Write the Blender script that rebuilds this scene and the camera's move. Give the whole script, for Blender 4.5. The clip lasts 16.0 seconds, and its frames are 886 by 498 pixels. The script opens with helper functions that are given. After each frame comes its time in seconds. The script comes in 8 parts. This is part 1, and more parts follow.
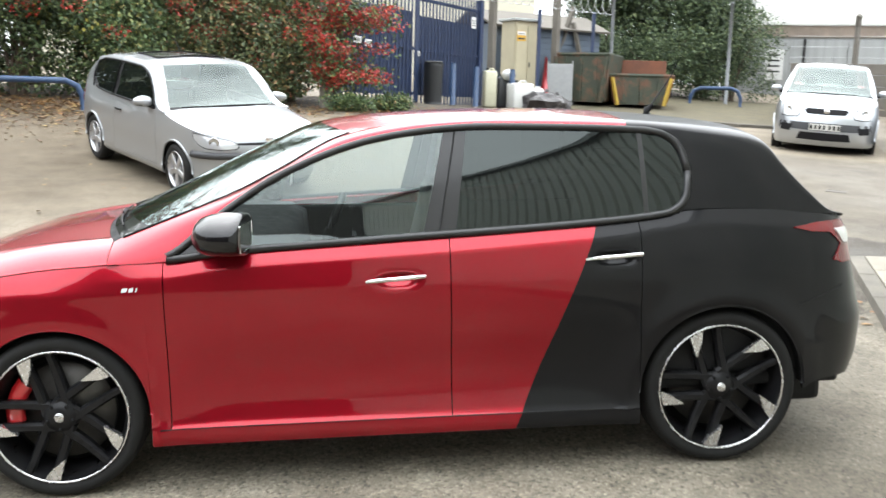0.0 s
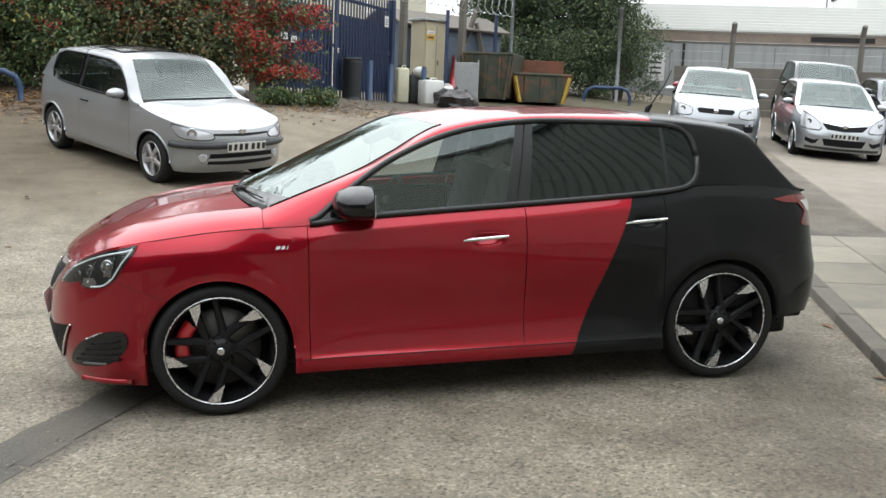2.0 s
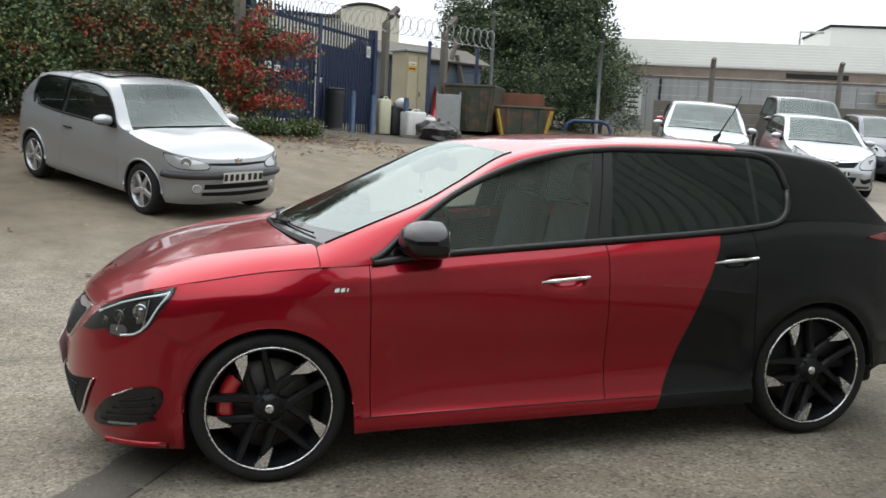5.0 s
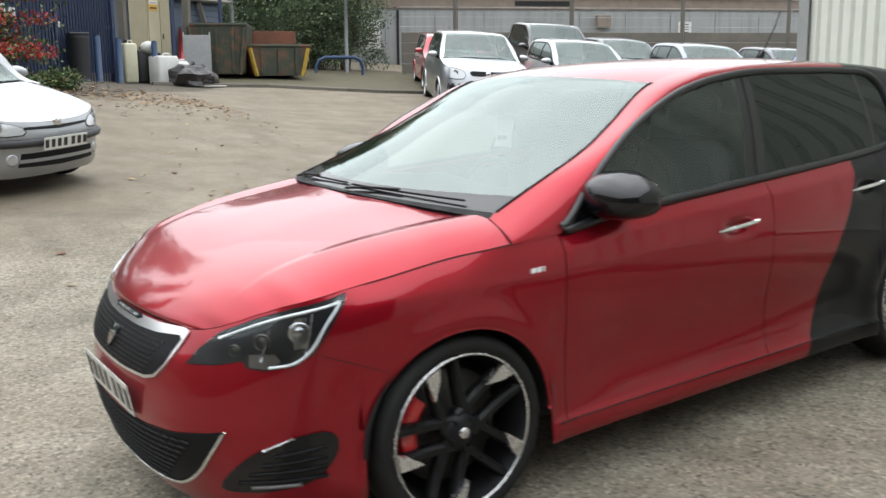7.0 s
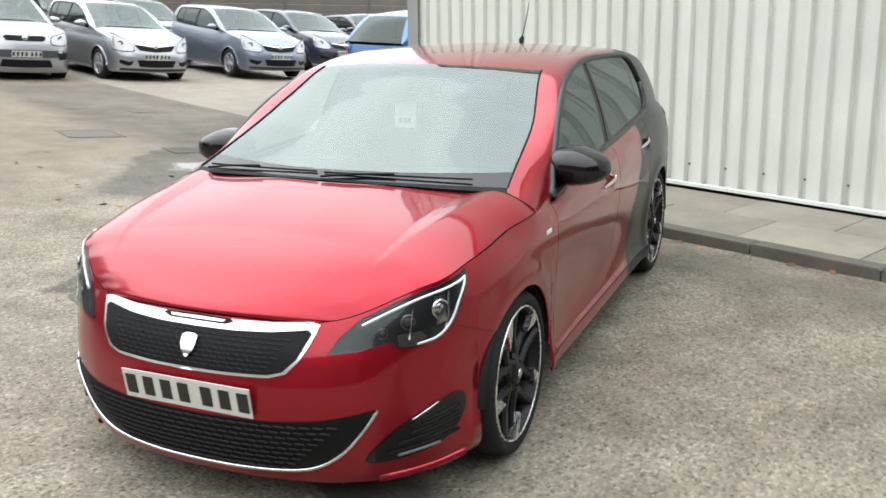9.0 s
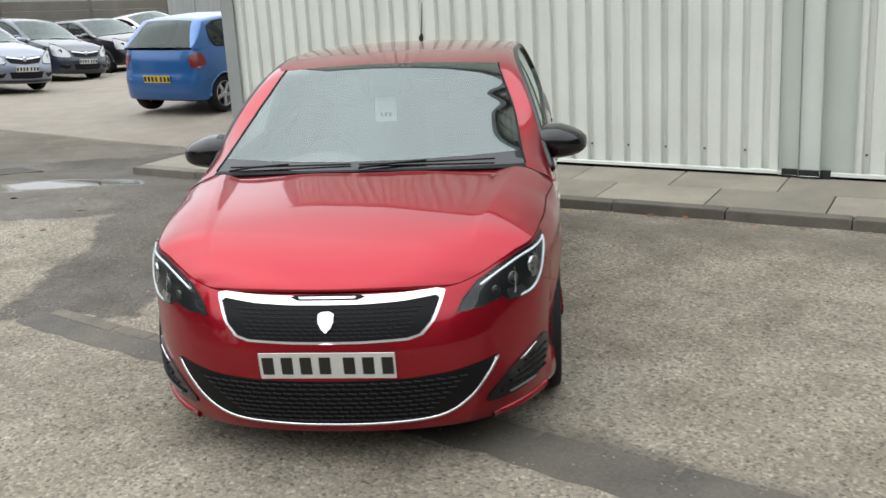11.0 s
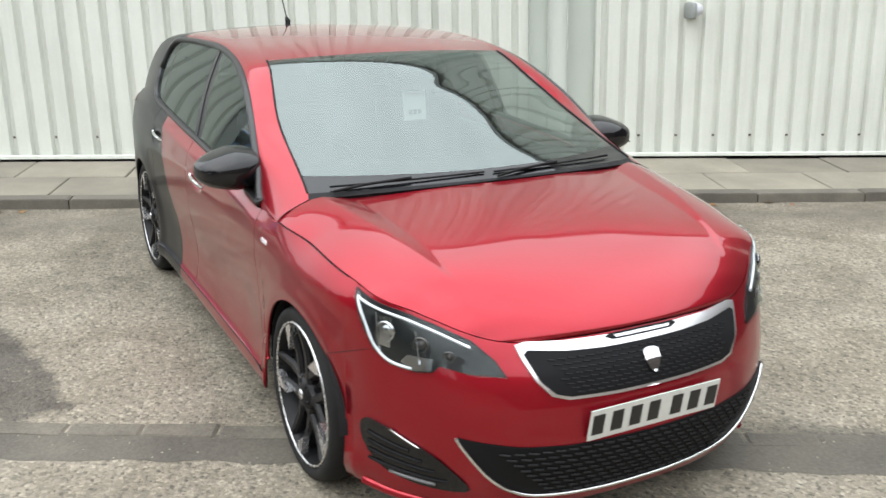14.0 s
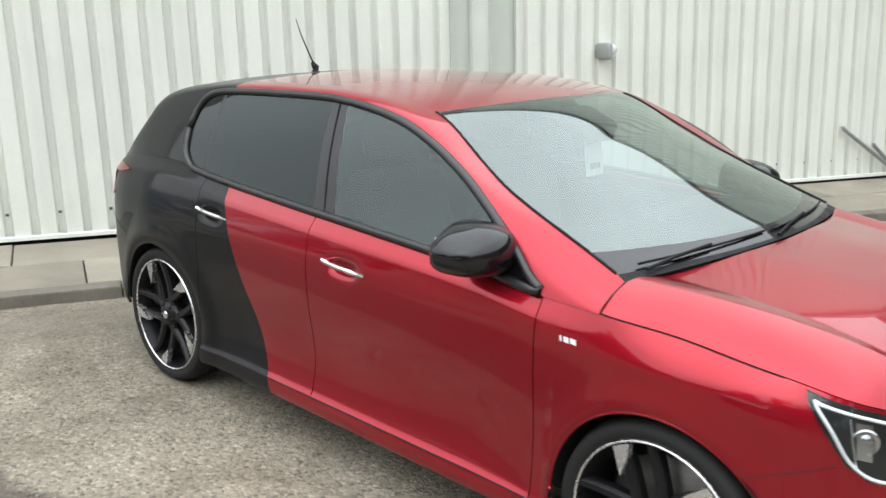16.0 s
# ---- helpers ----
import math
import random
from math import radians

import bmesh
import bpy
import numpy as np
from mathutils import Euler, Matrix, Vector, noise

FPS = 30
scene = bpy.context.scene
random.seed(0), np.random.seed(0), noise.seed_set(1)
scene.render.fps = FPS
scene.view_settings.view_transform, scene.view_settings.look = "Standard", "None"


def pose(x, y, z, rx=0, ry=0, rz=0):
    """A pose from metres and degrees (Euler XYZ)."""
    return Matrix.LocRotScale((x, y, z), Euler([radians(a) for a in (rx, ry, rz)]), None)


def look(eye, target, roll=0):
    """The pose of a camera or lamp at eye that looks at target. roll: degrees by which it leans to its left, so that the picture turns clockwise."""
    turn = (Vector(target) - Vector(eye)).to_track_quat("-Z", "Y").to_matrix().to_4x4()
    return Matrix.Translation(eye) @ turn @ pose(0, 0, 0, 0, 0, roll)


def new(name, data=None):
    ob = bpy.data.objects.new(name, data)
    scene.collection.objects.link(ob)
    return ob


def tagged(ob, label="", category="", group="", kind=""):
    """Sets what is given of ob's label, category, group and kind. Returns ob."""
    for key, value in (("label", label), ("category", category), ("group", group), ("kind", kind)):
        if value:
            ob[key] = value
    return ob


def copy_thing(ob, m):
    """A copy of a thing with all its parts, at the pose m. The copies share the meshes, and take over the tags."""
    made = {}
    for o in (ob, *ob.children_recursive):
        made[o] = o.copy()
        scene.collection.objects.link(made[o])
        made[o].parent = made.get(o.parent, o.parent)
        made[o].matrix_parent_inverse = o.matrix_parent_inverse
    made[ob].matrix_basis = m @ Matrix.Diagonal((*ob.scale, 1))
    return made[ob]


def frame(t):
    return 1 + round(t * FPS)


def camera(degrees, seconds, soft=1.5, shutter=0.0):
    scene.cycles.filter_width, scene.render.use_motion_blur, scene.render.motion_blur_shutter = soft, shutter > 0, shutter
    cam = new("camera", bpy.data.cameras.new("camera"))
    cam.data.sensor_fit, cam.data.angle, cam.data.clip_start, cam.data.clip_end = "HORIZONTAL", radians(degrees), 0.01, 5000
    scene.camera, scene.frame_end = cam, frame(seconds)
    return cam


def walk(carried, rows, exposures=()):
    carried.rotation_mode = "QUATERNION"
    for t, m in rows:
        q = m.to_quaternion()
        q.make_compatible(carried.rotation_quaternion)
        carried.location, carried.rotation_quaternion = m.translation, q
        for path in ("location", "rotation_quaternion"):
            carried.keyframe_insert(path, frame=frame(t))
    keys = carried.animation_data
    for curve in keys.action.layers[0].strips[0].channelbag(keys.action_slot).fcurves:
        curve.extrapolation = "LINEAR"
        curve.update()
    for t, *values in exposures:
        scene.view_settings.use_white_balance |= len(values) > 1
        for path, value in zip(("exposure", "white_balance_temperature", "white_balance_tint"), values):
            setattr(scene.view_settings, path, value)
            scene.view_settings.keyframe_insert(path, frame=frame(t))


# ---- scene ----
cam = camera(50.4, 16.0, shutter=0.35)
PATH = [
    (0, (-0.237, -4.458, 1.481), (-0.033, -2.491, 1.176), 1.6),
    (0.5, (-0.564, -4.819, 1.474), (-0.245, -2.872, 1.144), 1.0),
    (1, (-0.879, -5.105, 1.485), (-0.646, -3.147, 1.146), 0.5),
    (1.5, (-1.218, -5.259, 1.458), (-0.75, -3.352, 1.077), -0.1),
    (2, (-1.342, -5.335, 1.463), (-0.875, -3.415, 1.157), 2.4),
    (2.5, (-1.341, -5.351, 1.469), (-0.833, -3.439, 1.175), 2.4),
    (3, (-1.366, -5.394, 1.472), (-0.865, -3.473, 1.227), 1.3),
    (3.5, (-1.385, -5.397, 1.48), (-0.915, -3.467, 1.245), 1.4),
    (4, (-1.452, -5.318, 1.456), (-0.957, -3.402, 1.166), 2.9),
    (4.2, (-1.456, -5.222, 1.441), (-0.998, -3.291, 1.193), 2.6),
    (6.3, (-2.615, -3.796, 1.389), (-1.609, -2.098, 1.066), 1.7),
    (6.5, (-2.754, -3.668, 1.403), (-1.675, -2.031, 1.008), 1.3),
    (7, (-2.981, -3.218, 1.358), (-1.877, -1.587, 1.012), -0.5),
    (7.5, (-3.307, -2.781, 1.394), (-2.213, -1.145, 1.041), -0.1),
    (8, (-3.716, -2.492, 1.455), (-2.268, -1.157, 1.104), -1.3),
    (8.5, (-4.133, -2.304, 1.491), (-2.506, -1.238, 1.025), 0.9),
    (9, (-4.563, -1.987, 1.528), (-2.777, -1.204, 1.082), -0.6),
    (9.5, (-4.993, -1.827, 1.557), (-3.188, -1.099, 1.095), -3.5),
    (10, (-5.348, -1.541, 1.581), (-3.435, -1.082, 1.224), -2.4),
    (10.2, (-5.469, -1.392, 1.623), (-3.55, -1.018, 1.203), -3.6),
    (12.3, (-5.197, 0.34, 1.578), (-3.243, 0.173, 1.188), -0.5),
    (12.5, (-5.044, 0.583, 1.622), (-3.132, 0.222, 1.158), 0.1),
    (13, (-4.755, 0.976, 1.644), (-2.887, 0.452, 1.158), 0.2),
    (13.5, (-4.497, 1.364, 1.653), (-2.652, 0.747, 1.187), -1.2),
    (14, (-4.312, 1.857, 1.683), (-2.607, 0.963, 1.139), -1.1),
    (14.5, (-3.903, 2.193, 1.632), (-2.222, 1.247, 1.104), 0.3),
    (15, (-3.486, 2.553, 1.651), (-1.833, 1.549, 1.14), -0.1),
    (15.5, (-3.038, 2.775, 1.684), (-1.538, 1.54, 1.211), -1.6),
    (16, (-2.587, 2.956, 1.668), (-1.223, 1.568, 1.205), -1.6),
]
EXPOSURE = [(0.0, 0.75), (0.5, 0.65), (1.0, 0.55), (1.5, 0.4), (2.0, -0.13), (2.5, -0.17), (3.0, -0.43), (3.5, -0.6), (4.0, -0.6), (6.5, -0.13), (7.0, -0.17), (7.5, -0.43), (8.0, -0.18), (9.0, 0.04), (9.5, -0.08), (10.0, -0.38), (12.5, -0.07), (14.0, 0.09), (14.5, 0.04), (15.0, 0.14), (16.0, 0.13)]
walk(cam, [(t, look(eye, target, roll)) for t, eye, target, roll in PATH], exposures=EXPOSURE)

# ---- light ----
SKY_HAZE, CLOUD = 0.3, 12.0
world = bpy.data.worlds.new("overcast_sky")
scene.world = world
world.use_nodes = True
wt_ = world.node_tree
sky = wt_.nodes.new("ShaderNodeTexSky")
sky.sky_type = "NISHITA"
sky.sun_disc = False
sky.sun_elevation = radians(52)
sky.sun_rotation = radians(-15)
sky.air_density, sky.dust_density, sky.ozone_density = 1.0, 4.0, 1.0
grey = wt_.nodes.new("ShaderNodeHueSaturation")
grey.inputs["Saturation"].default_value = 0.15
grey.inputs["Value"].default_value = SKY_HAZE
wt_.links.new(sky.outputs[0], grey.inputs["Color"])
# a cloud layer, brighter overhead than at the horizon
where = wt_.nodes.new("ShaderNodeTexCoord")
xyz = wt_.nodes.new("ShaderNodeSeparateXYZ")
wt_.links.new(where.outputs["Generated"], xyz.inputs[0])
lift = wt_.nodes.new("ShaderNodeMapRange")
lift.inputs["To Min"].default_value, lift.inputs["To Max"].default_value = CLOUD, CLOUD * 2.9
wt_.links.new(xyz.outputs[2], lift.inputs["Value"])
puff = wt_.nodes.new("ShaderNodeTexNoise")
puff.inputs["Scale"].default_value, puff.inputs["Detail"].default_value = 2.2, 5
wt_.links.new(where.outputs["Generated"], puff.inputs["Vector"])
soft = wt_.nodes.new("ShaderNodeMapRange")
soft.inputs["To Min"].default_value, soft.inputs["To Max"].default_value = 0.62, 1.38
wt_.links.new(puff.outputs["Fac"], soft.inputs["Value"])
both_ = wt_.nodes.new("ShaderNodeMath")
both_.operation = "MULTIPLY"
wt_.links.new(lift.outputs[0], both_.inputs[0])
wt_.links.new(soft.outputs[0], both_.inputs[1])
cloud = wt_.nodes.new("ShaderNodeVectorMath")
cloud.operation = "SCALE"
cloud.inputs[0].default_value = (0.95, 1.0, 1.045)
wt_.links.new(both_.outputs[0], cloud.inputs["Scale"])
total = wt_.nodes.new("ShaderNodeVectorMath")
total.operation = "ADD"
wt_.links.new(grey.outputs[0], total.inputs[0])
wt_.links.new(cloud.outputs[0], total.inputs[1])
wt_.links.new(total.outputs[0], wt_.nodes["Background"].inputs[0])
wt_.nodes["Background"].inputs[1].default_value = 0.1
sun_data = bpy.data.lights.new("sun", "SUN")
sun_data.energy, sun_data.angle, sun_data.color = 0.6, radians(75), (1.0, 0.97, 0.92)
sun = new("sun", sun_data)
sun.matrix_world = look((0, 0, 30), (3, -16, 4))


# ---- helpers for building ----
def curve(keys):
    """A smooth function through (x, value) keys, flat outside them."""
    xs = np.array([k[0] for k in keys], float)
    vs = np.array([k[1] for k in keys], float)
    h = np.diff(xs)
    s = np.diff(vs) / h
    m = np.zeros(len(xs))
    m[0], m[-1] = s[0], s[-1]
    for i in range(1, len(xs) - 1):
        m[i] = 0 if s[i - 1] * s[i] <= 0 else 2 * s[i - 1] * s[i] / (s[i - 1] + s[i])

    def value(x):
        if x <= xs[0]:
            return float(vs[0])
        if x >= xs[-1]:
            return float(vs[-1])
        i = int(np.searchsorted(xs, x) - 1)
        t = (x - xs[i]) / h[i]
        return float((2 * t**3 - 3 * t**2 + 1) * vs[i] + (t**3 - 2 * t**2 + t) * h[i] * m[i] + (3 * t**2 - 2 * t**3) * vs[i + 1] + (t**3 - t**2) * h[i] * m[i + 1])
    return value


def obj(name, verts, faces, material, parent=None, label="", smooth=True, m=None):
    """One mesh object from corners and faces."""
    me = bpy.data.meshes.new(name)
    me.from_pydata([tuple(v) for v in verts], [], faces)
    me.validate()
    if smooth:
        me.polygons.foreach_set("use_smooth", [True] * len(me.polygons))
    me.materials.append(material)
    ob = new(name, me)
    if parent:
        ob.parent = parent
    if m is not None:
        ob.matrix_basis = m
    if label:
        ob["label"] = label
    return ob


def part(name, bm, material, parent=None, label="", smooth=False, m=None):
    """A bmesh as one object under a thing or a part."""
    me = bpy.data.meshes.new(name)
    bm.to_mesh(me)
    bm.free()
    if smooth:
        me.polygons.foreach_set("use_smooth", [True] * len(me.polygons))
    me.materials.append(material)
    ob = new(name, me)
    if parent:
        ob.parent = parent
    if m is not None:
        ob.matrix_basis = m
    if label:
        ob["label"] = label
    return ob


def thing(name, m=None, label="", category="", group="", kind=""):
    ob = new(name)
    ob.empty_display_size = 0.2
    if m is not None:
        ob.matrix_basis = m
    return tagged(ob, label, category, group, kind)


def box(bm, x0, y0, z0, x1, y1, z1, bevel=0.0, m=None):
    made = bmesh.ops.create_cube(bm, size=1)["verts"]
    for v in made:
        v.co = Vector((x0 + (v.co.x + 0.5) * (x1 - x0), y0 + (v.co.y + 0.5) * (y1 - y0), z0 + (v.co.z + 0.5) * (z1 - z0)))
    if bevel:
        edges = list({e for v in made for e in v.link_edges})
        made = [v for f in bmesh.ops.bevel(bm, geom=edges, offset=bevel, segments=2, profile=0.5, affect="EDGES")["faces"] for v in f.verts] + [v for v in made if v.is_valid]
        made = list(set(made))
    if m is not None:
        bmesh.ops.transform(bm, matrix=m, verts=[v for v in made if v.is_valid])
    return bm


def boxed(x0, y0, z0, x1, y1, z1, bevel=0.0, m=None):
    return box(bmesh.new(), x0, y0, z0, x1, y1, z1, bevel, m)


def tube(bm, points, r, n=8, closed=False, taper=None):
    """A round bar along points."""
    pts = [Vector(p) for p in points]
    rings = []
    for i, p in enumerate(pts):
        a = pts[i - 1] if i or closed else p
        b = pts[(i + 1) % len(pts)] if i + 1 < len(pts) or closed else p
        d = (b - a).normalized()
        side = d.cross(Vector((0, 0, 1)))
        if side.length < 0.05:
            side = d.cross(Vector((0, 1, 0)))
        side.normalize()
        up = side.cross(d)
        rr = r if taper is None else r * taper[i]
        rings.append([bm.verts.new(p + (side * math.cos(6.28319 * k / n) + up * math.sin(6.28319 * k / n)) * rr) for k in range(n)])
    last = len(rings) if closed else len(rings) - 1
    for i in range(last):
        a, b = rings[i], rings[(i + 1) % len(rings)]
        for k in range(n):
            bm.faces.new((a[k], a[(k + 1) % n], b[(k + 1) % n], b[k]))
    if not closed:
        bm.faces.new(rings[0])
        bm.faces.new(rings[-1][::-1])
    return bm


def lathe(profile, n=48, closed=False):
    """Corners and faces of a profile of (radius, y) turned round the y axis."""
    verts, faces = [], []
    for k in range(n):
        c, s = math.cos(2 * math.pi * k / n), math.sin(2 * math.pi * k / n)
        verts += [(r * c, y, r * s) for r, y in profile]
    q = len(profile)
    for k in range(n):
        a, b = k * q, (k + 1) % n * q
        for i in range(q if closed else q - 1):
            j = (i + 1) % q
            faces.append((a + i, b + i, b + j, a + j))
    return verts, faces


def sheet(points, skip=None):
    """Corners and faces of a grid of points[row][column], shared corners merged."""
    verts, faces, seen = [], [], {}
    index = []
    for row in points:
        line = []
        for p in row:
            key = (round(p[0], 5), round(p[1], 5), round(p[2], 5))
            if key not in seen:
                seen[key] = len(verts)
                verts.append(tuple(p))
            line.append(seen[key])
        index.append(line)
    for i in range(len(index) - 1):
        for j in range(len(index[0]) - 1):
            if skip and skip(i, j):
                continue
            f = []
            for k in (index[i][j], index[i][j + 1], index[i + 1][j + 1], index[i + 1][j]):
                if k not in f:
                    f.append(k)
            if len(f) > 2:
                faces.append(tuple(f))
    return verts, faces


def step(a, b, x):
    t = min(1.0, max(0.0, (x - a) / (b - a)))
    return t * t * (3 - 2 * t)


def fold(verts, faces, depth):
    """Adds an inward lip along the free edges of a sheet, so that its edges have depth."""
    vs = [Vector(v) for v in verts]
    normal = [Vector() for _ in vs]
    count = {}
    for f in faces:
        n = (vs[f[1]] - vs[f[0]]).cross(vs[f[2]] - vs[f[0]])
        for i, k in enumerate(f):
            normal[k] += n
            e = (f[i], f[(i + 1) % len(f)])
            count[tuple(sorted(e))] = (count.get(tuple(sorted(e)), (0, e))[0] + 1, e)
    low = {}
    out_v, out_f = list(verts), list(faces)

    def rim(k, sunk):
        if (k, sunk) not in low:
            low[k, sunk] = len(out_v)
            out_v.append(tuple(vs[k] - normal[k].normalized() * (depth if sunk else 0)))
        return low[k, sunk]
    for n, (a, b) in count.values():
        if n == 1:
            out_f.append((rim(b, 0), rim(a, 0), rim(a, 1), rim(b, 1)))
    return out_v, out_f

# ---- materials ----
def material(name, colour=(0.5, 0.5, 0.5), rough=0.5, metal=0.0, coat=0.0, emit=0.0):
    mat = bpy.data.materials.new(name)
    mat.use_nodes = True
    bsdf = mat.node_tree.nodes["Principled BSDF"]
    bsdf.inputs["Base Color"].default_value = (*colour, 1)
    bsdf.inputs["Roughness"].default_value = rough
    bsdf.inputs["Metallic"].default_value = metal
    bsdf.inputs["Coat Weight"].default_value = coat
    bsdf.inputs["Coat Roughness"].default_value = 0.03
    if emit:
        bsdf.inputs["Emission Color"].default_value = (*colour, 1)
        bsdf.inputs["Emission Strength"].default_value = emit
    return mat


class Nodes:
    """Short forms for node building in one material."""

    def __init__(self, mat):
        self.t = mat.node_tree
        self.out = self.t.nodes["Material Output"]
        self.bsdf = self.t.nodes["Principled BSDF"]

    def add(self, kind, **values):
        n = self.t.nodes.new("ShaderNode" + kind)
        for k, v in values.items():
            n.inputs[k.replace("_", " ")].default_value = v
        return n

    def link(self, a, b):
        self.t.links.new(a, b)
        return b

    def coords(self, kind="Object"):
        return self.add("TexCoord").outputs[kind]

    def noise(self, where, scale, detail=4.0, rough=0.6, distort=0.0):
        n = self.add("TexNoise", Scale=scale, Detail=detail, Roughness=rough, Distortion=distort)
        self.link(where, n.inputs["Vector"])
        return n.outputs["Fac"]

    def ramp(self, fac, *stops):
        n = self.add("ValToRGB")
        r = n.color_ramp
        while len(r.elements) < len(stops):
            r.elements.new(0.5)
        for e, (p, c) in zip(r.elements, stops):
            e.position = p
            e.color = (*c, 1) if isinstance(c, tuple) else (c, c, c, 1)
        self.link(fac, n.inputs["Fac"])
        return n.outputs["Color"]

    def mix(self, fac, a, b, mode="MIX"):
        n = self.t.nodes.new("ShaderNodeMix")
        n.data_type, n.blend_type = "RGBA", mode
        for sock, v in ((n.inputs["Factor"], fac), (n.inputs[6], a), (n.inputs[7], b)):
            if hasattr(v, "is_linked"):
                self.link(v, sock)
            elif isinstance(v, tuple):
                sock.default_value = (*v, 1)
            else:
                sock.default_value = v
        return n.outputs[2]

    def math(self, op, a, b=0.0):
        n = self.t.nodes.new("ShaderNodeMath")
        n.operation = op
        for sock, v in ((n.inputs[0], a), (n.inputs[1], b)):
            if hasattr(v, "is_linked"):
                self.link(v, sock)
            else:
                sock.default_value = v
        return n.outputs[0]

    def bump(self, height, strength=0.3, distance=0.01):
        n = self.add("Bump", Strength=strength, Distance=distance)
        self.link(height, n.inputs["Height"])
        self.link(n.outputs[0], self.bsdf.inputs["Normal"])
        return n.outputs[0]

    def colour(self, c):
        self.link(c, self.bsdf.inputs["Base Color"])

    def rough(self, r):
        self.link(r, self.bsdf.inputs["Roughness"])


def speckled(name, colour, rough, amount=0.25, scale=6.0, fine=60.0, metal=0.0, bump=0.15, coat=0.0):
    """A plain surface with stains at one scale, grain at another and a fine relief."""
    mat = material(name, colour, rough, metal, coat)
    n = Nodes(mat)
    at = n.coords()
    big, small = n.noise(at, scale, 5), n.noise(at, fine, 3)
    lo = tuple(c * (1 - amount) for c in colour)
    hi = tuple(min(1, c * (1 + amount)) for c in colour)
    n.colour(n.ramp(n.math("ADD", n.math("MULTIPLY", big, 0.7), n.math("MULTIPLY", small, 0.3)), (0.3, lo), (0.7, hi)))
    n.rough(n.ramp(big, (0.3, max(0, rough - 0.1)), (0.7, min(1, rough + 0.1))))
    n.bump(small, bump, 0.004)
    return mat


def glass(name, tint, gloss=1.0, ior=1.75, film=0.33):
    """A pane: a share that lets light through, a dark tinted interlayer, and a mirror share that grows towards a glance."""
    mat = bpy.data.materials.new(name)
    mat.use_nodes = True
    t = mat.node_tree
    t.nodes.remove(t.nodes["Principled BSDF"])
    clear, shine, mixed, edge, layer, body = (t.nodes.new("ShaderNode" + k) for k in ("BsdfTransparent", "BsdfGlossy", "MixShader", "LayerWeight", "BsdfDiffuse", "MixShader"))
    clear.inputs[0].default_value = (*(min(1.0, c / (1 - film)) for c in tint), 1)
    layer.inputs[0].default_value = (0.012, 0.014, 0.014, 1)
    body.inputs[0].default_value = film
    shine.inputs["Color"].default_value = (gloss * 0.90, gloss, gloss * 0.97, 1)
    shine.inputs["Roughness"].default_value = 0.01
    edge.inputs["Blend"].default_value = 0.5
    # mirror share of both faces of the pane: low head on, full at a glance
    low = ((ior - 1) / (ior + 1)) ** 2
    rise, share = t.nodes.new("ShaderNodeMath"), t.nodes.new("ShaderNodeMath")
    rise.operation, share.operation = "POWER", "MULTIPLY_ADD"
    rise.inputs[1].default_value = 5.0
    share.inputs[1].default_value, share.inputs[2].default_value = 1 - low, low
    t.links.new(edge.outputs["Facing"], rise.inputs[0])
    t.links.new(rise.outputs[0], share.inputs[0])
    t.links.new(share.outputs[0], mixed.inputs[0])
    t.links.new(clear.outputs[0], body.inputs[1])
    t.links.new(layer.outputs[0], body.inputs[2])
    t.links.new(body.outputs[0], mixed.inputs[1])
    t.links.new(shine.outputs[0], mixed.inputs[2])
    t.links.new(mixed.outputs[0], t.nodes["Material Output"].inputs[0])
    return mat


def aged(mat, streaks=0.0, spread=0.0):
    """Vertical grime streaks and a change of tone from piece to piece, over a speckled material."""
    n = Nodes(mat)
    base = n.bsdf.inputs["Base Color"].links[0].from_socket
    if streaks:
        mp = n.add("Mapping")
        mp.inputs["Scale"].default_value = (7, 7, 0.35)
        n.link(n.coords(), mp.inputs["Vector"])
        base = n.mix(streaks, base, n.ramp(n.noise(mp.outputs[0], 1.0, 5, 0.65), (0.3, 0.55), (0.55, 1.0), (0.8, 1.06)), "MULTIPLY")
    if spread:
        info = n.add("ObjectInfo")
        base = n.mix(1.0, base, n.ramp(info.outputs["Random"], (0.0, 1 - spread), (1.0, 1 + spread)), "MULTIPLY")
    n.colour(base)
    return mat


def paint(name, colour, metal=0.35, rough=0.32):
    mat = material(name, colour, rough, metal, 1.0)
    n = Nodes(mat)
    at = n.coords()
    flake = n.noise(at, 900, 1)
    dust = n.noise(at, 3.0, 6)
    n.colour(n.mix(n.math("MULTIPLY", flake, 0.25), colour, tuple(min(1, c * 1.6 + 0.01) for c in colour)))
    n.link(n.ramp(dust, (0.35, 0.02), (0.75, 0.07)), n.bsdf.inputs["Coat Roughness"])
    return mat


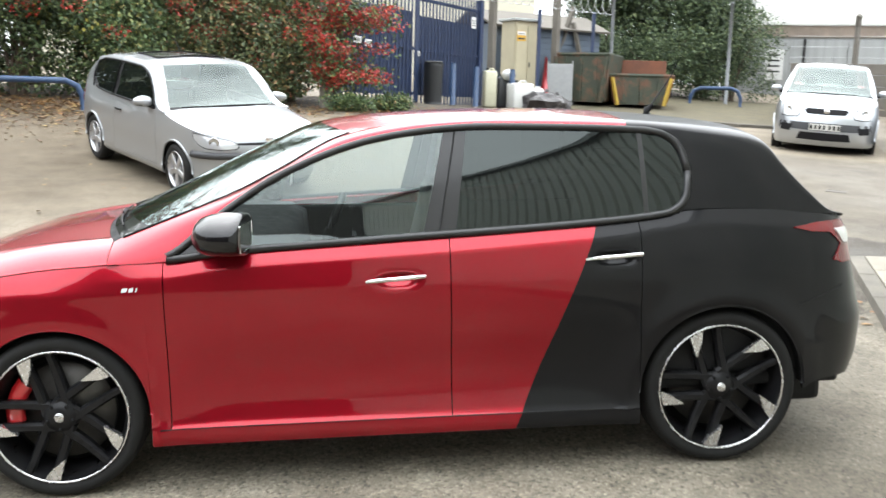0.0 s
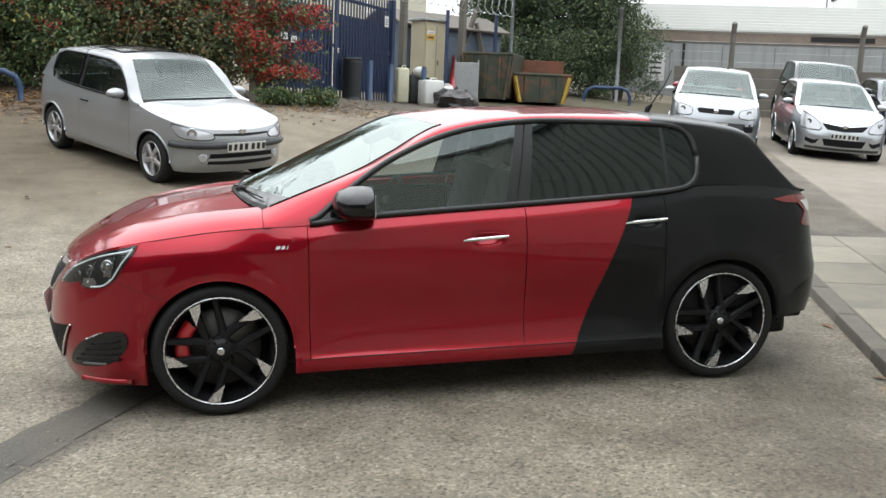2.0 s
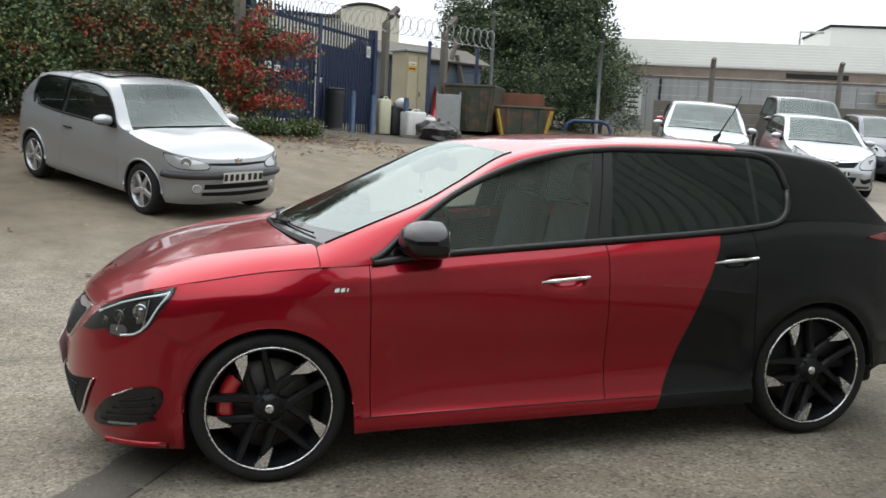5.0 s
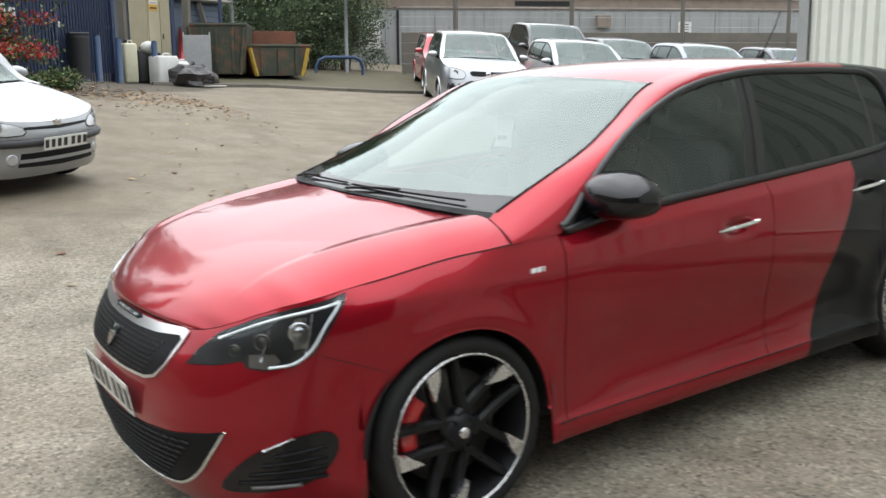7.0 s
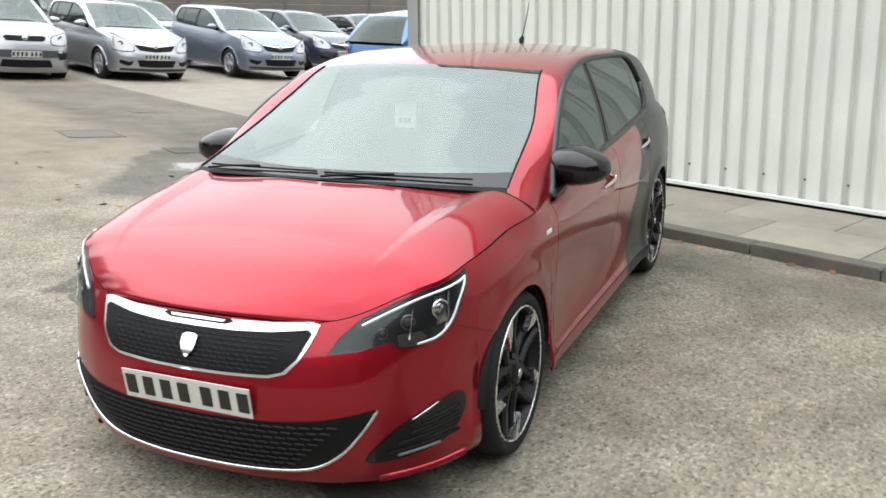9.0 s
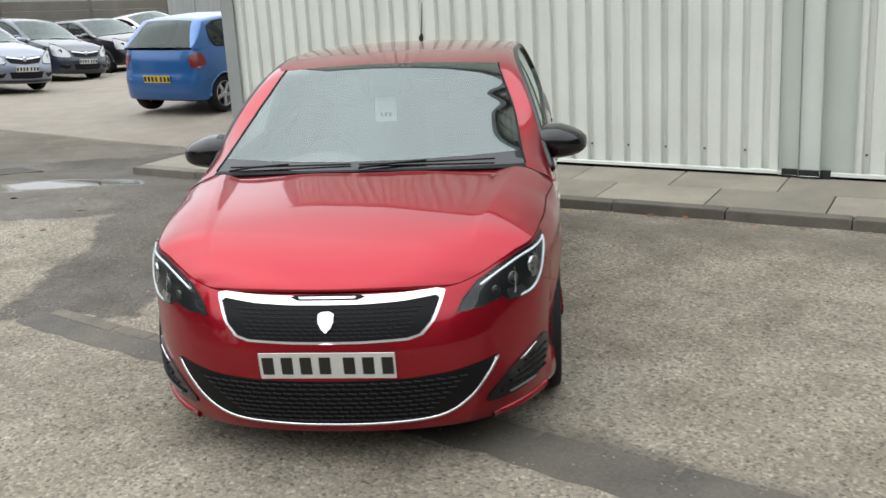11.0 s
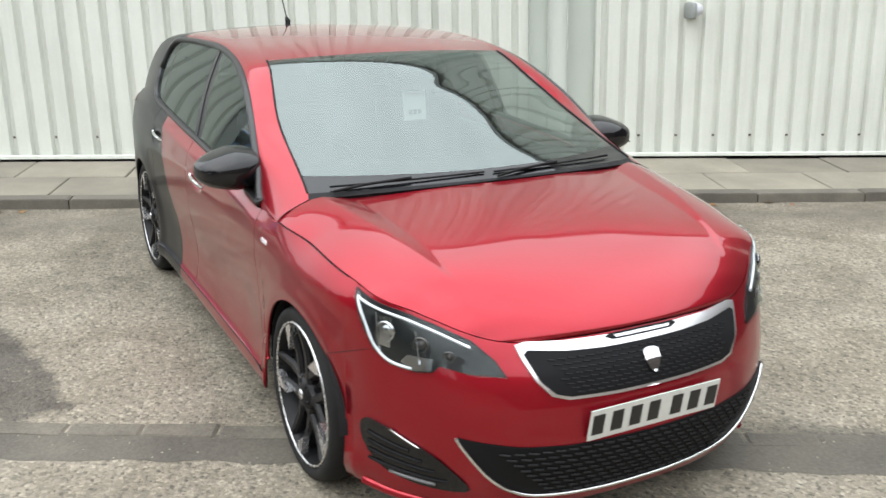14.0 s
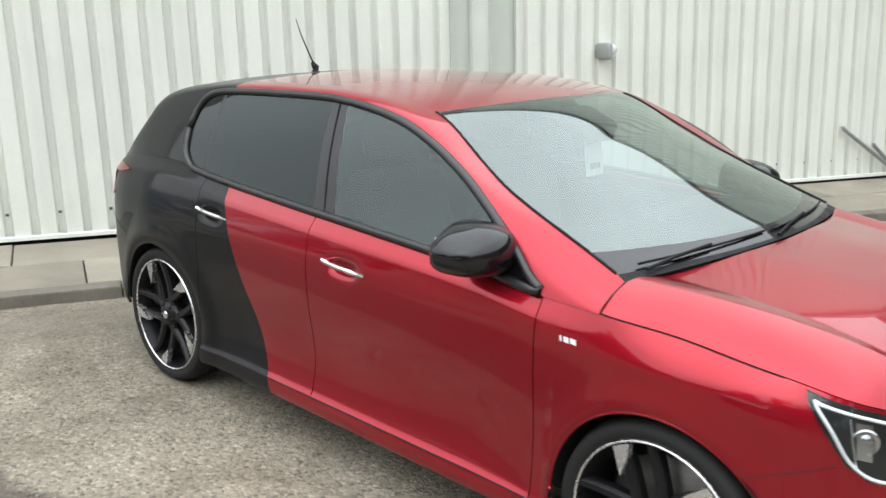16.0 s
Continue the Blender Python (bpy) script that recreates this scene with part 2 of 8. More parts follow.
def two_tone():
    """Red lacquer that meets black lacquer on a straight slanting cut behind the rear door."""
    mat = material("red_and_black_paint", (0.3, 0.01, 0.015), 0.36, 0.3, 1.0)
    n = Nodes(mat)
    at = n.coords()
    xyz = n.add("SeparateXYZ")
    n.link(at, xyz.inputs[0])
    low = n.math("SUBTRACT", n.math("MULTIPLY", n.math("SUBTRACT", xyz.outputs[2], 0.21), 0.415), -0.459)
    line = n.math("MINIMUM", low, n.math("ADD", 0.789, n.math("MAXIMUM", n.math("SUBTRACT", xyz.outputs[2], 1.02), 0.0)))
    cut = n.math("GREATER_THAN", xyz.outputs[0], line)
    flake = n.noise(at, 900, 1)
    red = n.mix(n.math("MULTIPLY", flake, 0.3), (0.275, 0.004, 0.013), (0.42, 0.009, 0.024))
    n.colour(n.mix(cut, red, (0.006, 0.006, 0.007)))
    n.link(n.math("MULTIPLY", n.math("SUBTRACT", 1.0, cut), 0.8), n.bsdf.inputs["Metallic"])
    dust = n.noise(at, 3.0, 6)
    n.link(n.ramp(dust, (0.35, 0.015), (0.75, 0.05)), n.bsdf.inputs["Coat Roughness"])
    n.bsdf.inputs["Specular IOR Level"].default_value = 0.1
    n.bsdf.inputs["Coat IOR"].default_value = 1.42
    n.link(n.math("SUBTRACT", 1.0, n.math("MULTIPLY", cut, 0.62)), n.bsdf.inputs["Coat Weight"])
    return mat


M = {}
M["body"] = two_tone()
M["gloss_black"] = material("gloss_black", (0.004, 0.004, 0.005), 0.3, 0, 0.8)
M["gloss_black"].node_tree.nodes["Principled BSDF"].inputs["Specular IOR Level"].default_value = 0.05
M["gloss_trim"] = material("gloss_black_window_trim", (0.006, 0.006, 0.007), 0.4, 0, 0.1)
M["trim"] = speckled("black_trim", (0.00616, 0.00616, 0.00693), 0.6, 0.2, 20, 300)
M["rubber"] = speckled("tyre_rubber", (0.01386, 0.01386, 0.01386), 0.75, 0.3, 15, 200)
M["chrome"] = material("chrome", (0.75, 0.75, 0.76), 0.08, 1.0)
M["satin_chrome"] = material("satin_chrome", (0.82, 0.82, 0.83), 0.28, 1.0)
M["alloy_dark"] = speckled("dark_alloy", (0.009, 0.009, 0.010), 0.35, 0.2, 20, 200, 0.0)
M["alloy"] = speckled("diamond_cut_alloy", (0.62, 0.62, 0.63), 0.25, 0.1, 40, 500, 0.9, 0.05)
M["disc"] = speckled("brake_steel", (0.10, 0.095, 0.09), 0.45, 0.3, 20, 200, 0.7)
M["caliper"] = material("red_caliper", (0.45, 0.015, 0.02), 0.3, 0, 0.8)
M["glass"] = glass("clear_car_glass", (0.62, 0.74, 0.69), 1.0, 1.75)
M["screen"] = glass("windscreen_glass", (0.39, 0.43, 0.415), 1.0, 2.3, 0.52)
M["privacy"] = glass("tinted_car_glass", (0.03, 0.035, 0.04), 1.0, 1.5)
M["lens"] = glass("lamp_lens", (0.9, 0.92, 0.93), 0.9, 1.4, 0.02)
M["lamp_black"] = material("lamp_black", (0.004, 0.004, 0.005), 0.6)
M["lamp_black"].node_tree.nodes["Principled BSDF"].inputs["Specular IOR Level"].default_value = 0.2
M["lamp_grey"] = material("smoked_lamp_bezel", (0.008, 0.009, 0.010), 0.3, 0.2)
M["mesh"] = material("grille_mesh_black", (0.011, 0.011, 0.012), 0.5)
M["reflector"] = material("reflector", (0.42, 0.43, 0.45), 0.16, 1.0)
M["led"] = material("white_light_strip", (0.85, 0.87, 0.9), 0.2, 0.3)
M["tail_red"] = material("red_lamp_lens", (0.13, 0.004, 0.006), 0.25, 0, 0.45)
M["lamp_clear"] = material("clear_lamp_insert", (0.6, 0.6, 0.6), 0.2, 0.2, 1.0)
M["plate_white"] = speckled("number_plate_white", (0.5544, 0.5544, 0.5236), 0.35, 0.06, 30, 200)
M["plate_yellow"] = speckled("number_plate_yellow", (0.5005, 0.3619, 0.0385), 0.35, 0.06, 30, 200)
M["ink"] = material("plate_ink", (0.01, 0.01, 0.01), 0.4)
M["bumper_mid"] = material("mid_grey_plastic", (0.16, 0.16, 0.165), 0.4)
M["interior"] = speckled("dark_interior", (0.0154, 0.0154, 0.01617), 0.7, 0.3, 20, 200)
for q in ("trim", "rubber", "interior", "mesh", "alloy_dark"):
    M[q].node_tree.nodes["Principled BSDF"].inputs["Specular IOR Level"].default_value = 0.2
M["seat_cloth"] = speckled("grey_seat_cloth", (0.05775, 0.05852, 0.06006), 0.85, 0.25, 20, 200)
M["paper"] = speckled("white_paper", (0.82, 0.82, 0.80), 0.7, 0.04, 20, 200)
M["silver"] = paint("silver_paint", (0.255, 0.265, 0.275), 0.55, 0.40)
M["silver_cool"] = paint("pale_silver_paint", (0.3388, 0.3542, 0.3696), 0.8, 0.28)
M["silver_blue"] = paint("bluish_silver_paint", (0.1694, 0.1925, 0.2387), 0.7, 0.35)
M["navy"] = paint("navy_paint", (0.0154, 0.01925, 0.0385), 0.4)
M["black_paint"] = paint("black_paint", (0.0077, 0.0077, 0.00924), 0.2)
M["blue_paint"] = paint("bright_blue_paint", (0.010, 0.085, 0.26), 0.45)
M["red_paint"] = paint("red_paint", (0.30, 0.012, 0.02), 0.3)
M["white_paint"] = paint("white_paint", (0.5775, 0.5775, 0.5698), 0.0)
M["hub_silver"] = speckled("wheel_silver", (0.45, 0.45, 0.46), 0.35, 0.15, 30, 300, 0.8)


def ground_material():
    """Exposed-aggregate concrete with asphalt patches, pale slabs, a sandy far yard, damp and oil."""
    mat = material("worn_concrete_yard", (0.231, 0.2156, 0.1925), 0.85)
    n = Nodes(mat)
    at = n.coords()
    broad = n.noise(at, 0.35, 6, 0.6, 0.4)
    mid = n.noise(at, 2.2, 6, 0.65)
    blot = n.noise(at, 0.9, 5, 0.7, 0.8)
    stones = n.add("TexVoronoi", Scale=72.0)
    n.link(at, stones.inputs["Vector"])
    fine = n.add("TexVoronoi", Scale=150.0)
    n.link(at, fine.inputs["Vector"])
    grain = n.noise(at, 160, 2)

    def zone(cx, cy, hx, hy, turn, wobble, soft=0.06, freq=0.9):
        """1 inside a turned box with ragged edges."""
        mp = n.add("Mapping")
        mp.vector_type = "TEXTURE"
        mp.inputs["Location"].default_value = (cx, cy, 0)
        mp.inputs["Rotation"].default_value = (0, 0, radians(turn))
        n.link(at, mp.inputs["Vector"])
        xyz = n.add("SeparateXYZ")
        n.link(mp.outputs[0], xyz.inputs[0])
        ax = n.math("SUBTRACT", n.math("ABSOLUTE", xyz.outputs[0]), hx)
        ay = n.math("SUBTRACT", n.math("ABSOLUTE", xyz.outputs[1]), hy)
        rag = n.math("ADD", n.math("MULTIPLY", n.math("SUBTRACT", n.noise(at, freq, 6, 0.65), 0.5), wobble * 2), n.math("MULTIPLY", n.math("SUBTRACT", n.noise(at, 9.0, 4, 0.7), 0.5), 0.12))
        d = n.math("ADD", n.math("MAXIMUM", ax, ay), rag)
        r = n.add("MapRange")
        n.link(d, r.inputs["Value"])
        r.inputs["From Min"].default_value, r.inputs["From Max"].default_value = soft, -soft
        return r.outputs[0]

    tone = n.add("SeparateColor")
    n.link(stones.outputs["Color"], tone.inputs[0])
    tone2 = n.add("SeparateColor")
    n.link(fine.outputs["Color"], tone2.inputs[0])
    specks = n.ramp(tone.outputs[0], (0.0, 0.30), (0.08, 0.58), (0.25, 0.86), (0.60, 1.0), (0.82, 1.14), (0.93, 1.32), (1.0, 1.65))
    grit = n.ramp(n.noise(at, 42, 5, 0.75), (0.30, 0.45), (0.42, 0.86), (0.55, 1.04), (0.75, 1.38))
    specks2 = n.ramp(tone2.outputs[0], (0.0, 0.6), (0.5, 1.0), (1.0, 1.3))
    base = n.ramp(mid, (0.28, (0.152, 0.130, 0.095)), (0.5, (0.231, 0.203, 0.155)), (0.72, (0.296, 0.265, 0.208)))
    conc = n.mix(0.85, n.mix(0.9, base, grit, "MULTIPLY"), specks, "MULTIPLY")
    conc = n.mix(0.8, conc, n.ramp(blot, (0.3, 0.55), (0.44, 0.93), (0.7, 1.10)), "MULTIPLY")
    sandy = n.mix(0.6, n.ramp(mid, (0.3, (0.148, 0.119, 0.081)), (0.7, (0.216, 0.183, 0.134))), n.ramp(blot, (0.3, 0.62), (0.5, 1.0), (0.7, 1.1)), "MULTIPLY")
    sandy = n.mix(0.5, sandy, specks2, "MULTIPLY")
    tar = n.mix(0.8, n.ramp(mid, (0.3, (0.0385, 0.03234, 0.02541)), (0.7, (0.077, 0.06545, 0.05082))), specks, "MULTIPLY")
    pale = n.mix(0.5, n.ramp(mid, (0.3, (0.205, 0.177, 0.140)), (0.7, (0.262, 0.230, 0.185))), n.ramp(blot, (0.3, 0.8), (0.6, 1.05)), "MULTIPLY")
    c = n.mix(zone(1, 17, 26, 12.4, 0, 1.6, 1.2, 0.35), conc, sandy)
    road = zone(6.29, 7.18, 4.25, 1.25, 66.7, 0.30, 0.22)
    c = n.mix(n.math("MULTIPLY", road, 0.62), c, tar)
    c = n.mix(zone(14.6, 6.0, 10.5, 6.95, 66.7, 0.05, 0.03), c, pale)
    patch = n.math("MAXIMUM", zone(1.3, 2.25, 1.7, 0.42, 8, 0.34, 0.035, 1.3), zone(3.7, 3.55, 1.7, 1.40, 25, 0.42, 0.035, 1.3))
    c = n.mix(n.math("MULTIPLY", n.math("MULTIPLY", patch, 0.9), n.ramp(broad, (0.35, 0.75), (0.55, 1.0))), c, tar)
    apron = zone(2.0, 16.0, 3.4, 1.5, 50, 0.2, 0.1)
    c = n.mix(n.math("MULTIPLY", apron, 0.75), c, tar)
    # dirt along the kerb, widened and darkened for the building's shade on the ground
    foot = zone(2.34, 0.435, 6.5, 0.42, 66.7, 0.40, 0.35, 1.1)
    c = n.mix(n.math("MULTIPLY", foot, 0.5), c, (0.0847, 0.07238, 0.05544))
    oil = zone(-2.2, -1.3, 1.2, 0.12, 61.6, 0.22, 0.10, 1.6)
    c = n.mix(n.math("MULTIPLY", oil, 0.8), c, (0.0385, 0.03465, 0.0308))
    damp = n.math("MULTIPLY", n.math("MAXIMUM", n.math("MULTIPLY", patch, 0.55), n.math("MULTIPLY", road, 0.3)), n.ramp(n.noise(at, 0.8, 4), (0.42, 0.0), (0.62, 1.0)))
    # dark soil under the hedge; its colour also carries the shade beneath the shrubs
    soil_shade = n.math("MAXIMUM", zone(-5.6, 14.3, 6.6, 2.3, 0, 0.5, 0.35, 0.8), zone(-8.6, 13.2, 4.2, 2.3, -6, 0.5, 0.35, 0.8))
    c = n.mix(n.math("MULTIPLY", soil_shade, 0.9), c, n.ramp(mid, (0.3, (0.02695, 0.02002, 0.01309)), (0.7, (0.06545, 0.0462, 0.02695))))
    mould = n.math("MAXIMUM", zone(-6.2, 11.3, 5.0, 1.5, -4, 0.9, 0.5, 0.8), n.math("MULTIPLY", zone(-7.6, 8.3, 4.9, 3.6, 0, 1.2, 1.0, 0.6), 0.8))
    c = n.mix(n.math("MULTIPLY", mould, 0.8), c, n.ramp(mid, (0.3, (0.04235, 0.02926, 0.0154)), (0.7, (0.08855, 0.0616, 0.03388))))
    puddle = zone(3.40, 3.85, 0.62, 0.24, -60, 0.22, 0.04, 2.2)
    n.colour(n.mix(n.math("MULTIPLY", puddle, 0.6), c, (0.0693, 0.06545, 0.05775)))
    r0 = n.ramp(broad, (0.3, 0.72), (0.6, 0.92))
    r1 = n.mix(n.math("MULTIPLY", damp, 0.7), r0, (0.30, 0.30, 0.30))
    n.rough(n.mix(puddle, r1, (0.04, 0.04, 0.04)))
    h = n.math("ADD", n.math("ADD", n.math("MULTIPLY", stones.outputs["Distance"], -0.5), n.math("MULTIPLY", n.noise(at, 42, 5, 0.75), 1.2)), n.math("MULTIPLY", grain, 0.4))
    n.bump(n.math("MULTIPLY", h, n.math("SUBTRACT", 1.0, puddle)), 0.8, 0.010)
    return mat


M["ground"] = ground_material()

# ---- the lie of the land ----
UP = Vector((0.043, 0.012, 1.0)).normalized()
STAND = UP.rotation_difference(Vector((0, 0, 1))).to_matrix().to_4x4()


def ground_z(x, y):
    """Height of the yard: nearly level by the building, rising to the gate and the fence."""
    x, y = min(45, max(-30, x)), min(27, max(-25, y))
    near = 0.043 * x + 0.012 * y
    far = 0.05 - 0.012 * x + 0.055 * y + 0.0013 * y * y
    far += 0.35 * step(6.6, 11.8, y) * (1 - step(15, 19, y)) * (1 - step(0, 5, x))
    z = near + (far - near) * step(1.5, 6.5, y - 0.35 * max(0.0, x - 3))
    # the yard dips to a gutter along the building's kerb
    out, along = (x - 5.33) * -.9187 + (y - 2.5) * .395, (x - 5.33) * -.395 - (y - 2.5) * .9187
    return z - .085 * step(2.3, 1.35, out) * step(-4.5, -.8, along)


def on_ground(x, y, turn=0.0, dz=0.0):
    """A pose that stands on the yard and follows its slope."""
    n = Vector((ground_z(x - 0.8, y) - ground_z(x + 0.8, y), ground_z(x, y - 0.8) - ground_z(x, y + 0.8), 1.6)).normalized()
    tilt = Vector((0, 0, 1)).rotation_difference(n).to_matrix().to_4x4()
    return Matrix.Translation((x, y, ground_z(x, y) + dz)) @ tilt @ Matrix.Rotation(radians(turn), 4, "Z")


def upright(x, y, turn=0.0, dz=0.0):
    return pose(x, y, ground_z(x, y) + dz, 0, 0, turn)


SLANT = 0.43                      # the building's line: x = x0 + SLANT * y
ALONG = Vector((SLANT, 1, 0)).normalized()
OUT = Vector((-1, SLANT, 0)).normalized()      # from the building towards the yard
TURN = math.degrees(math.atan2(ALONG.y, ALONG.x))


def by_wall(a, out, z=None):
    """A place a metres along the building from its corner (towards the camera's start) and out metres before its face."""
    p = Vector((5.33, 2.5, 0)) - ALONG * a + OUT * out
    return Vector((p.x, p.y, ground_z(p.x, p.y) if z is None else z))


def line_steps(a, b, n):
    return [a + (b - a) * i / n for i in range(n + 1)]


gx = [-900, -400, -150, -60] + line_steps(-30, -6, 24) + line_steps(-5.6, 8, 34)+ line_steps(8.5, 30, 28) + [45, 80, 200, 500, 900]
gy = [-900, -400, -150, -60] + line_steps(-25, -7, 18) + line_steps(-6.6, 8, 36) + line_steps(8.5, 27, 28) + [45, 80, 200, 500, 900]
v, f = sheet([[(x, y, ground_z(x, y)) for x in gx] for y in gy])
ground = tagged(obj("ground", v, f, M["ground"]), "worn exposed-aggregate concrete yard with stains and patches", "ground", kind="structure")

# ---- cars ----
class Shell:
    """The skin of a car, nose towards -x: a belt of outline points (x, y, top, bottom) from the nose's middle to the tail's middle,
    and how far the skin draws in from it with height at the nose, the flank and the tail."""

    def __init__(self, outline, nose, flank, tail):
        pts = []
        for i in range(len(outline) - 1):
            p0 = outline[max(0, i - 1)] if i else (outline[1][0], -outline[1][1], *outline[1][2:])
            p1, p2 = outline[i], outline[i + 1]
            p3 = outline[i + 2] if i + 2 < len(outline) else (outline[i][0], -outline[i][1], *outline[i][2:])
            for k in range(12):
                t = k / 12
                pts.append([0.5 * (2 * b + (c - a) * t + (2 * a - 5 * b + 4 * c - d) * t * t + (3 * b - a - 3 * c + d) * t**3) for a, b, c, d in zip(p0, p1, p2, p3)])
        pts.append(list(outline[-1]))
        self.p = np.array(pts)
        d = np.hypot(np.diff(self.p[:, 0]), np.diff(self.p[:, 1]))
        self.s = np.concatenate([[0], np.cumsum(d)])
        self.end = self.s[-1]
        g = np.gradient(self.p[:, :2], self.s, axis=0)
        g /= np.linalg.norm(g, axis=1)[:, None]
        self.n = np.stack([-g[:, 1], g[:, 0]], 1)
        if self.n[len(self.n) // 2, 1] < 0:
            self.n = -self.n
        self.nose, self.flank, self.tail = curve(nose), curve(flank), curve(tail)
        self.side_i = int(np.argmax(self.p[:, 1]))
        self.corner = None      # (curve, x0, x1): another flank in front of x0
        self.scoop = None       # (depth, height, spread, x0, x1, run): hollow along the doors
        self.crease = None      # (curve, drop, lean, x0, x1): another flank behind x0, with a sharp shoulder that runs below the upper edge
        self.wing = None        # (inset, reach, x0, x1, x2, x3): rounded shoulder of the front wing below the lid
        self.dimples = ()       # (x, z, depth, half width, half height): hollows behind the door handles
        self.flares = ()        # (x, z, radius, height, width): swellings round the wheel arches

    def at(self, s, z, out=0.0, side=-1):
        """A point of the skin; side -1 is the car's left (y < 0)."""
        if s > self.end:
            s, side = 2 * self.end - s, -side
        if s < 0:
            s, side = -s, -side
        x, y, nx, ny = (np.interp(s, self.s, c) for c in (self.p[:, 0], self.p[:, 1], self.n[:, 0], self.n[:, 1]))
        k = math.hypot(nx, ny)
        nx, ny = nx / k, ny / k
        end = self.nose if nx < 0 else self.tail
        side_in = self.flank(z)
        if self.corner:
            k = min(1, max(0, (x - self.corner[1]) / (self.corner[2] - self.corner[1])))
            side_in = self.corner[0](z) * (1 - k) + side_in * k
        if self.crease:
            flank2, drop, lean, x0, x1 = self.crease
            k = step(x0, x1, x)
            edge = float(np.interp(s, self.s, self.p[:, 2])) - drop
            side_in = side_in * (1 - k) + (flank2(z) + lean * max(0.0, z - edge) + .03 * max(0.0, edge - z) * step(.10, 0, edge - z)) * k
        if self.wing:
            inset, reach, x0, x1, x2, x3 = self.wing
            k = max(0.0, 1 - (float(np.interp(s, self.s, self.p[:, 2])) - z) / reach)
            side_in += inset * k * k * step(x0, x1, x) * (1 - step(x2, x3, x))
        for fx, fz, fr, high, wide in self.flares:
            r = math.hypot(x - fx, z - fz)
            side_in -= high * math.exp(-((r - fr) / wide) ** 2)
        for dx, dz, deep, wx, wz in self.dimples:
            side_in += deep * math.exp(-((x - dx) / wx) ** 4 - ((z - dz) / wz) ** 2)
        if self.scoop:
            deep, mid, wide, x0, x1, run = self.scoop
            side_in += deep * math.exp(-((z - mid) / wide) ** 2) * step(x0, x0 + run, x) * (1 - step(x1 - run, x1, x))
        d = nx * nx * end(z) + ny * ny * side_in - out
        return Vector((x - nx * d, side * (y - ny * d), z))

    def own(self, s):
        s = abs(s)
        return s if s <= self.end else 2 * self.end - s

    def top(self, s):
        return float(np.interp(self.own(s), self.s, self.p[:, 2]))

    def bottom(self, s):
        return float(np.interp(self.own(s), self.s, self.p[:, 3]))

    def x_of(self, s):
        return float(np.interp(self.own(s), self.s, self.p[:, 0]))

    def s_of_x(self, x):
        """The belt length at x along the flank."""
        return float(np.interp(x, self.p[:, 0], self.s))

    def s_of(self, x, y, z):
        """The belt length whose skin lies nearest to a place."""
        best = min(range(len(self.s)), key=lambda i: (self.at(self.s[i], z, 0, 1) - Vector((x, abs(y), z))).length)
        return float(self.s[best])

    def panel(self, name, s0, s1, low, high, mat, parent, side=-1, ns=40, nz=12, out=0.0, lip=0.012, label="", cols=None):
        rows = []
        cols = list(cols or [s0 + (s1 - s0) * i / ns for i in range(ns + 1)])
        # narrow columns along both ends keep the edge crisp
        if cols[1] - cols[0] > .012:
            cols.insert(1, cols[0] + .004)
        if cols[-1] - cols[-2] > .012:
            cols.insert(-1, cols[-1] - .004)
        for j in range(nz + 1):
            row = []
            for s in cols:
                a, b = low(s), high(s)
                row.append(self.at(s, a + (b - a) * j / nz, out, side))
            rows.append(row)
        v, f = sheet(rows)
        # outward faces
        score = 0.0
        for q in f:
            a, b, c = (Vector(v[k]) for k in q[:3])
            score += (b - a).cross(c - a).dot(Vector((a.x * 0.3, a.y, 0)))
        if score < 0:
            f = [q[::-1] for q in f]
        if lip:
            v, f = fold(v, f, lip)
        return obj(name, v, f, mat, parent, label)

    def patch(self, name, pts, mat, parent, side=-1, out=0.003, cells=10, label="", depth=0.006):
        """A smooth-edged plate on the skin inside a ring of (s, z) corners."""
        ring = [(Vector((p[0], p[1], 0))) for p in pts]
        bm = bmesh.new()
        vs = [bm.verts.new(p) for p in ring]
        bm.faces.new(vs)
        xs = [p.x for p in ring]
        zs = [p.y for p in ring]
        for axis, lo, hi in (((1, 0, 0), min(xs), max(xs)), ((0, 1, 0), min(zs), max(zs))):
            for i in range(1, cells):
                q = lo + (hi - lo) * i / cells
                bmesh.ops.bisect_plane(bm, geom=bm.verts[:] + bm.edges[:] + bm.faces[:], plane_co=Vector(axis) * q, plane_no=axis)
        bmesh.ops.triangulate(bm, faces=bm.faces[:])
        bm.verts.index_update()
        v = [self.at(w.co.x, w.co.y, out, side) for w in bm.verts]
        f = [tuple(w.index for w in q.verts) for q in bm.faces]
        bm.free()
        if f:
            total = Vector()
            for q in f:
                a, b, c = (v[k] for k in q)
                total += (b - a).cross(c - a)
            mid = sum(v, Vector()) / len(v)
            if total.dot(Vector((mid.x * 0.6, mid.y, 0))) < 0:
                f = [q[::-1] for q in f]
        v, f = fold(v, f, depth)
        return obj(name, v, f, mat, parent, label)

    def strip(self, name, pts, r, mat, parent, side=-1, out=0.004, n=6, label="", closed=False):
        bm = bmesh.new()
        tube(bm, [self.at(s, z, out, side) for s, z in pts], r, n, closed)
        return part(name, bm, mat, parent, label, True)


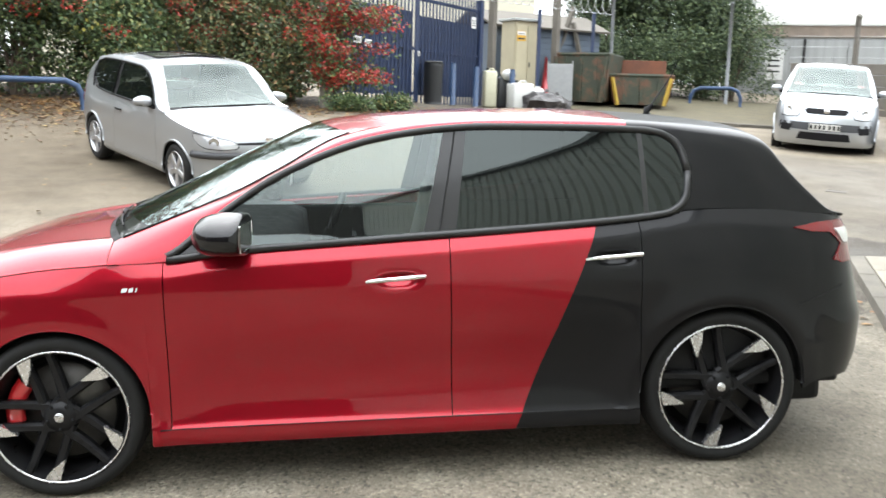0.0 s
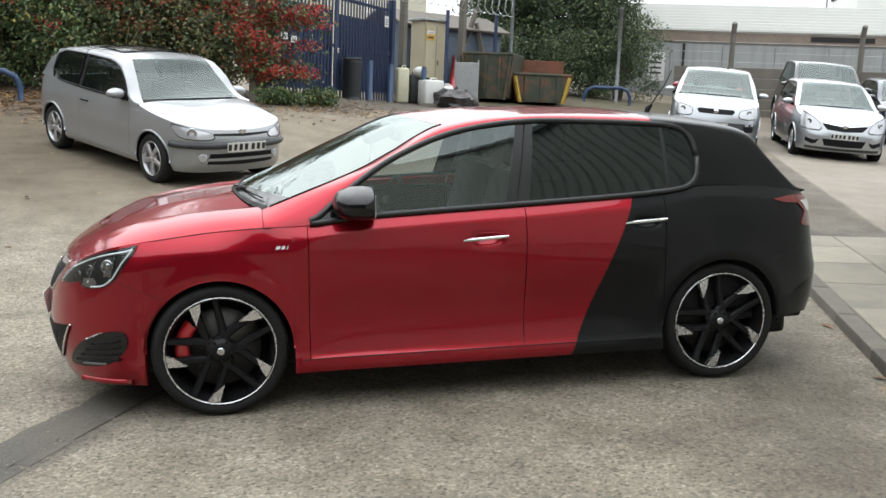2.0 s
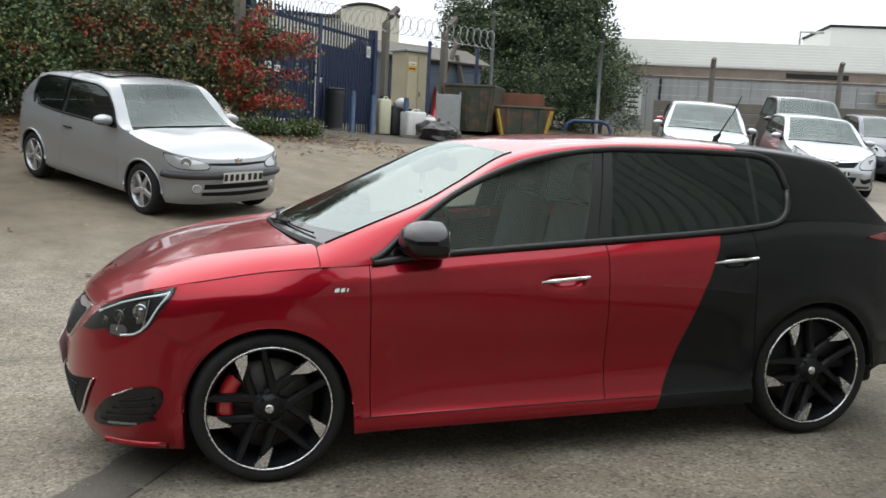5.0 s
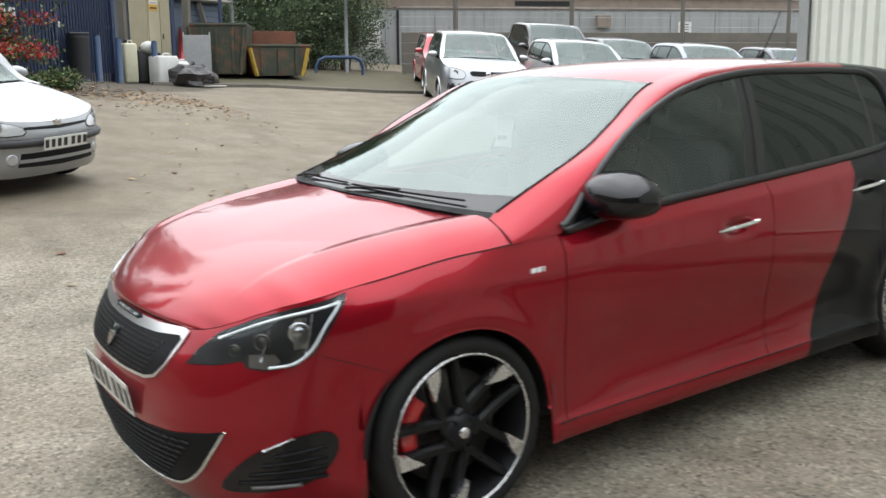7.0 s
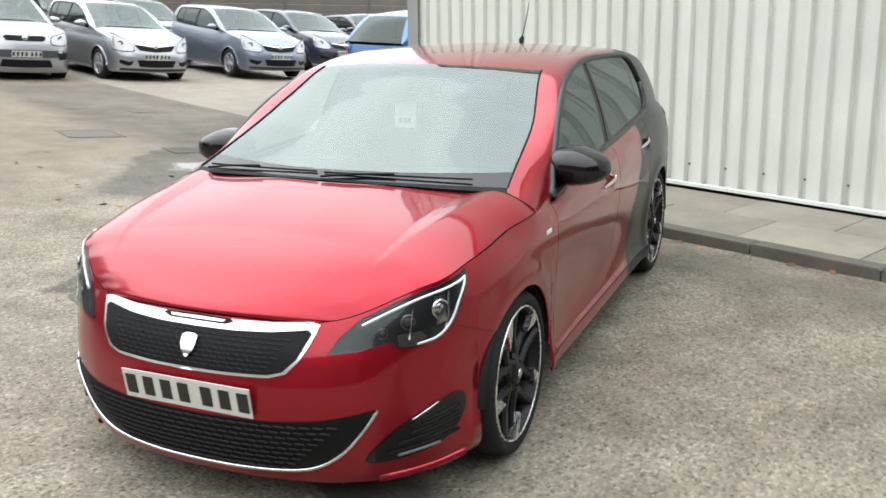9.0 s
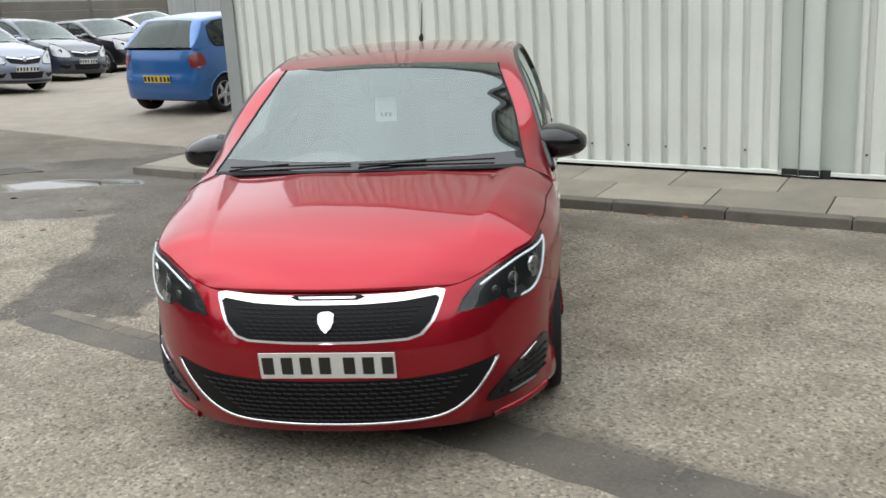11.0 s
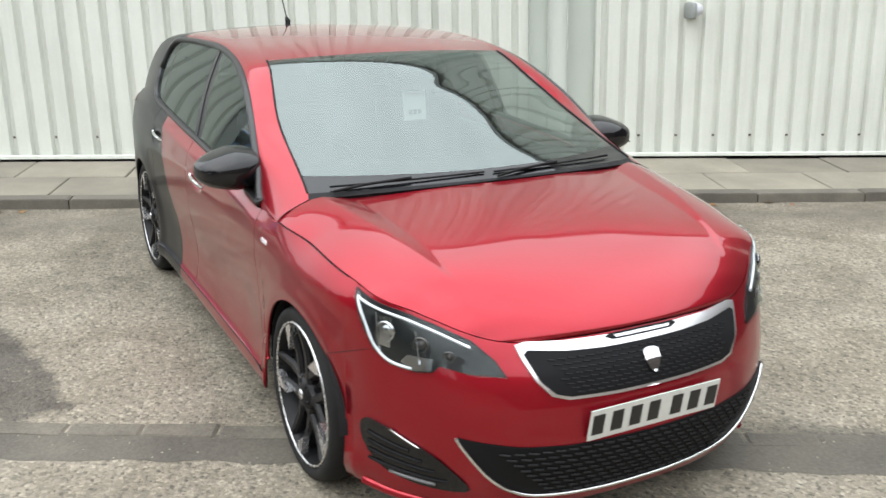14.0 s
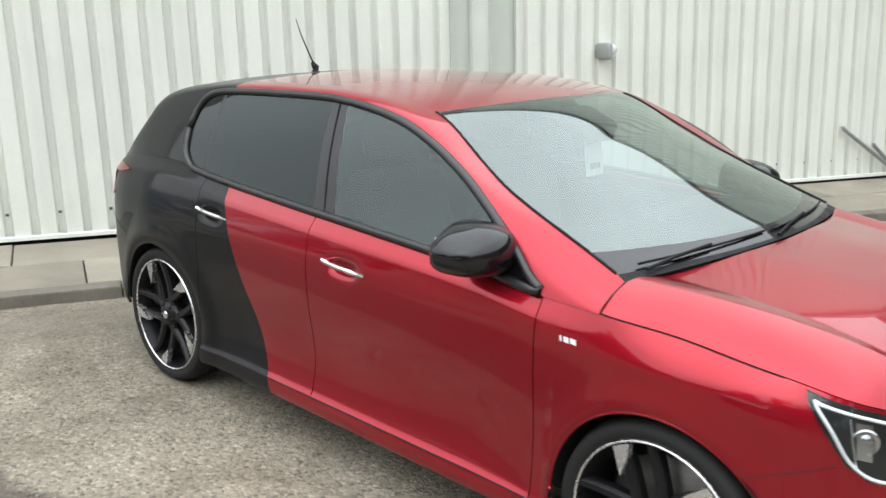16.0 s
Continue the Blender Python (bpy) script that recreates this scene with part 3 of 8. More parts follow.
def smooth_ring(pts, k=5, closed=True):
    """Catmull-Rom points through corners."""
    out = []
    n = len(pts)
    for i in range(n if closed else n - 1):
        p = [pts[(i + j) % n] if closed else pts[min(n - 1, max(0, i + j))] for j in (-1, 0, 1, 2)]
        for q in range(k):
            t = q / k
            out.append(tuple(0.5 * (2 * b + (c - a) * t + (2 * a - 5 * b + 4 * c - d) * t * t + (3 * b - a - 3 * c + d) * t**3) for a, b, c, d in zip(*p)))
    if not closed:
        out.append(tuple(pts[-1]))
    return out


def arch_low(shell, base, wheels, r):
    def low(s):
        x = shell.x_of(s)
        z = base(s)
        for wx, wz in wheels:
            if abs(x - wx) < r:
                z = max(z, wz + math.sqrt(r * r - (x - wx) ** 2))
        return z
    return low


def upper(car, shell, k, mats, glass_parts=True):
    """Cabin above the belt. k: stations and curves; makes roof, pillars, glass."""
    wb, wt, zc, bow, qy, qz, yb = k["wb"], k["wt"], k["zc"], k["bow"], k["qy"], k["qz"], k["yb"]
    lean, base = k["lean"], k["base"]
    cuts = k["cuts"]
    st = []
    for a, b, n in cuts:
        st += [a + (b - a) * i / n for i in range(n)]
    st.append(cuts[-1][1])
    NB = 3      # belt to window
    NS = NB + 6     # window top
    NE = NS + 3     # gutter
    NP = NE + 5     # inner edge of the roof
    NT = NP + 8     # the middle
    shear = k.get("shear", lambda x: 0.0)
    belt = k["belt"]

    def gutter(x):
        return max(wt(x) + k.get("gutter", 0.012) * step(st[0], st[0] + 0.2, x) + 0.0005, k["ze"](x))

    def flank(x, z):
        bulge = 0.018 * math.sin(math.pi * min(1, max(0, (z - base) / 0.42)))
        return yb(x) - lean * (z - base) + bulge

    def point(x, j):
        if j <= NE:
            if j <= NB:
                z = belt(x) + (wb(x) - belt(x)) * j / NB
            elif j <= NS:
                z = wb(x) + (wt(x) - wb(x)) * (j - NB) / (NS - NB)
            else:
                z = wt(x) + (gutter(x) - wt(x)) * (j - NS) / (NE - NS)
            return Vector((x + shear(x) * (z - 1.2), flank(x, z), z))
        e = Vector((x + shear(x) * (gutter(x) - 1.2), flank(x, gutter(x)), gutter(x)))
        q = Vector((x, qy(x), qz(x)))
        if j <= NP:
            t = (j - NE) / (NP - NE)
            up = (q.z - e.z) * (0.40 + 0.45 * min(1, max(0, (x - st[0]) / 0.3)))
            mid = Vector((x, e.y - min(lean * up, 0.9 * (e.y - q.y)), e.z + up))
            return e * (1 - t) ** 2 + mid * 2 * t * (1 - t) + q * t * t
        t = (j - NP) / (NT - NP)
        y = q.y * (1 - t)
        w = 1 - (y / q.y) ** 2
        return Vector((x + bow(x) * w, y, q.z + (zc(x + bow(x)) - q.z) * w))

    def grid(xs, j0, j1, side):
        rows = [[Vector((p.x, side * p.y, p.z)) for p in (point(x, j) for j in range(j0, j1 + 1))] for x in xs]
        v, f = sheet(rows)
        if not f:
            return v, f
        total = Vector()
        mid = Vector()
        for q in f:
            a, b, c = (Vector(v[i]) for i in q[:3])
            total += (b - a).cross(c - a)
            mid += a
        mid /= len(f)
        if total.dot(Vector((0, mid.y, 0)) if j1 <= NE else Vector((mid.x * 0.3, mid.y, mid.z - 0.6))) < 0:
            f = [q[::-1] for q in f]
        return v, f

    def span(a, b):
        return [x for x in st if a - 1e-6 <= x <= b + 1e-6]

    def both(name, xs, j0, j1, mat, depth=0.012, label=""):
        v, f = grid(xs, j0, j1, -1)
        w, g = grid(xs, j0, j1, 1)
        n = len(v)
        # weld along the middle
        keep = {tuple(round(c, 4) for c in p): i for i, p in enumerate(v) if abs(p[1]) < 1e-5}
        new_index, extra = {}, []
        for i, p in enumerate(w):
            key = tuple(round(c, 4) for c in p)
            if abs(p[1]) < 1e-5 and key in keep:
                new_index[i] = keep[key]
            else:
                new_index[i] = n + len(extra)
                extra.append(p)
        v, f = v + extra, f + [tuple(new_index[i] for i in q) for q in g]
        if depth:
            v, f = fold(v, f, depth)
        return obj(name, v, f, mat, car, label)

    for name, a, b, mat in k["tops"]:
        both(name, span(a, b), NP, NT, mats[mat], 0 if mat in ("screen", "privacy", "glass", "smoked", "car_screen") else 0.012)
    x0, x1 = st[0], st[-1]
    for side, lab in ((-1, "left"), (1, "right")):
        v, f = grid(span(x0, x1), NS, NP, side)
        v, f = fold(v, f, 0.015)
        obj("roof_rail", v, f, mats["body"], car)
        for name, a, b, mat in k["sides"]:
            v, f = grid(span(a, b), NB if mat in ("screen", "privacy", "glass", "smoked", "car_screen", "gloss_black", "gloss_trim", "trim") else 0, NS, side)
            if f:
                if mat not in ("screen", "privacy", "glass", "smoked", "car_screen"):
                    v, f = fold(v, f, 0.012)
                obj(name, v, f, mats[mat], car)
        v, f = grid(span(*k["frame"]), 0, NB, side)
        if f:
            obj("window_base", v, f, mats["body"], car)
        # rubber frame round the windows
        a, b = k["frame"]
        xs = span(a, b)
        ring = [point(x, NB) for x in xs] + [point(b, j) for j in range(NB + 1, NS)] + [point(x, NS) for x in reversed(xs)]
        ring = [Vector((p.x, side * (p.y + 0.002), p.z)) for p in ring]
        bm = bmesh.new()
        tube(bm, ring, k.get("frame_r", 0.011), 6, True)
        part("window_seal", bm, mats[k.get("seal", "trim")], car, "", True)
    return point, flank


def wheel(car, x, y, r, rim, style, m, width=0.22, steer=0.0, caliper=False):
    """A wheel whose outer face looks towards the sign of y; parts: tyre, rim, spokes."""
    side = 1 if y > 0 else -1
    hub = thing("wheel", pose(x, y, r, 0, 0, (180 if side < 0 else 0) + steer))
    hub.parent = car
    w = width
    t = r - rim
    prof = [(rim - 0.005, -w + 0.02), (rim + t * 0.35, -w + 0.004), (rim + t * 0.75, -w + 0.012), (r - 0.006, -w + 0.03), (r, -w + 0.05), (r, -0.045), (r - 0.006, -0.026),
            (rim + t * 0.78, -0.008), (rim + t * 0.5, 0.0), (rim + t * 0.2, -0.004), (rim + 0.002, -0.012), (rim - 0.004, -0.02)]
    v, f = lathe(prof, 56)
    tyre = obj("tyre", v, f, M["rubber"], hub)
    groove = bmesh.new()
    for g in range(3):
        yy = -0.05 - (w - 0.1) * (g + 0.5) / 3
        tube(groove, [((r - 0.001) * math.cos(a * 0.1963), yy, (r - 0.001) * math.sin(a * 0.1963)) for a in range(32)], 0.004, 4, True)
    part("tread_groove", groove, M["interior"], tyre)
    lipm = M["alloy"] if style == "sport" else M["hub_silver"]
    v, f = lathe([(rim + 0.003, -0.012), (rim + 0.001, -0.004), (rim - 0.003, -0.003), (rim - 0.006, -0.008)], 56)
    obj("rim_lip", v, f, lipm, hub)
    v, f = lathe([(rim - 0.006, -0.008), (rim - 0.016, -0.03), (rim - 0.03, -0.08), (rim - 0.035, -w + 0.03)], 48)
    obj("rim_barrel", v, f, M["alloy_dark"] if style == "sport" else lipm, hub)
    v, f = lathe([(0.0, -0.105), (rim * 0.72, -0.105), (rim * 0.74, -0.115), (rim * 0.74, -0.13), (0.0, -0.13)], 40)
    obj("brake_disc", v, f, M["disc"], hub)
    v, f = lathe([(0.0, -0.16), (rim - 0.03, -0.16), (rim - 0.03, -0.17), (0.0, -0.17)], 32)
    obj("backing_plate", v, f, M["interior"], hub)
    if caliper:
        ring = [radians(136 + i * 9) for i in range(7)]
        sgn = 1 if side > 0 else -1
        grid = []
        for a in ring:
            ca, sa = math.cos(a) * sgn, math.sin(a)
            grid.append([(rr * ca, yy, rr * sa) for rr, yy in ((rim * 0.56, -0.085), (rim * 0.56, -0.062), (rim * 0.63, -0.052), (rim * 0.74, -0.052), (rim * 0.81, -0.062), (rim * 0.81, -0.095))])
        v, f = sheet(grid)
        obj("brake_caliper", v, f, M["caliper"], hub, "red painted brake caliper")
    if style == "sport":
        for i in range(5):
            base = 64 + 72 * i
            for a0, a1 in ((-56, -1), (54, 21)):
                bm = bmesh.new()
                a_in, a_out = radians(base + a0), radians(base + a1)
                r0, r1 = 0.052, rim - 0.010
                p0 = Vector((math.cos(a_in) * r0, 0, math.sin(a_in) * r0))
                p1 = Vector((math.cos(a_out) * r1, 0, math.sin(a_out) * r1))
                d = (p1 - p0).normalized()
                n = Vector((-d.z, 0, d.x))
                rings = []
                for q in range(5):
                    t = q / 4
                    c = p0 + (p1 - p0) * t
                    w = 0.021 - 0.006 * t
                    y = -0.020 + 0.012 * t - 0.012 * math.sin(math.pi * t)
                    rings.append([bm.verts.new(c + n * k * w + Vector((0, y + dy, 0))) for k, dy in ((1, -0.012), (0.55, 0), (-0.55, 0), (-1, -0.012), (-1, -0.04), (1, -0.04))])
                for A, B in zip(rings, rings[1:]):
                    for q in range(6):
                        bm.faces.new((A[q], A[(q + 1) % 6], B[(q + 1) % 6], B[q]))
                bm.faces.new(rings[0][::-1])
                bm.faces.new(rings[-1])
                bmesh.ops.recalc_face_normals(bm, faces=bm.faces[:])
                part("spoke", bm, M["alloy_dark"], hub)
            # bright wedge at the rim
            bm = bmesh.new()
            pts = [(r0 * rim, radians(base + q)) for r0, q in ((0.965, -7), (0.965, 0), (0.965, 6), (0.82, 2), (0.64, -14))]
            top = [bm.verts.new((rr * math.cos(q), -0.0045, rr * math.sin(q))) for rr, q in pts]
            low = [bm.verts.new((rr * math.cos(q), -0.03, rr * math.sin(q))) for rr, q in pts]
            bm.faces.new(top)
            for q in range(5):
                bm.faces.new((top[q], low[q], low[(q + 1) % 5], top[(q + 1) % 5]))
            bmesh.ops.recalc_face_normals(bm, faces=bm.faces[:])
            part("bright_wedge", bm, M["alloy"], hub, "diamond cut silver wedge")
    else:
        for i in range(5):
            bm = bmesh.new()
            box(bm, 0.03, -0.04, -0.028, rim - 0.008, -0.012, 0.028, 0.008, Matrix.Rotation(radians(90 + 72 * i), 4, "Y"))
            part("spoke", bm, lipm, hub, "", True)
    v, f = lathe([(0.0, -0.006), (0.024, -0.007), (0.034, -0.012), (0.062, -0.022), (0.066, -0.05)], 28)
    obj("hub", v, f, M["alloy_dark"] if style == "sport" else lipm, hub)
    for i in range(5):
        a = radians(54 + 72 * i)
        v, f = lathe([(0.0, 0.0), (0.007, 0.0), (0.008, -0.006), (0.008, -0.02)], 8)
        obj("wheel_bolt", v, f, M["trim"], hub, m=pose(0.049 * math.cos(a), -0.012, 0.049 * math.sin(a)))
    v, f = lathe([(0.0, 0.003), (0.014, 0.002), (0.019, -0.001), (0.02, -0.006)], 14)
    obj("hub_badge", v, f, M["alloy"], hub, m=pose(0, -0.004, 0))
    return hub


def plate_bars(parent, mat, w, h, m, label):
    """A number plate with plain dark bars in place of its characters."""
    plate = part("number_plate", boxed(-w / 2, -0.004, -h / 2, w / 2, 0.0, h / 2, 0.002), mat, parent, label, m=m)
    n = 7
    for i in range(n):
        x = -w * 0.42 + w * 0.84 * i / (n - 1) + (-0.008 if i < 4 else 0.012) * w / 0.52
        part("bar", boxed(x - w * 0.043, -0.0055, -h * 0.33, x + w * 0.043, -0.0035, h * 0.33, 0.001), M["ink"], plate)
    return plate

# ---- the red and black hatchback ----
def bonnet(car, shell, s_front, s_back, centre, mat, rows=26, cols=24, power=3.0, gap=0.0028, swell=2.0, ridge=None, inset=0.0):
    """A lid between the two upper edges of the skin; centre: (x, z) along the middle, by share."""
    cx, cz = curve([(t, x) for t, x, z in centre]), curve([(t, z) for t, x, z in centre])
    pts = []
    for i in range(rows + 1):
        t = i / rows
        s = s_front + (s_back - s_front) * t
        e = shell.at(s, shell.top(s) + 0.002, -gap, 1)
        row = []
        for j in range(cols + 1):
            u = -1 + 2 * j / cols
            u = math.copysign(abs(u) ** 0.8, u)
            w = 1 - abs(u) ** (power + swell * t)
            if i == 0:
                q = shell.at(abs(u) * s, shell.top(abs(u) * s) + 0.002, -gap, 1)
                row.append(Vector((q.x, math.copysign(q.y, u) if u else 0.0, q.z)))
            else:
                wx = (1 - u * u) * (1 - t**3) + max(0.0, 1 - (e.y * u / (e.y - inset)) ** 2) * t**3
                z = e.z + (cz(t) - e.z) * w
                if ridge:
                    y0, y1, h, slope = ridge
                    y = (y0 + (y1 - y0) * t) - abs(e.y * u)
                    wide = .012 + h * step(.22, .95, t)
                    sunk = slope * wide * step(.16, .40, t)
                    if y > 0:
                        z -= sunk * (y / wide if y < wide else step(.42, 0, y - wide))
                row.append(Vector((e.x + (cx(t) - e.x) * wx, e.y * u, z)))
        pts.append(row)
    v, f = sheet(pts)
    a, b, c = (Vector(v[k]) for k in f[len(f) // 2][:3])
    if (b - a).cross(c - a).z < 0:
        f = [q[::-1] for q in f]
    v, f = fold(v, f, 0.015)
    return obj("bonnet", v, f, mat, car)


def mirror(car, side, x, y, z, mats, w=0.225, h=0.15, d=0.12):
    """Door mirror: boxy rounded cap, glass to the rear, a seam and a stout arm."""
    bm = bmesh.new()
    bmesh.ops.create_uvsphere(bm, u_segments=32, v_segments=20, radius=1)
    for q in bm.verts:
        c = q.co
        px, py, pz = (math.copysign(abs(k) ** p, k) for k, p in ((c.x, .8), (c.y, .66), (c.z, .72)))
        outer = max(0.0, py * side)
        q.co = Vector((px * d * (.62 if px > 0 else .9) * (1 - .18 * outer), py * w / 2, pz * h / 2 * (1 - (.40 if pz > 0 else .22) * outer) * (1.0 if pz > 0 else .86)))
        q.co.x = min(q.co.x, d * .32)
    cap = part("mirror_cap", bm, mats["cap"], car, "", True, pose(x, side * y, z, 0, 0, side * 8))
    part("mirror_glass", boxed(d * .325, -w * .33, -h * .28, d * .335, w * .33, h * .28, .003), M["chrome"], cap)
    bm = bmesh.new()
    box(bm, -.088, -w * .44, -.005, d * .3, w * .42, .001, .002, pose(0, 0, -.026))
    part("mirror_seam", bm, M["trim"], cap)
    bm = bmesh.new()
    tube(bm, [(x - .02, side * (y - w * .36), z - h * .30), (x - .04, side * (y - w * .50), z - h * .36), (x - .055, side * (y - w * .64), z - h * .42), (x - .065, side * (y - w * .78), z - h * .50)], .034, 10, False, [.7, .95, 1.1, 1.2])
    part("mirror_arm", bm, M["trim"], car, "", True)


HERO = [(-2.172, 0, .706, .150), (-2.168, .15, .706, .150), (-2.15, .30, .706, .150), (-2.112, .45, .708, .148), (-2.06, .56, .722, .146), (-2.00, .645, .748, .146), (-1.92, .725, .782, .150),
        (-1.82, .795, .814, .155), (-1.70, .842, .838, .162), (-1.55, .874, .860, .175), (-1.36, .892, .884, .19), (-1.10, .900, .906, .20), (-.88, .902, .915, .20), (-.65, .902, .942, .20),
        (-.31, .902, .960, .20), (.21, .902, .982, .20), (.60, .902, 1.002, .20), (.86, .902, 1.017, .20), (1.12, .902, 1.048, .20), (1.30, .900, 1.055, .21), (1.50, .890, 1.043, .22), (1.70, .868, 1.022, .32),
        (1.84, .828, 1.005, .33), (1.95, .745, .992, .32), (2.03, .60, .985, .29), (2.07, .35, .98, .27), (2.08, 0, .98, .26)]
hero = thing("hatchback_car", STAND.copy(), "glossy red hatchback with black rear end parked on the concrete yard", "car")
hs = Shell(HERO,
           nose=[(.14, .075), (.18, .055), (.24, .036), (.32, .013), (.42, 0), (.50, .006), (.56, .022), (.62, .046), (.66, .072), (.70, .10), (.74, .135), (.80, .2)],
           flank=[(.14, .05), (.19, .012), (.225, .002), (.262, .004), (.282, .015), (.36, .021), (.50, .017), (.62, .008), (.72, .003), (.79, .004), (.83, .011), (.87, .022), (.923, .041), (1.0, .072), (1.06, .097)],
           tail=[(.2, .16), (.3, .06), (.42, .01), (.55, 0), (.66, .03), (.75, .055), (.86, .098), (.93, .110), (.985, .125), (1.06, .16)])
hs.corner = (curve([(.14, .05), (.19, .022), (.25, .012), (.36, .010), (.5, .010), (.62, .008), (.72, .003), (.79, .004), (.83, .011), (.87, .022), (.923, .041), (1.0, .072)]), -1.74, -1.67)
hs.scoop = (.020, .43, .15, -.95, .955, .35)
hs.crease = (curve([(.14, .05), (.19, .012), (.225, .002), (.262, .004), (.282, .015), (.36, .021), (.50, .018), (.62, .010), (.72, .005), (.79, .004), (.83, .007), (.87, .013), (.923, .024), (1.0, .050), (1.06, .072)]), .062, .42, -1.15, -.80)
hs.wing = (.034, .13, -1.86, -1.62, -1.36, -1.10)
hs.dimples = ((-.005, .818, .032, .072, .023), (.857, .876, .032, .072, .023))
hs.flares = ((-2.617 / 2, .322, .37, .010, .05), (2.617 / 2, .322, .38, .014, .06))
W2 = 2.617 / 2
AR = .349
heel = arch_low(hs, hs.bottom, ((-W2, .322), (W2, .322)), AR)
sx = hs.s_of_x
HM = dict(M)
HM["cap"] = M["gloss_black"]


def spread(x0, x1, *arches):
    """Belt lengths from x0 to x1, closer together at the ends of the wheel arches."""
    marks = [x0]
    for wx in arches:
        marks += [wx + AR * math.cos(math.pi * (1 - i / 40)) for i in range(41)]
    marks = [x0] + [m for m in marks if x0 + .003 < m < x1 - .003] + [x1]
    out = []
    for p, q in zip(marks, marks[1:]):
        k = max(1, int((q - p) / 0.035))
        out += [p + (q - p) * i / k for i in range(k)]
    return [sx(x) for x in out + [x1]]


flank_cols = spread(-1.70, -.889, -W2)
nose_cols = [flank_cols[0] * (i / 34) for i in range(34)]
front_cols = nose_cols + flank_cols
hs.panel("front_bodywork", 0, 0, heel, hs.top, M["body"], hero, -1, 0, 36, cols=[-q for q in reversed(front_cols[1:])] + front_cols)
for side in (-1, 1):
    hs.panel("front_door", sx(-.885), sx(.199), lambda s: .264, hs.top, M["body"], hero, side, 72, 56, lip=0.02)
    hs.panel("rear_door", sx(.203), sx(.958), lambda s: .264, hs.top, M["body"], hero, side, 54, 56, lip=0.02)
    hs.panel("side_sill", sx(-.955), sx(.958), lambda s: .196, lambda s: .261, M["body"], hero, side, 40, 5)
    for wx in (-W2, W2):
        hs.strip("arch_edge", [(sx(wx + AR * math.cos(math.pi * (1 - i / 40))), .322 + AR * math.sin(math.pi * i / 40)) for i in range(41)], .006, M["body"], hero, side, -.004)
send = hs.end
rear_side = spread(.961, 1.70, W2)
rear_mid = [rear_side[-1] + (send - rear_side[-1]) * i / 30 for i in range(1, 31)]
rear_cols = rear_side + rear_mid
hs.panel("rear_bodywork", 0, 0, heel, hs.top, M["body"], hero, -1, 0, 36, cols=rear_cols + [2 * send - q for q in reversed(rear_cols[:-1])])
for side in (-1, 1):
    hs.strip("bumper_seam", [(sx(1.62 + .03 * i), .655 + .01 * i) for i in range(8)], .002, M["interior"], hero, side, .0005)
hs.patch("rear_diffuser", [(send - .46, .27), (send, .262), (send + .46, .27), (send + .42, .40), (send, .41), (send - .42, .40)], M["trim"], hero, -1, .005, 14)
s_nose = hs.s_of(-2.07, .46, .72)
bonnet(hero, hs, s_nose, sx(-1.092), [(0, -2.09, .715), (.06, -2.060, .746), (.16, -1.98, .802), (.32, -1.84, .870), (.52, -1.65, .930), (.76, -1.42, .972), (1.0, -1.222, .997)], M["body"], 64, 150, 3.0, .0022, 6.0, (.47, .70, .085, .21), .118)
QY = curve([(-1.092, .748), (-1.06, .738), (-.95, .722), (-.6, .682), (-.172, .588), (.1, .568), (.5, .56), (1.2, .535), (1.609, .515), (1.760, .555), (1.869, .60)])
QZ = curve([(-1.092, .974), (-1.06, .989), (-.95, 1.030), (-.6, 1.163), (-.459, 1.233), (-.172, 1.370), (.1, 1.412), (.4, 1.424), (.8, 1.417), (1.2, 1.388), (1.4, 1.364), (1.50, 1.345), (1.55, 1.322), (1.609, 1.235), (1.718, 1.110), (1.802, 1.030), (1.869, .998)])
CUTS = [(-1.092, -1.06, 1), (-1.06, -.98, 3), (-.98, -.95, 1), (-.95, -.87, 3), (-.87, -.63, 9), (-.63, -.172, 16), (-.172, .155, 9), (.155, .262, 3), (.262, .985, 16), (.985, 1.005, 1), (1.005, 1.12, 6), (1.12, 1.178, 8), (1.178, 1.50, 9), (1.50, 1.592, 6), (1.592, 1.810, 8), (1.810, 1.869, 2)]
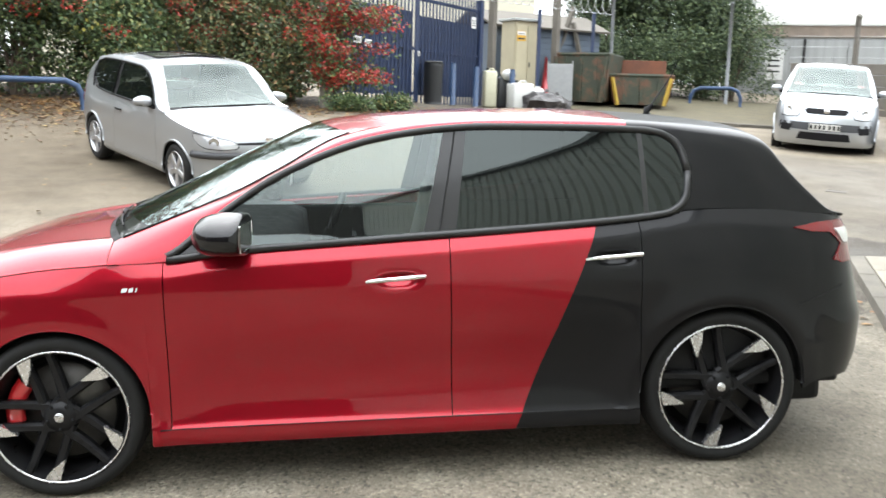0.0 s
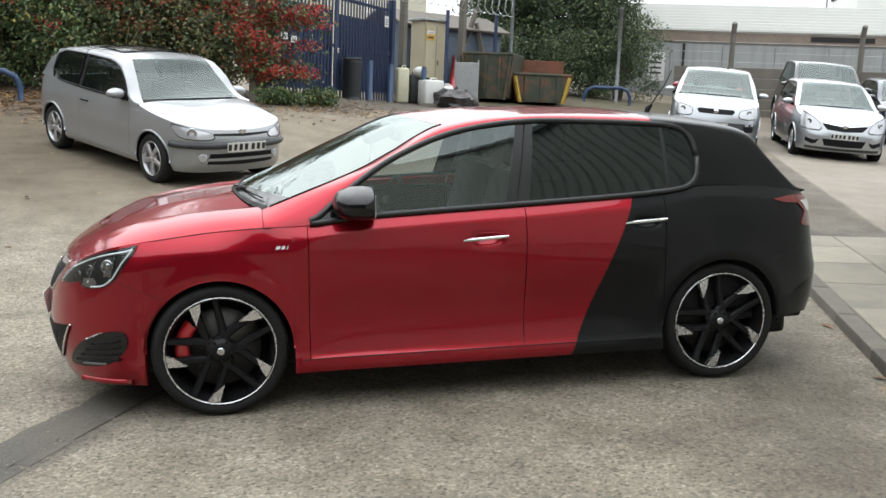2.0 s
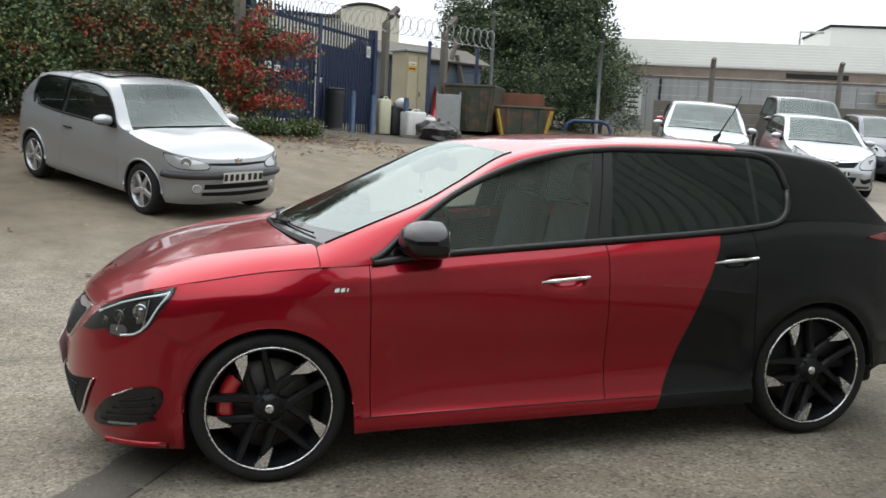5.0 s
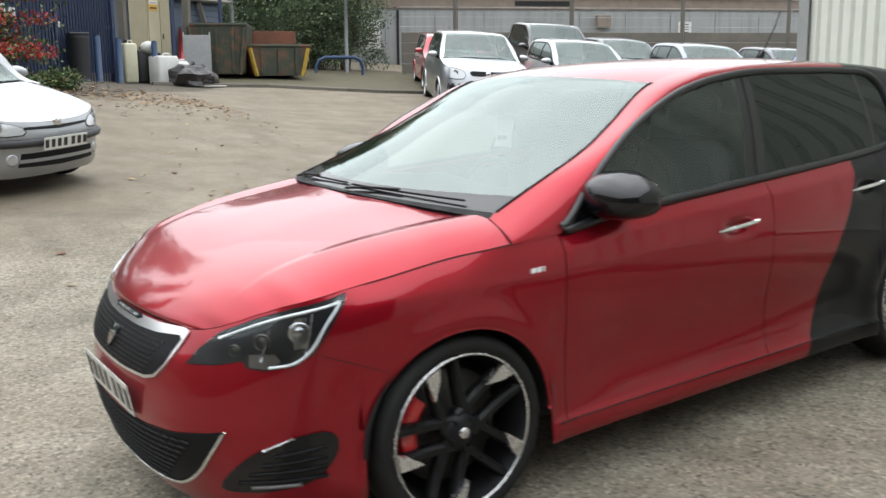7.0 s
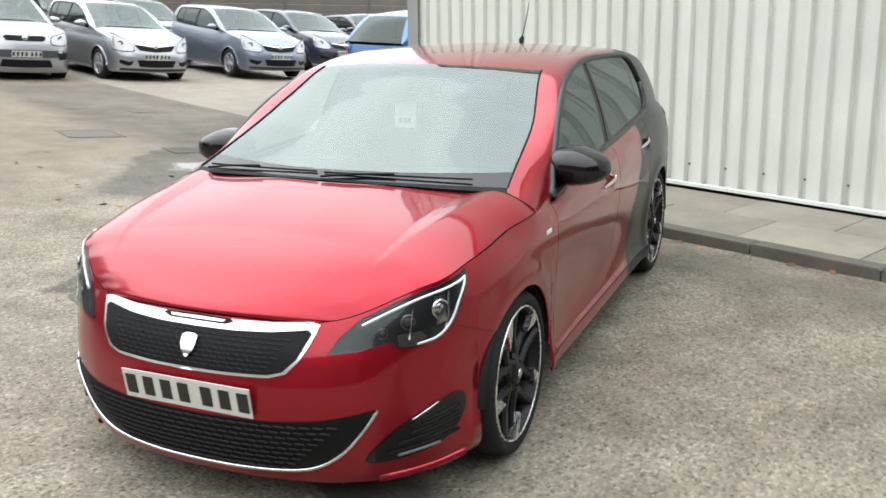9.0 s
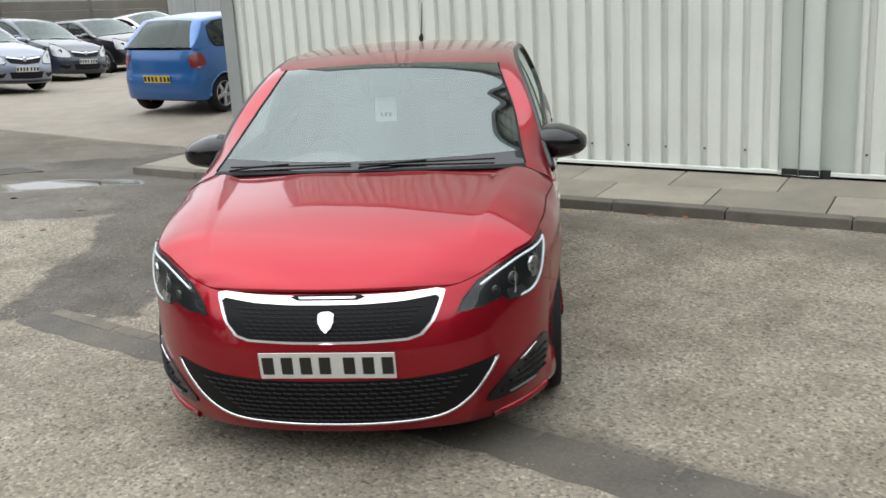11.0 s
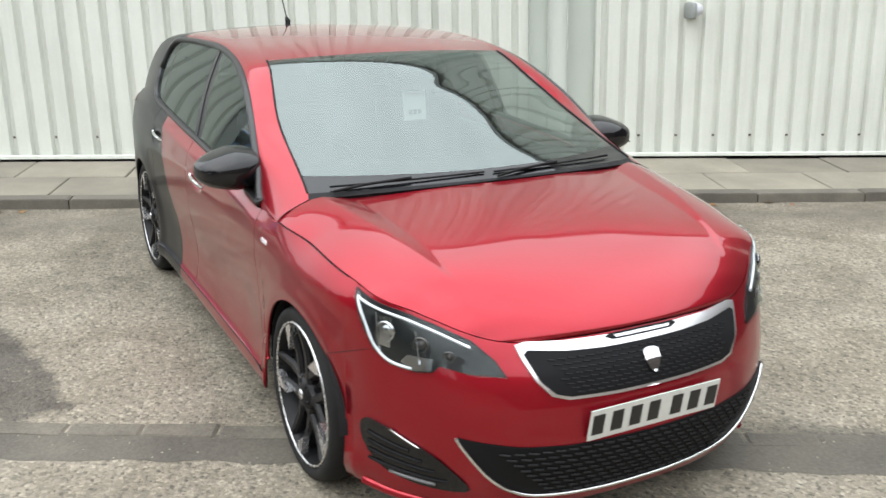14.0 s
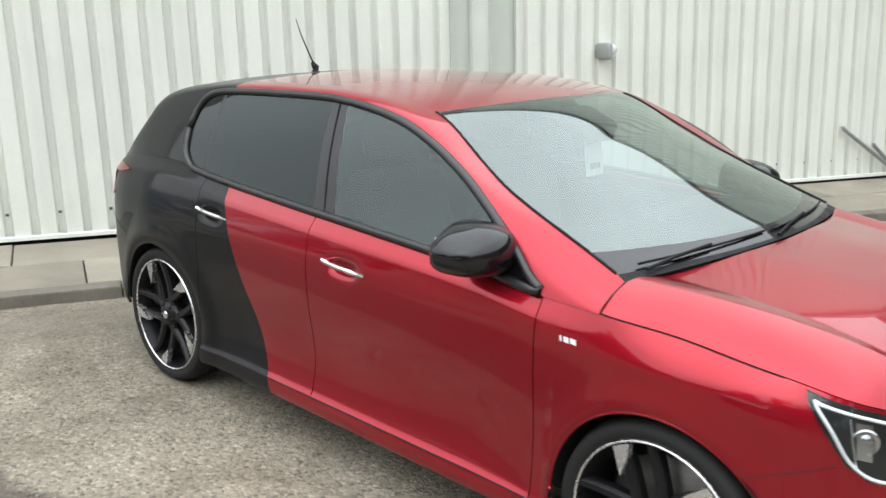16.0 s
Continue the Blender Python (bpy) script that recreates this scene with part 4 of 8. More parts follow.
roof_point, _ = upper(hero, hs, dict(
    cuts=CUTS, lean=.42, base=1.0, frame=(-.87, 1.178), frame_r=.016, seal="gloss_trim", shear=curve([(-.8, 0), (-.2, .08), (.155, .25), (.262, .16), (.985, .0), (1.2, 0)]),
    belt=lambda x: hs.top(sx(x)) - .002,
    ze=curve([(-1.092, .90), (.9, 1.2), (1.0, 1.379), (1.1, 1.370), (1.2, 1.354), (1.4, 1.315), (1.5, 1.280), (1.55, 1.245), (1.609, 1.185), (1.718, 1.082), (1.802, 1.020), (1.869, .995)]),
    wb=curve([(-1.092, .904), (-.95, .911), (-.80, .926), (-.65, .942), (-.31, .960), (.21, .982), (.86, 1.017), (1.08, 1.040), (1.12, 1.058), (1.15, 1.085), (1.168, 1.12), (1.178, 1.20), (1.4, 1.20), (1.55, 1.115), (1.676, 1.040), (1.802, 1.006), (1.869, .992)]),
    wt=curve([(-1.092, .906), (-.95, .914), (-.87, .932), (-.69, 1.064), (-.475, 1.204), (-.275, 1.294), (-.13, 1.340), (.003, 1.367), (.15, 1.384), (.315, 1.390), (.632, 1.383), (1.007, 1.365), (1.08, 1.352), (1.13, 1.325), (1.165, 1.27), (1.178, 1.20), (1.4, 1.20), (1.55, 1.116), (1.676, 1.041), (1.802, 1.007), (1.869, .993)]),
    zc=curve([(-1.22, 1.0), (-1.15, 1.035), (-.9, 1.147), (-.6, 1.285), (-.30, 1.402), (-.1, 1.428), (.15, 1.442), (.4, 1.446), (.75, 1.441), (1.08, 1.422), (1.35, 1.396), (1.5, 1.374), (1.592, 1.352), (1.651, 1.255), (1.760, 1.125), (1.861, 1.02), (1.930, .985)]),
    bow=curve([(-1.092, -.125), (-.95, -.20), (-.6, -.17), (-.172, -.13), (.4, 0), (1.2, 0), (1.5, .04), (1.869, .07)]),
    qy=QY,
    qz=QZ,
    yb=curve([(-1.092, .828), (-.8, .829), (0, .83), (1.12, .829), (1.3, .825), (1.5, .810), (1.676, .783), (1.802, .742), (1.869, .695)]),
    tops=[("scuttle", -1.092, -1.06, "trim"), ("screen_band", -1.06, -.95, "gloss_black"), ("windscreen", -.95, -.172, "screen"), ("roof", -.172, 1.50, "body"), ("spoiler_top", 1.50, 1.592, "body"), ("rear_window", 1.592, 1.810, "privacy"), ("tailgate_top", 1.810, 1.869, "body")],
    sides=[("cowl_corner", -1.092, -.87, "body"), ("mirror_triangle", -.87, -.63, "gloss_black"), ("front_side_window", -.63, .155, "glass"), ("centre_pillar", .155, .262, "gloss_trim"), ("rear_side_window", .262, .985, "privacy"),
           ("window_divider", .985, 1.005, "gloss_trim"), ("quarter_window", 1.005, 1.178, "privacy"), ("rear_pillar", 1.178, 1.869, "body")]), HM)

# shut lines of the bonnet, from the headlamps to the doors and up to the screen's corners
for side in (-1, 1):
    hs.strip("bonnet_seam", [(sx(-1.62 + .735 * i / 30), hs.top(sx(-1.62 + .735 * i / 30)) - .001) for i in range(31)], .0014, M["interior"], hero, side, .0)
    bm = bmesh.new()
    tube(bm, [Vector((p.x, side * p.y, p.z)) for p in (roof_point(-1.092, j) for j in range(12, 18))], .0018, 5)
    part("bonnet_seam", bm, M["interior"], hero, "", True)
    bm = bmesh.new()
    tube(bm, [Vector((p.x, side * (p.y + .001), p.z)) for p in (roof_point(.208, j) for j in range(3, 10))], .0035, 5)
    part("pillar_seam", bm, M["interior"], hero, "", True)
    hs.strip("wing_seam", [(sx(-1.765 + .20 * i / 8), .662 - .010 * i) for i in range(9)], .0011, M["interior"], hero, side, .0)

# wheels
for wx, wy, cal in ((-W2, -.885, True), (-W2, .885, True), (W2, -.878, False), (W2, .878, False)):
    wheel(hero, wx, wy, .3225, .262, "sport", None, .225, 0, cal)
# dark wells and underside
for wx in (-W2, W2):
    for side in (-1, 1):
        prof = []
        rows = []
        for i in range(25):
            a = math.pi * i / 24
            rows.append([(wx + AR * 1.01 * math.cos(a), side * y, .322 + AR * 1.01 * math.sin(a)) for y in (.872, .75, .58)])
        v, f = sheet(rows)
        obj("wheel_arch_liner", v, f, M["interior"], hero)
part("underbody", boxed(-1.72, -.66, .17, 1.85, .66, .34, .03), M["interior"], hero)
part("front_tub", boxed(-.93, -.78, .30, -.86, .78, .90, .02), M["interior"], hero)
part("engine_bay", boxed(-1.9, -.55, .33, -.93, .55, .62, .02), M["interior"], hero)
part("cabin_floor", boxed(-.90, -.80, .30, 1.85, .80, .36, .02), M["interior"], hero)
for side in (-1, 1):
    part("door_lining", boxed(-.86, side * .78 - .02, .36, 1.7, side * .78 + .02, .92, .02), M["interior"], hero)
    part("headlamp_box", boxed(-1.9, side * .55 - .12, .5, -1.5, side * .55 + .12, .72, .02), M["interior"], hero)


def seat(x, y, back_z=1.0):
    s = part("front_seat", boxed(-.24, -.24, .0, .26, .24, .16, .05), M["interior"], hero, "", True, pose(x, y, .42))
    bm = boxed(-.07, -.24, 0, .07, .24, .60, .06)
    part("seat_back", bm, M["seat_cloth"], s, "", True, pose(.24, 0, .10, 0, 14, 0))
    part("headrest", boxed(-.05, -.13, 0, .05, .13, .19, .045), M["seat_cloth"], s, "", True, pose(.40, 0, .70, 0, 10, 0))


seat(-.10, -.37)
seat(-.10, .37)
part("rear_seat", boxed(-.12, -.62, .0, .10, .62, .70, .06), M["seat_cloth"], hero, "", True, pose(1.05, 0, .45, 0, 12, 0))
# dashboard with cowl, and the wheel on the car's right
rows = []
for i in range(13):
    y = -.74 + 1.48 * i / 12
    h = .03 * math.exp(-((y - .37) / .18) ** 2)
    b = .18 * (1 - (y / .8) ** 2)
    rows.append([(-.93 - b, y, .93), (-.85 - b, y, .952), (-.65 - b * .4, y, .955 + h), (-.50, y, .945 + h), (-.42, y, .90 + h), (-.40, y, .70), (-.46, y, .5)])
v, f = sheet(rows)
obj("dashboard", v, [q[::-1] for q in f], M["interior"], hero)
bm = bmesh.new()
tube(bm, [(0, .175 * math.cos(a * .2618), .165 * math.sin(a * .2618)) for a in range(24)], .016, 8, True)
box(bm, -.01, -.16, -.02, .01, .16, .02)
part("steering_wheel", bm, M["trim"], hero, "", True, pose(-.28, .37, .86, 0, 24, 0))
part("interior_mirror", boxed(-.02, -.12, -.035, .02, .12, .035, .015), M["trim"], hero, "", True, pose(-.30, 0, 1.29))
part("sensor_box", boxed(-.13, -.085, -.05, .05, .085, .03, .02), M["trim"], hero, "", True, pose(-.37, 0, 1.328, 0, -21, 0))
# price card hanging from the mirror
card = part("price_card", boxed(-.002, -.055, -.09, .002, .055, .075, .001), M["paper"], hero, "white price card hung behind the windscreen", m=pose(-.44, 0, 1.20, 0, 8, 0))
part("card_strap", boxed(-.001, -.014, .07, .001, .014, .11), M["paper"], card)
for q in (-.022, 0, .022):
    part("bar", boxed(-.004, q - .008, -.062, -.002, q + .008, -.042), M["trim"], card)

for side in (-1, 1):
    mirror(hero, side, -.622, .908, 1.008, HM, .275, .178, .165)
    # door handles
    for hx, hz in ((-.012, .822), (.85, .880)):
        pts = [(sx(hx - .115), hz - .007), (sx(hx - .06), hz - .001), (sx(hx), hz + .003), (sx(hx + .06), hz + .006), (sx(hx + .115), hz + .008)]
        bm = bmesh.new()
        line = [hs.at(s, hz + .06, .010 + .012 * math.sin(math.pi * i / 4), side) for i, (s, z) in enumerate(pts)]
        line = [Vector((p.x, p.y, z)) for p, (s, z) in zip(line, pts)]
        tube(bm, line, .0095, 8, False, [.7, 1, 1, 1, .8])
        part("door_handle", bm, M["chrome"], hero, "chrome door handle", True)
    # waist strip of rubber under the glass
    hs.strip("waist_seal", [(sx(-.80 + i * .0495), hs.top(sx(-.80 + i * .0495)) - .004) for i in range(40)], .010, M["trim"], hero, side, .001)
    # sill crease
    hs.strip("sill_line", [(sx(-.93 + .047 * i), .262) for i in range(40)], .0025, M["interior"], hero, side, .001)
    # fuel-side and tail lamps
    tl = [(sx(1.60), .972), (sx(1.72), .986), (sx(1.86), .985), (sx(1.96), .978), (sx(2.02), .970), (sx(2.04), .94), (sx(2.04), .84), (sx(1.95), .812), (sx(1.82), .818), (sx(1.775), .835), (sx(1.83), .895), (sx(1.77), .945), (sx(1.68), .952)]
    lamp = hs.patch("tail_lamp", tl, M["tail_red"], hero, side, .006, 10, "red tail lamp with white insert")
    hs.patch("lamp_insert", [(sx(1.80), .958), (sx(1.94), .955), (sx(1.94), .895), (sx(1.85), .897)], M["lamp_clear"], lamp, side, .009, 5)
# aerial
bm = bmesh.new()
tube(bm, [(1.25, 0, 1.405), (1.25, 0, 1.43), (1.275, 0, 1.45)], .018, 8, False, [1.2, 1, .5])
tube(bm, [(1.265, 0, 1.445), (1.36, 0, 1.58), (1.40, 0, 1.66)], .004, 6, False, [1, .8, .5])
part("aerial", bm, M["trim"], hero, "black roof aerial", True)
# wipers lying at the foot of the screen
def screen_at(x, y, lift):
    """A place on the windscreen's outer face."""
    return Vector((x, y, 1.035 + .46 * (x + 1.15) - .072 * (y / .70) ** 2 + lift))


def foot_x(y):
    return -1.205 + .150 * (y / .80) ** 2


for y0, y1, rise in ((.02, -.60, .012), (.66, .06, .004)):
    bm = bmesh.new()
    blade = [(foot_x(y0 + (y1 - y0) * i / 10) + .025 + rise * (i / 10), y0 + (y1 - y0) * i / 10) for i in range(11)]
    tube(bm, [screen_at(x, y, .006) for x, y in blade], .0042, 6)
    wip = part("wiper", bm, M["trim"], hero, "", True)
    bm = bmesh.new()
    tube(bm, [screen_at(foot_x(y0) - .005, y0, .008), screen_at(blade[2][0] - .012, blade[2][1], .012), screen_at(blade[5][0], blade[5][1], .013)], .0055, 6)
    part("wiper_arm", bm, M["trim"], wip, "", True)
for side in (-1, 1):
    bm = bmesh.new()
    tube(bm, [(-1.055 + .883 * i / 20, side * (QY(-1.055 + .883 * i / 20) + .002), QZ(-1.055 + .883 * i / 20) + .001) for i in range(21)], .0045, 5)
    part("screen_seal", bm, M["trim"], hero, "", True)

# nose: grille, badge, lamps, lower intake, fog vents, plate


def sy(y):
    """Belt length at which the nose's outline reaches y."""
    i = int(np.argmax(hs.p[:, 1] >= y))
    a, b = max(0, i - 1), i
    if b == a:
        return float(hs.s[a])
    t = (y - hs.p[a, 1]) / (hs.p[b, 1] - hs.p[a, 1])
    return float(hs.s[a] + t * (hs.s[b] - hs.s[a]))


def nose_ring(half):
    """A full ring (s, z) from the left half's corners (y, z), mirrored."""
    right = [(-sy(y), z) for y, z in half]
    left = [(sy(y), z) for y, z in reversed(half) if y > 0]
    return right + left


frame_half = [(0, .703), (.16, .704), (.30, .706), (.44, .713), (.474, .707), (.460, .680), (.413, .608), (.365, .560), (.31, .545), (.15, .541), (0, .540)]
hs.patch("grille_frame", nose_ring(frame_half), M["satin_chrome"], hero, -1, .008, 24, "chrome grille surround", .012)
mesh_half = [(0, .674), (.16, .675), (.30, .680), (.432, .692), (.446, .682), (.398, .606), (.352, .566), (.305, .555), (.15, .551), (0, .550)]
grille = hs.patch("grille", nose_ring(mesh_half), M["lamp_black"], hero, -1, .0105, 24, "black honeycomb grille", .004)
bm = bmesh.new()
for r in range(8):
    z = .568 + r * .0135
    lim = .305 + (z - .566) * .95
    k = int(lim / .034)
    for i in range(-k, k + 1):
        y = i * .034 + (.017 if r % 2 else 0)
        if abs(y) > lim - .022:
            continue
        s = sy(abs(y)) * (1 if y < 0 else -1)
        a, b = hs.at(s - .013, z, .0125, -1), hs.at(s + .013, z - .003, .0125, -1)
        tube(bm, [a, b], .0026, 5)
part("grille_mesh", bm, M["mesh"], grille)
hs.patch("slot", nose_ring([(0, .708), (.13, .707), (.15, .700), (.12, .690), (0, .690)]), M["lamp_black"], hero, -1, .0115, 10, "", .004)
hs.patch("slot_bar", nose_ring([(0, .703), (.115, .702), (.11, .695), (0, .695)]), M["alloy"], hero, -1, .013, 8, "", .003)
# badge as a plain shield
badge = [(-.030, .650), (-.014, .657), (.014, .657), (.030, .650), (.029, .622), (.018, .600), (0, .585), (-.018, .600), (-.029, .622)]
hs.patch("badge", [(-q[0], q[1]) for q in badge], M["chrome"], hero, -1, .024, 6, "chrome nose badge", .010)
# lower intake with bright edge
low_half = [(0, .392), (.30, .394), (.46, .404), (.58, .422), (.632, .432), (.60, .375), (.54, .29), (.47, .235), (.38, .208), (.2, .197), (0, .194)]
intake = hs.patch("lower_intake", nose_ring(low_half), M["lamp_black"], hero, -1, .004, 26, "black lower air intake", .004)
bm = bmesh.new()
for r in range(9):
    z = .215 + r * .021
    lim = .40 + (z - .2) * 1.0
    for i in range(-16, 17):
        y = i * .042 + (.021 if r % 2 else 0)
        if abs(y) < min(lim - .04, .60):
            s = sy(abs(y)) * (1 if y < 0 else -1)
            tube(bm, [hs.at(s - .016, z, .007, -1), hs.at(s + .016, z - .004, .007, -1)], .0035, 5)
part("intake_mesh", bm, M["mesh"], intake)
edge = [(.632, .432), (.60, .375), (.54, .29), (.47, .235), (.38, .208), (.2, .197), (0, .194)]
ring = smooth_ring([(-sy(y), z) for y, z in edge] + [(sy(y), z) for y, z in reversed(edge[:-1])], 4, False)
hs.strip("intake_edge", ring, .0065, M["chrome"], hero, -1, .008, 6, "bright lower grille edge")
for side in (-1, 1):
    S = lambda x, y, z: hs.s_of(x, y, z)
    # headlamp
    ring = [(S(-2.052, .485, .62), .622), (S(-1.99, .58, .63), .630), (S(-1.94, .65, .635), .648), (S(-1.925, .665, .63), .628), (S(-1.885, .705, .63), .622), (S(-1.82, .75, .64), .634),
            (S(-1.765, .78, .67), .672), (S(-1.715, .80, .74), .744), (S(-1.682, .81, .80), .806), (S(-1.662, .81, .835), .838), (S(-1.71, .80, .826), .826), (S(-1.81, .74, .80), .801),
            (S(-1.91, .66, .765), .767), (S(-1.99, .57, .715), .722), (S(-2.035, .51, .665), .668)]
    lamp = hs.patch("headlamp", ring, M["lamp_grey"], hero, side, .004, 14, "dark headlamp with bright light strip")
    strip_pts = smooth_ring([(s + .004, z - .017) for s, z in (ring[13], ring[12], ring[11], ring[10])] + [(ring[9][0] - .026, ring[9][1] - .020), (ring[8][0] - .020, ring[8][1] - .004), (ring[7][0] - .016, ring[7][1] + .006), (ring[6][0] - .010, ring[6][1] + .009), (ring[5][0] - .004, ring[5][1] + .009), (ring[4][0] + .012, ring[4][1] + .010)], 4, False)
    hs.strip("light_strip", strip_pts, .0048, M["led"], lamp, side, .007)
    for (x, y, z), rr in (((-1.80, .755, .732), .031), ((-1.885, .69, .704), .024), ((-1.945, .625, .676), .017)):
        s = S(x, y, z)
        c = hs.at(s, z, .002, side)
        n = (hs.at(s, z, .05, side) - c).normalized()
        v, f = lathe([(0, .006), (rr * .5, .005), (rr * .62, .0), (rr * .75, -.002), (rr * .95, .008), (rr * 1.05, .008), (rr * 1.1, 0)], 20)
        obj("projector", v, f, M["reflector"] if rr > .03 else M["disc"], lamp, "", True, Matrix.Translation(c) @ Vector((0, 1, 0)).rotation_difference(n).to_matrix().to_4x4())
    hs.patch("reflector_block", [(S(-1.80, .76, .70) + q, z) for q, z in ((-.016, .772), (.026, .778), (.016, .690), (-.022, .684))], M["reflector"], lamp, side, .0065, 4)
    # bright ribs between the chambers of the lamp
    for q, z0, z1 in ((-.085, .648, .742), (.055, .665, .786)):
        hs.strip("lamp_rib", [(S(-1.83, .735, .71) + q + .028 * i / 5, z0 + (z1 - z0) * i / 5) for i in range(6)], .0035, M["reflector"], lamp, side, .0055, 5)
    hs.patch("lamp_foot", [(ring[3][0] + .004, .668), (ring[4][0] + .03, .672), (ring[4][0] + .05, .650), (ring[4][0] + .014, .626), (ring[3][0] + .006, .632)], M["reflector"], lamp, side, .008, 4)
    hs.patch("lamp_lens", ring, M["lens"], lamp, side, .012, 14, "", .006)
    # fog vent
    f0, f1 = sy(.625), sx(-1.735)
    fs = lambda t: f0 + (f1 - f0) * t
    fr = smooth_ring([(fs(-.10), .240), (fs(.08), .315), (fs(.30), .370), (fs(.60), .413), (fs(.88), .430), (fs(1.0), .405), (fs(.97), .345), (fs(.78), .278), (fs(.5), .248), (fs(.15), .232)], 3)
    vent = hs.patch("fog_vent", fr, M["gloss_black"], hero, side, .006, 10, "black slatted side vent")
    for r in range(4):
        t0, t1, z = .10 + r * .12, .90, .266 + r * .031
        hs.strip("slat", [(fs(t0 + (t1 - t0) * q / 6), z + .026 * q / 6) for q in range(7)], .0055, M["trim"], vent, side, .008)
    hs.strip("vent_blade", [(fs(.36 + .07 * q), .378 + .0105 * q) for q in range(5)], .0035, M["alloy"], vent, side, .009)
    hs.strip("vent_foot", [(fs(.22 + .09 * q), .252 + .003 * q) for q in range(6)], .006, M["bumper_mid"], vent, side, .006)
    # wing badge: plain bars in place of the maker's letters
    for q, w in ((-.030, .020), (-.006, .016), (.014, .005)):
        s = sx(-1.0 + q)
        hs.patch("wing_badge", [(s - w / 2, .806), (s + w / 2, .808), (s + w / 2 + .004, .823), (s - w / 2 + .004, .821)], M["led"], hero, side, .004, 2, "pale metal wing badge", .003)
    # splitter lip
    hs.strip("splitter", [(S(-2.0, .645, .17) - .01 + q * .05, .160 + .003 * q) for q in range(8)], .017, M["body"], hero, side, -.002, 8)
plate_bars(hero, M["plate_white"], .52, .111, pose(-2.176, 0, .4615, 8, 0, -90), "white number plate")

# ---- other cars ----
M["head_glass"] = material("headlamp_glass", (0.42, 0.43, 0.44), 0.18, 0.45, 1.0)
M["smoked"] = glass("parked_car_glass", (0.10, 0.125, 0.12), 1.0, 1.5)
M["car_screen"] = glass("parked_car_screen", (0.42, 0.54, 0.49), 1.0, 1.8)
M["bumper_grey"] = speckled("dark_bumper_strip", (0.02695, 0.02772, 0.0308), 0.55, 0.2, 20, 200)


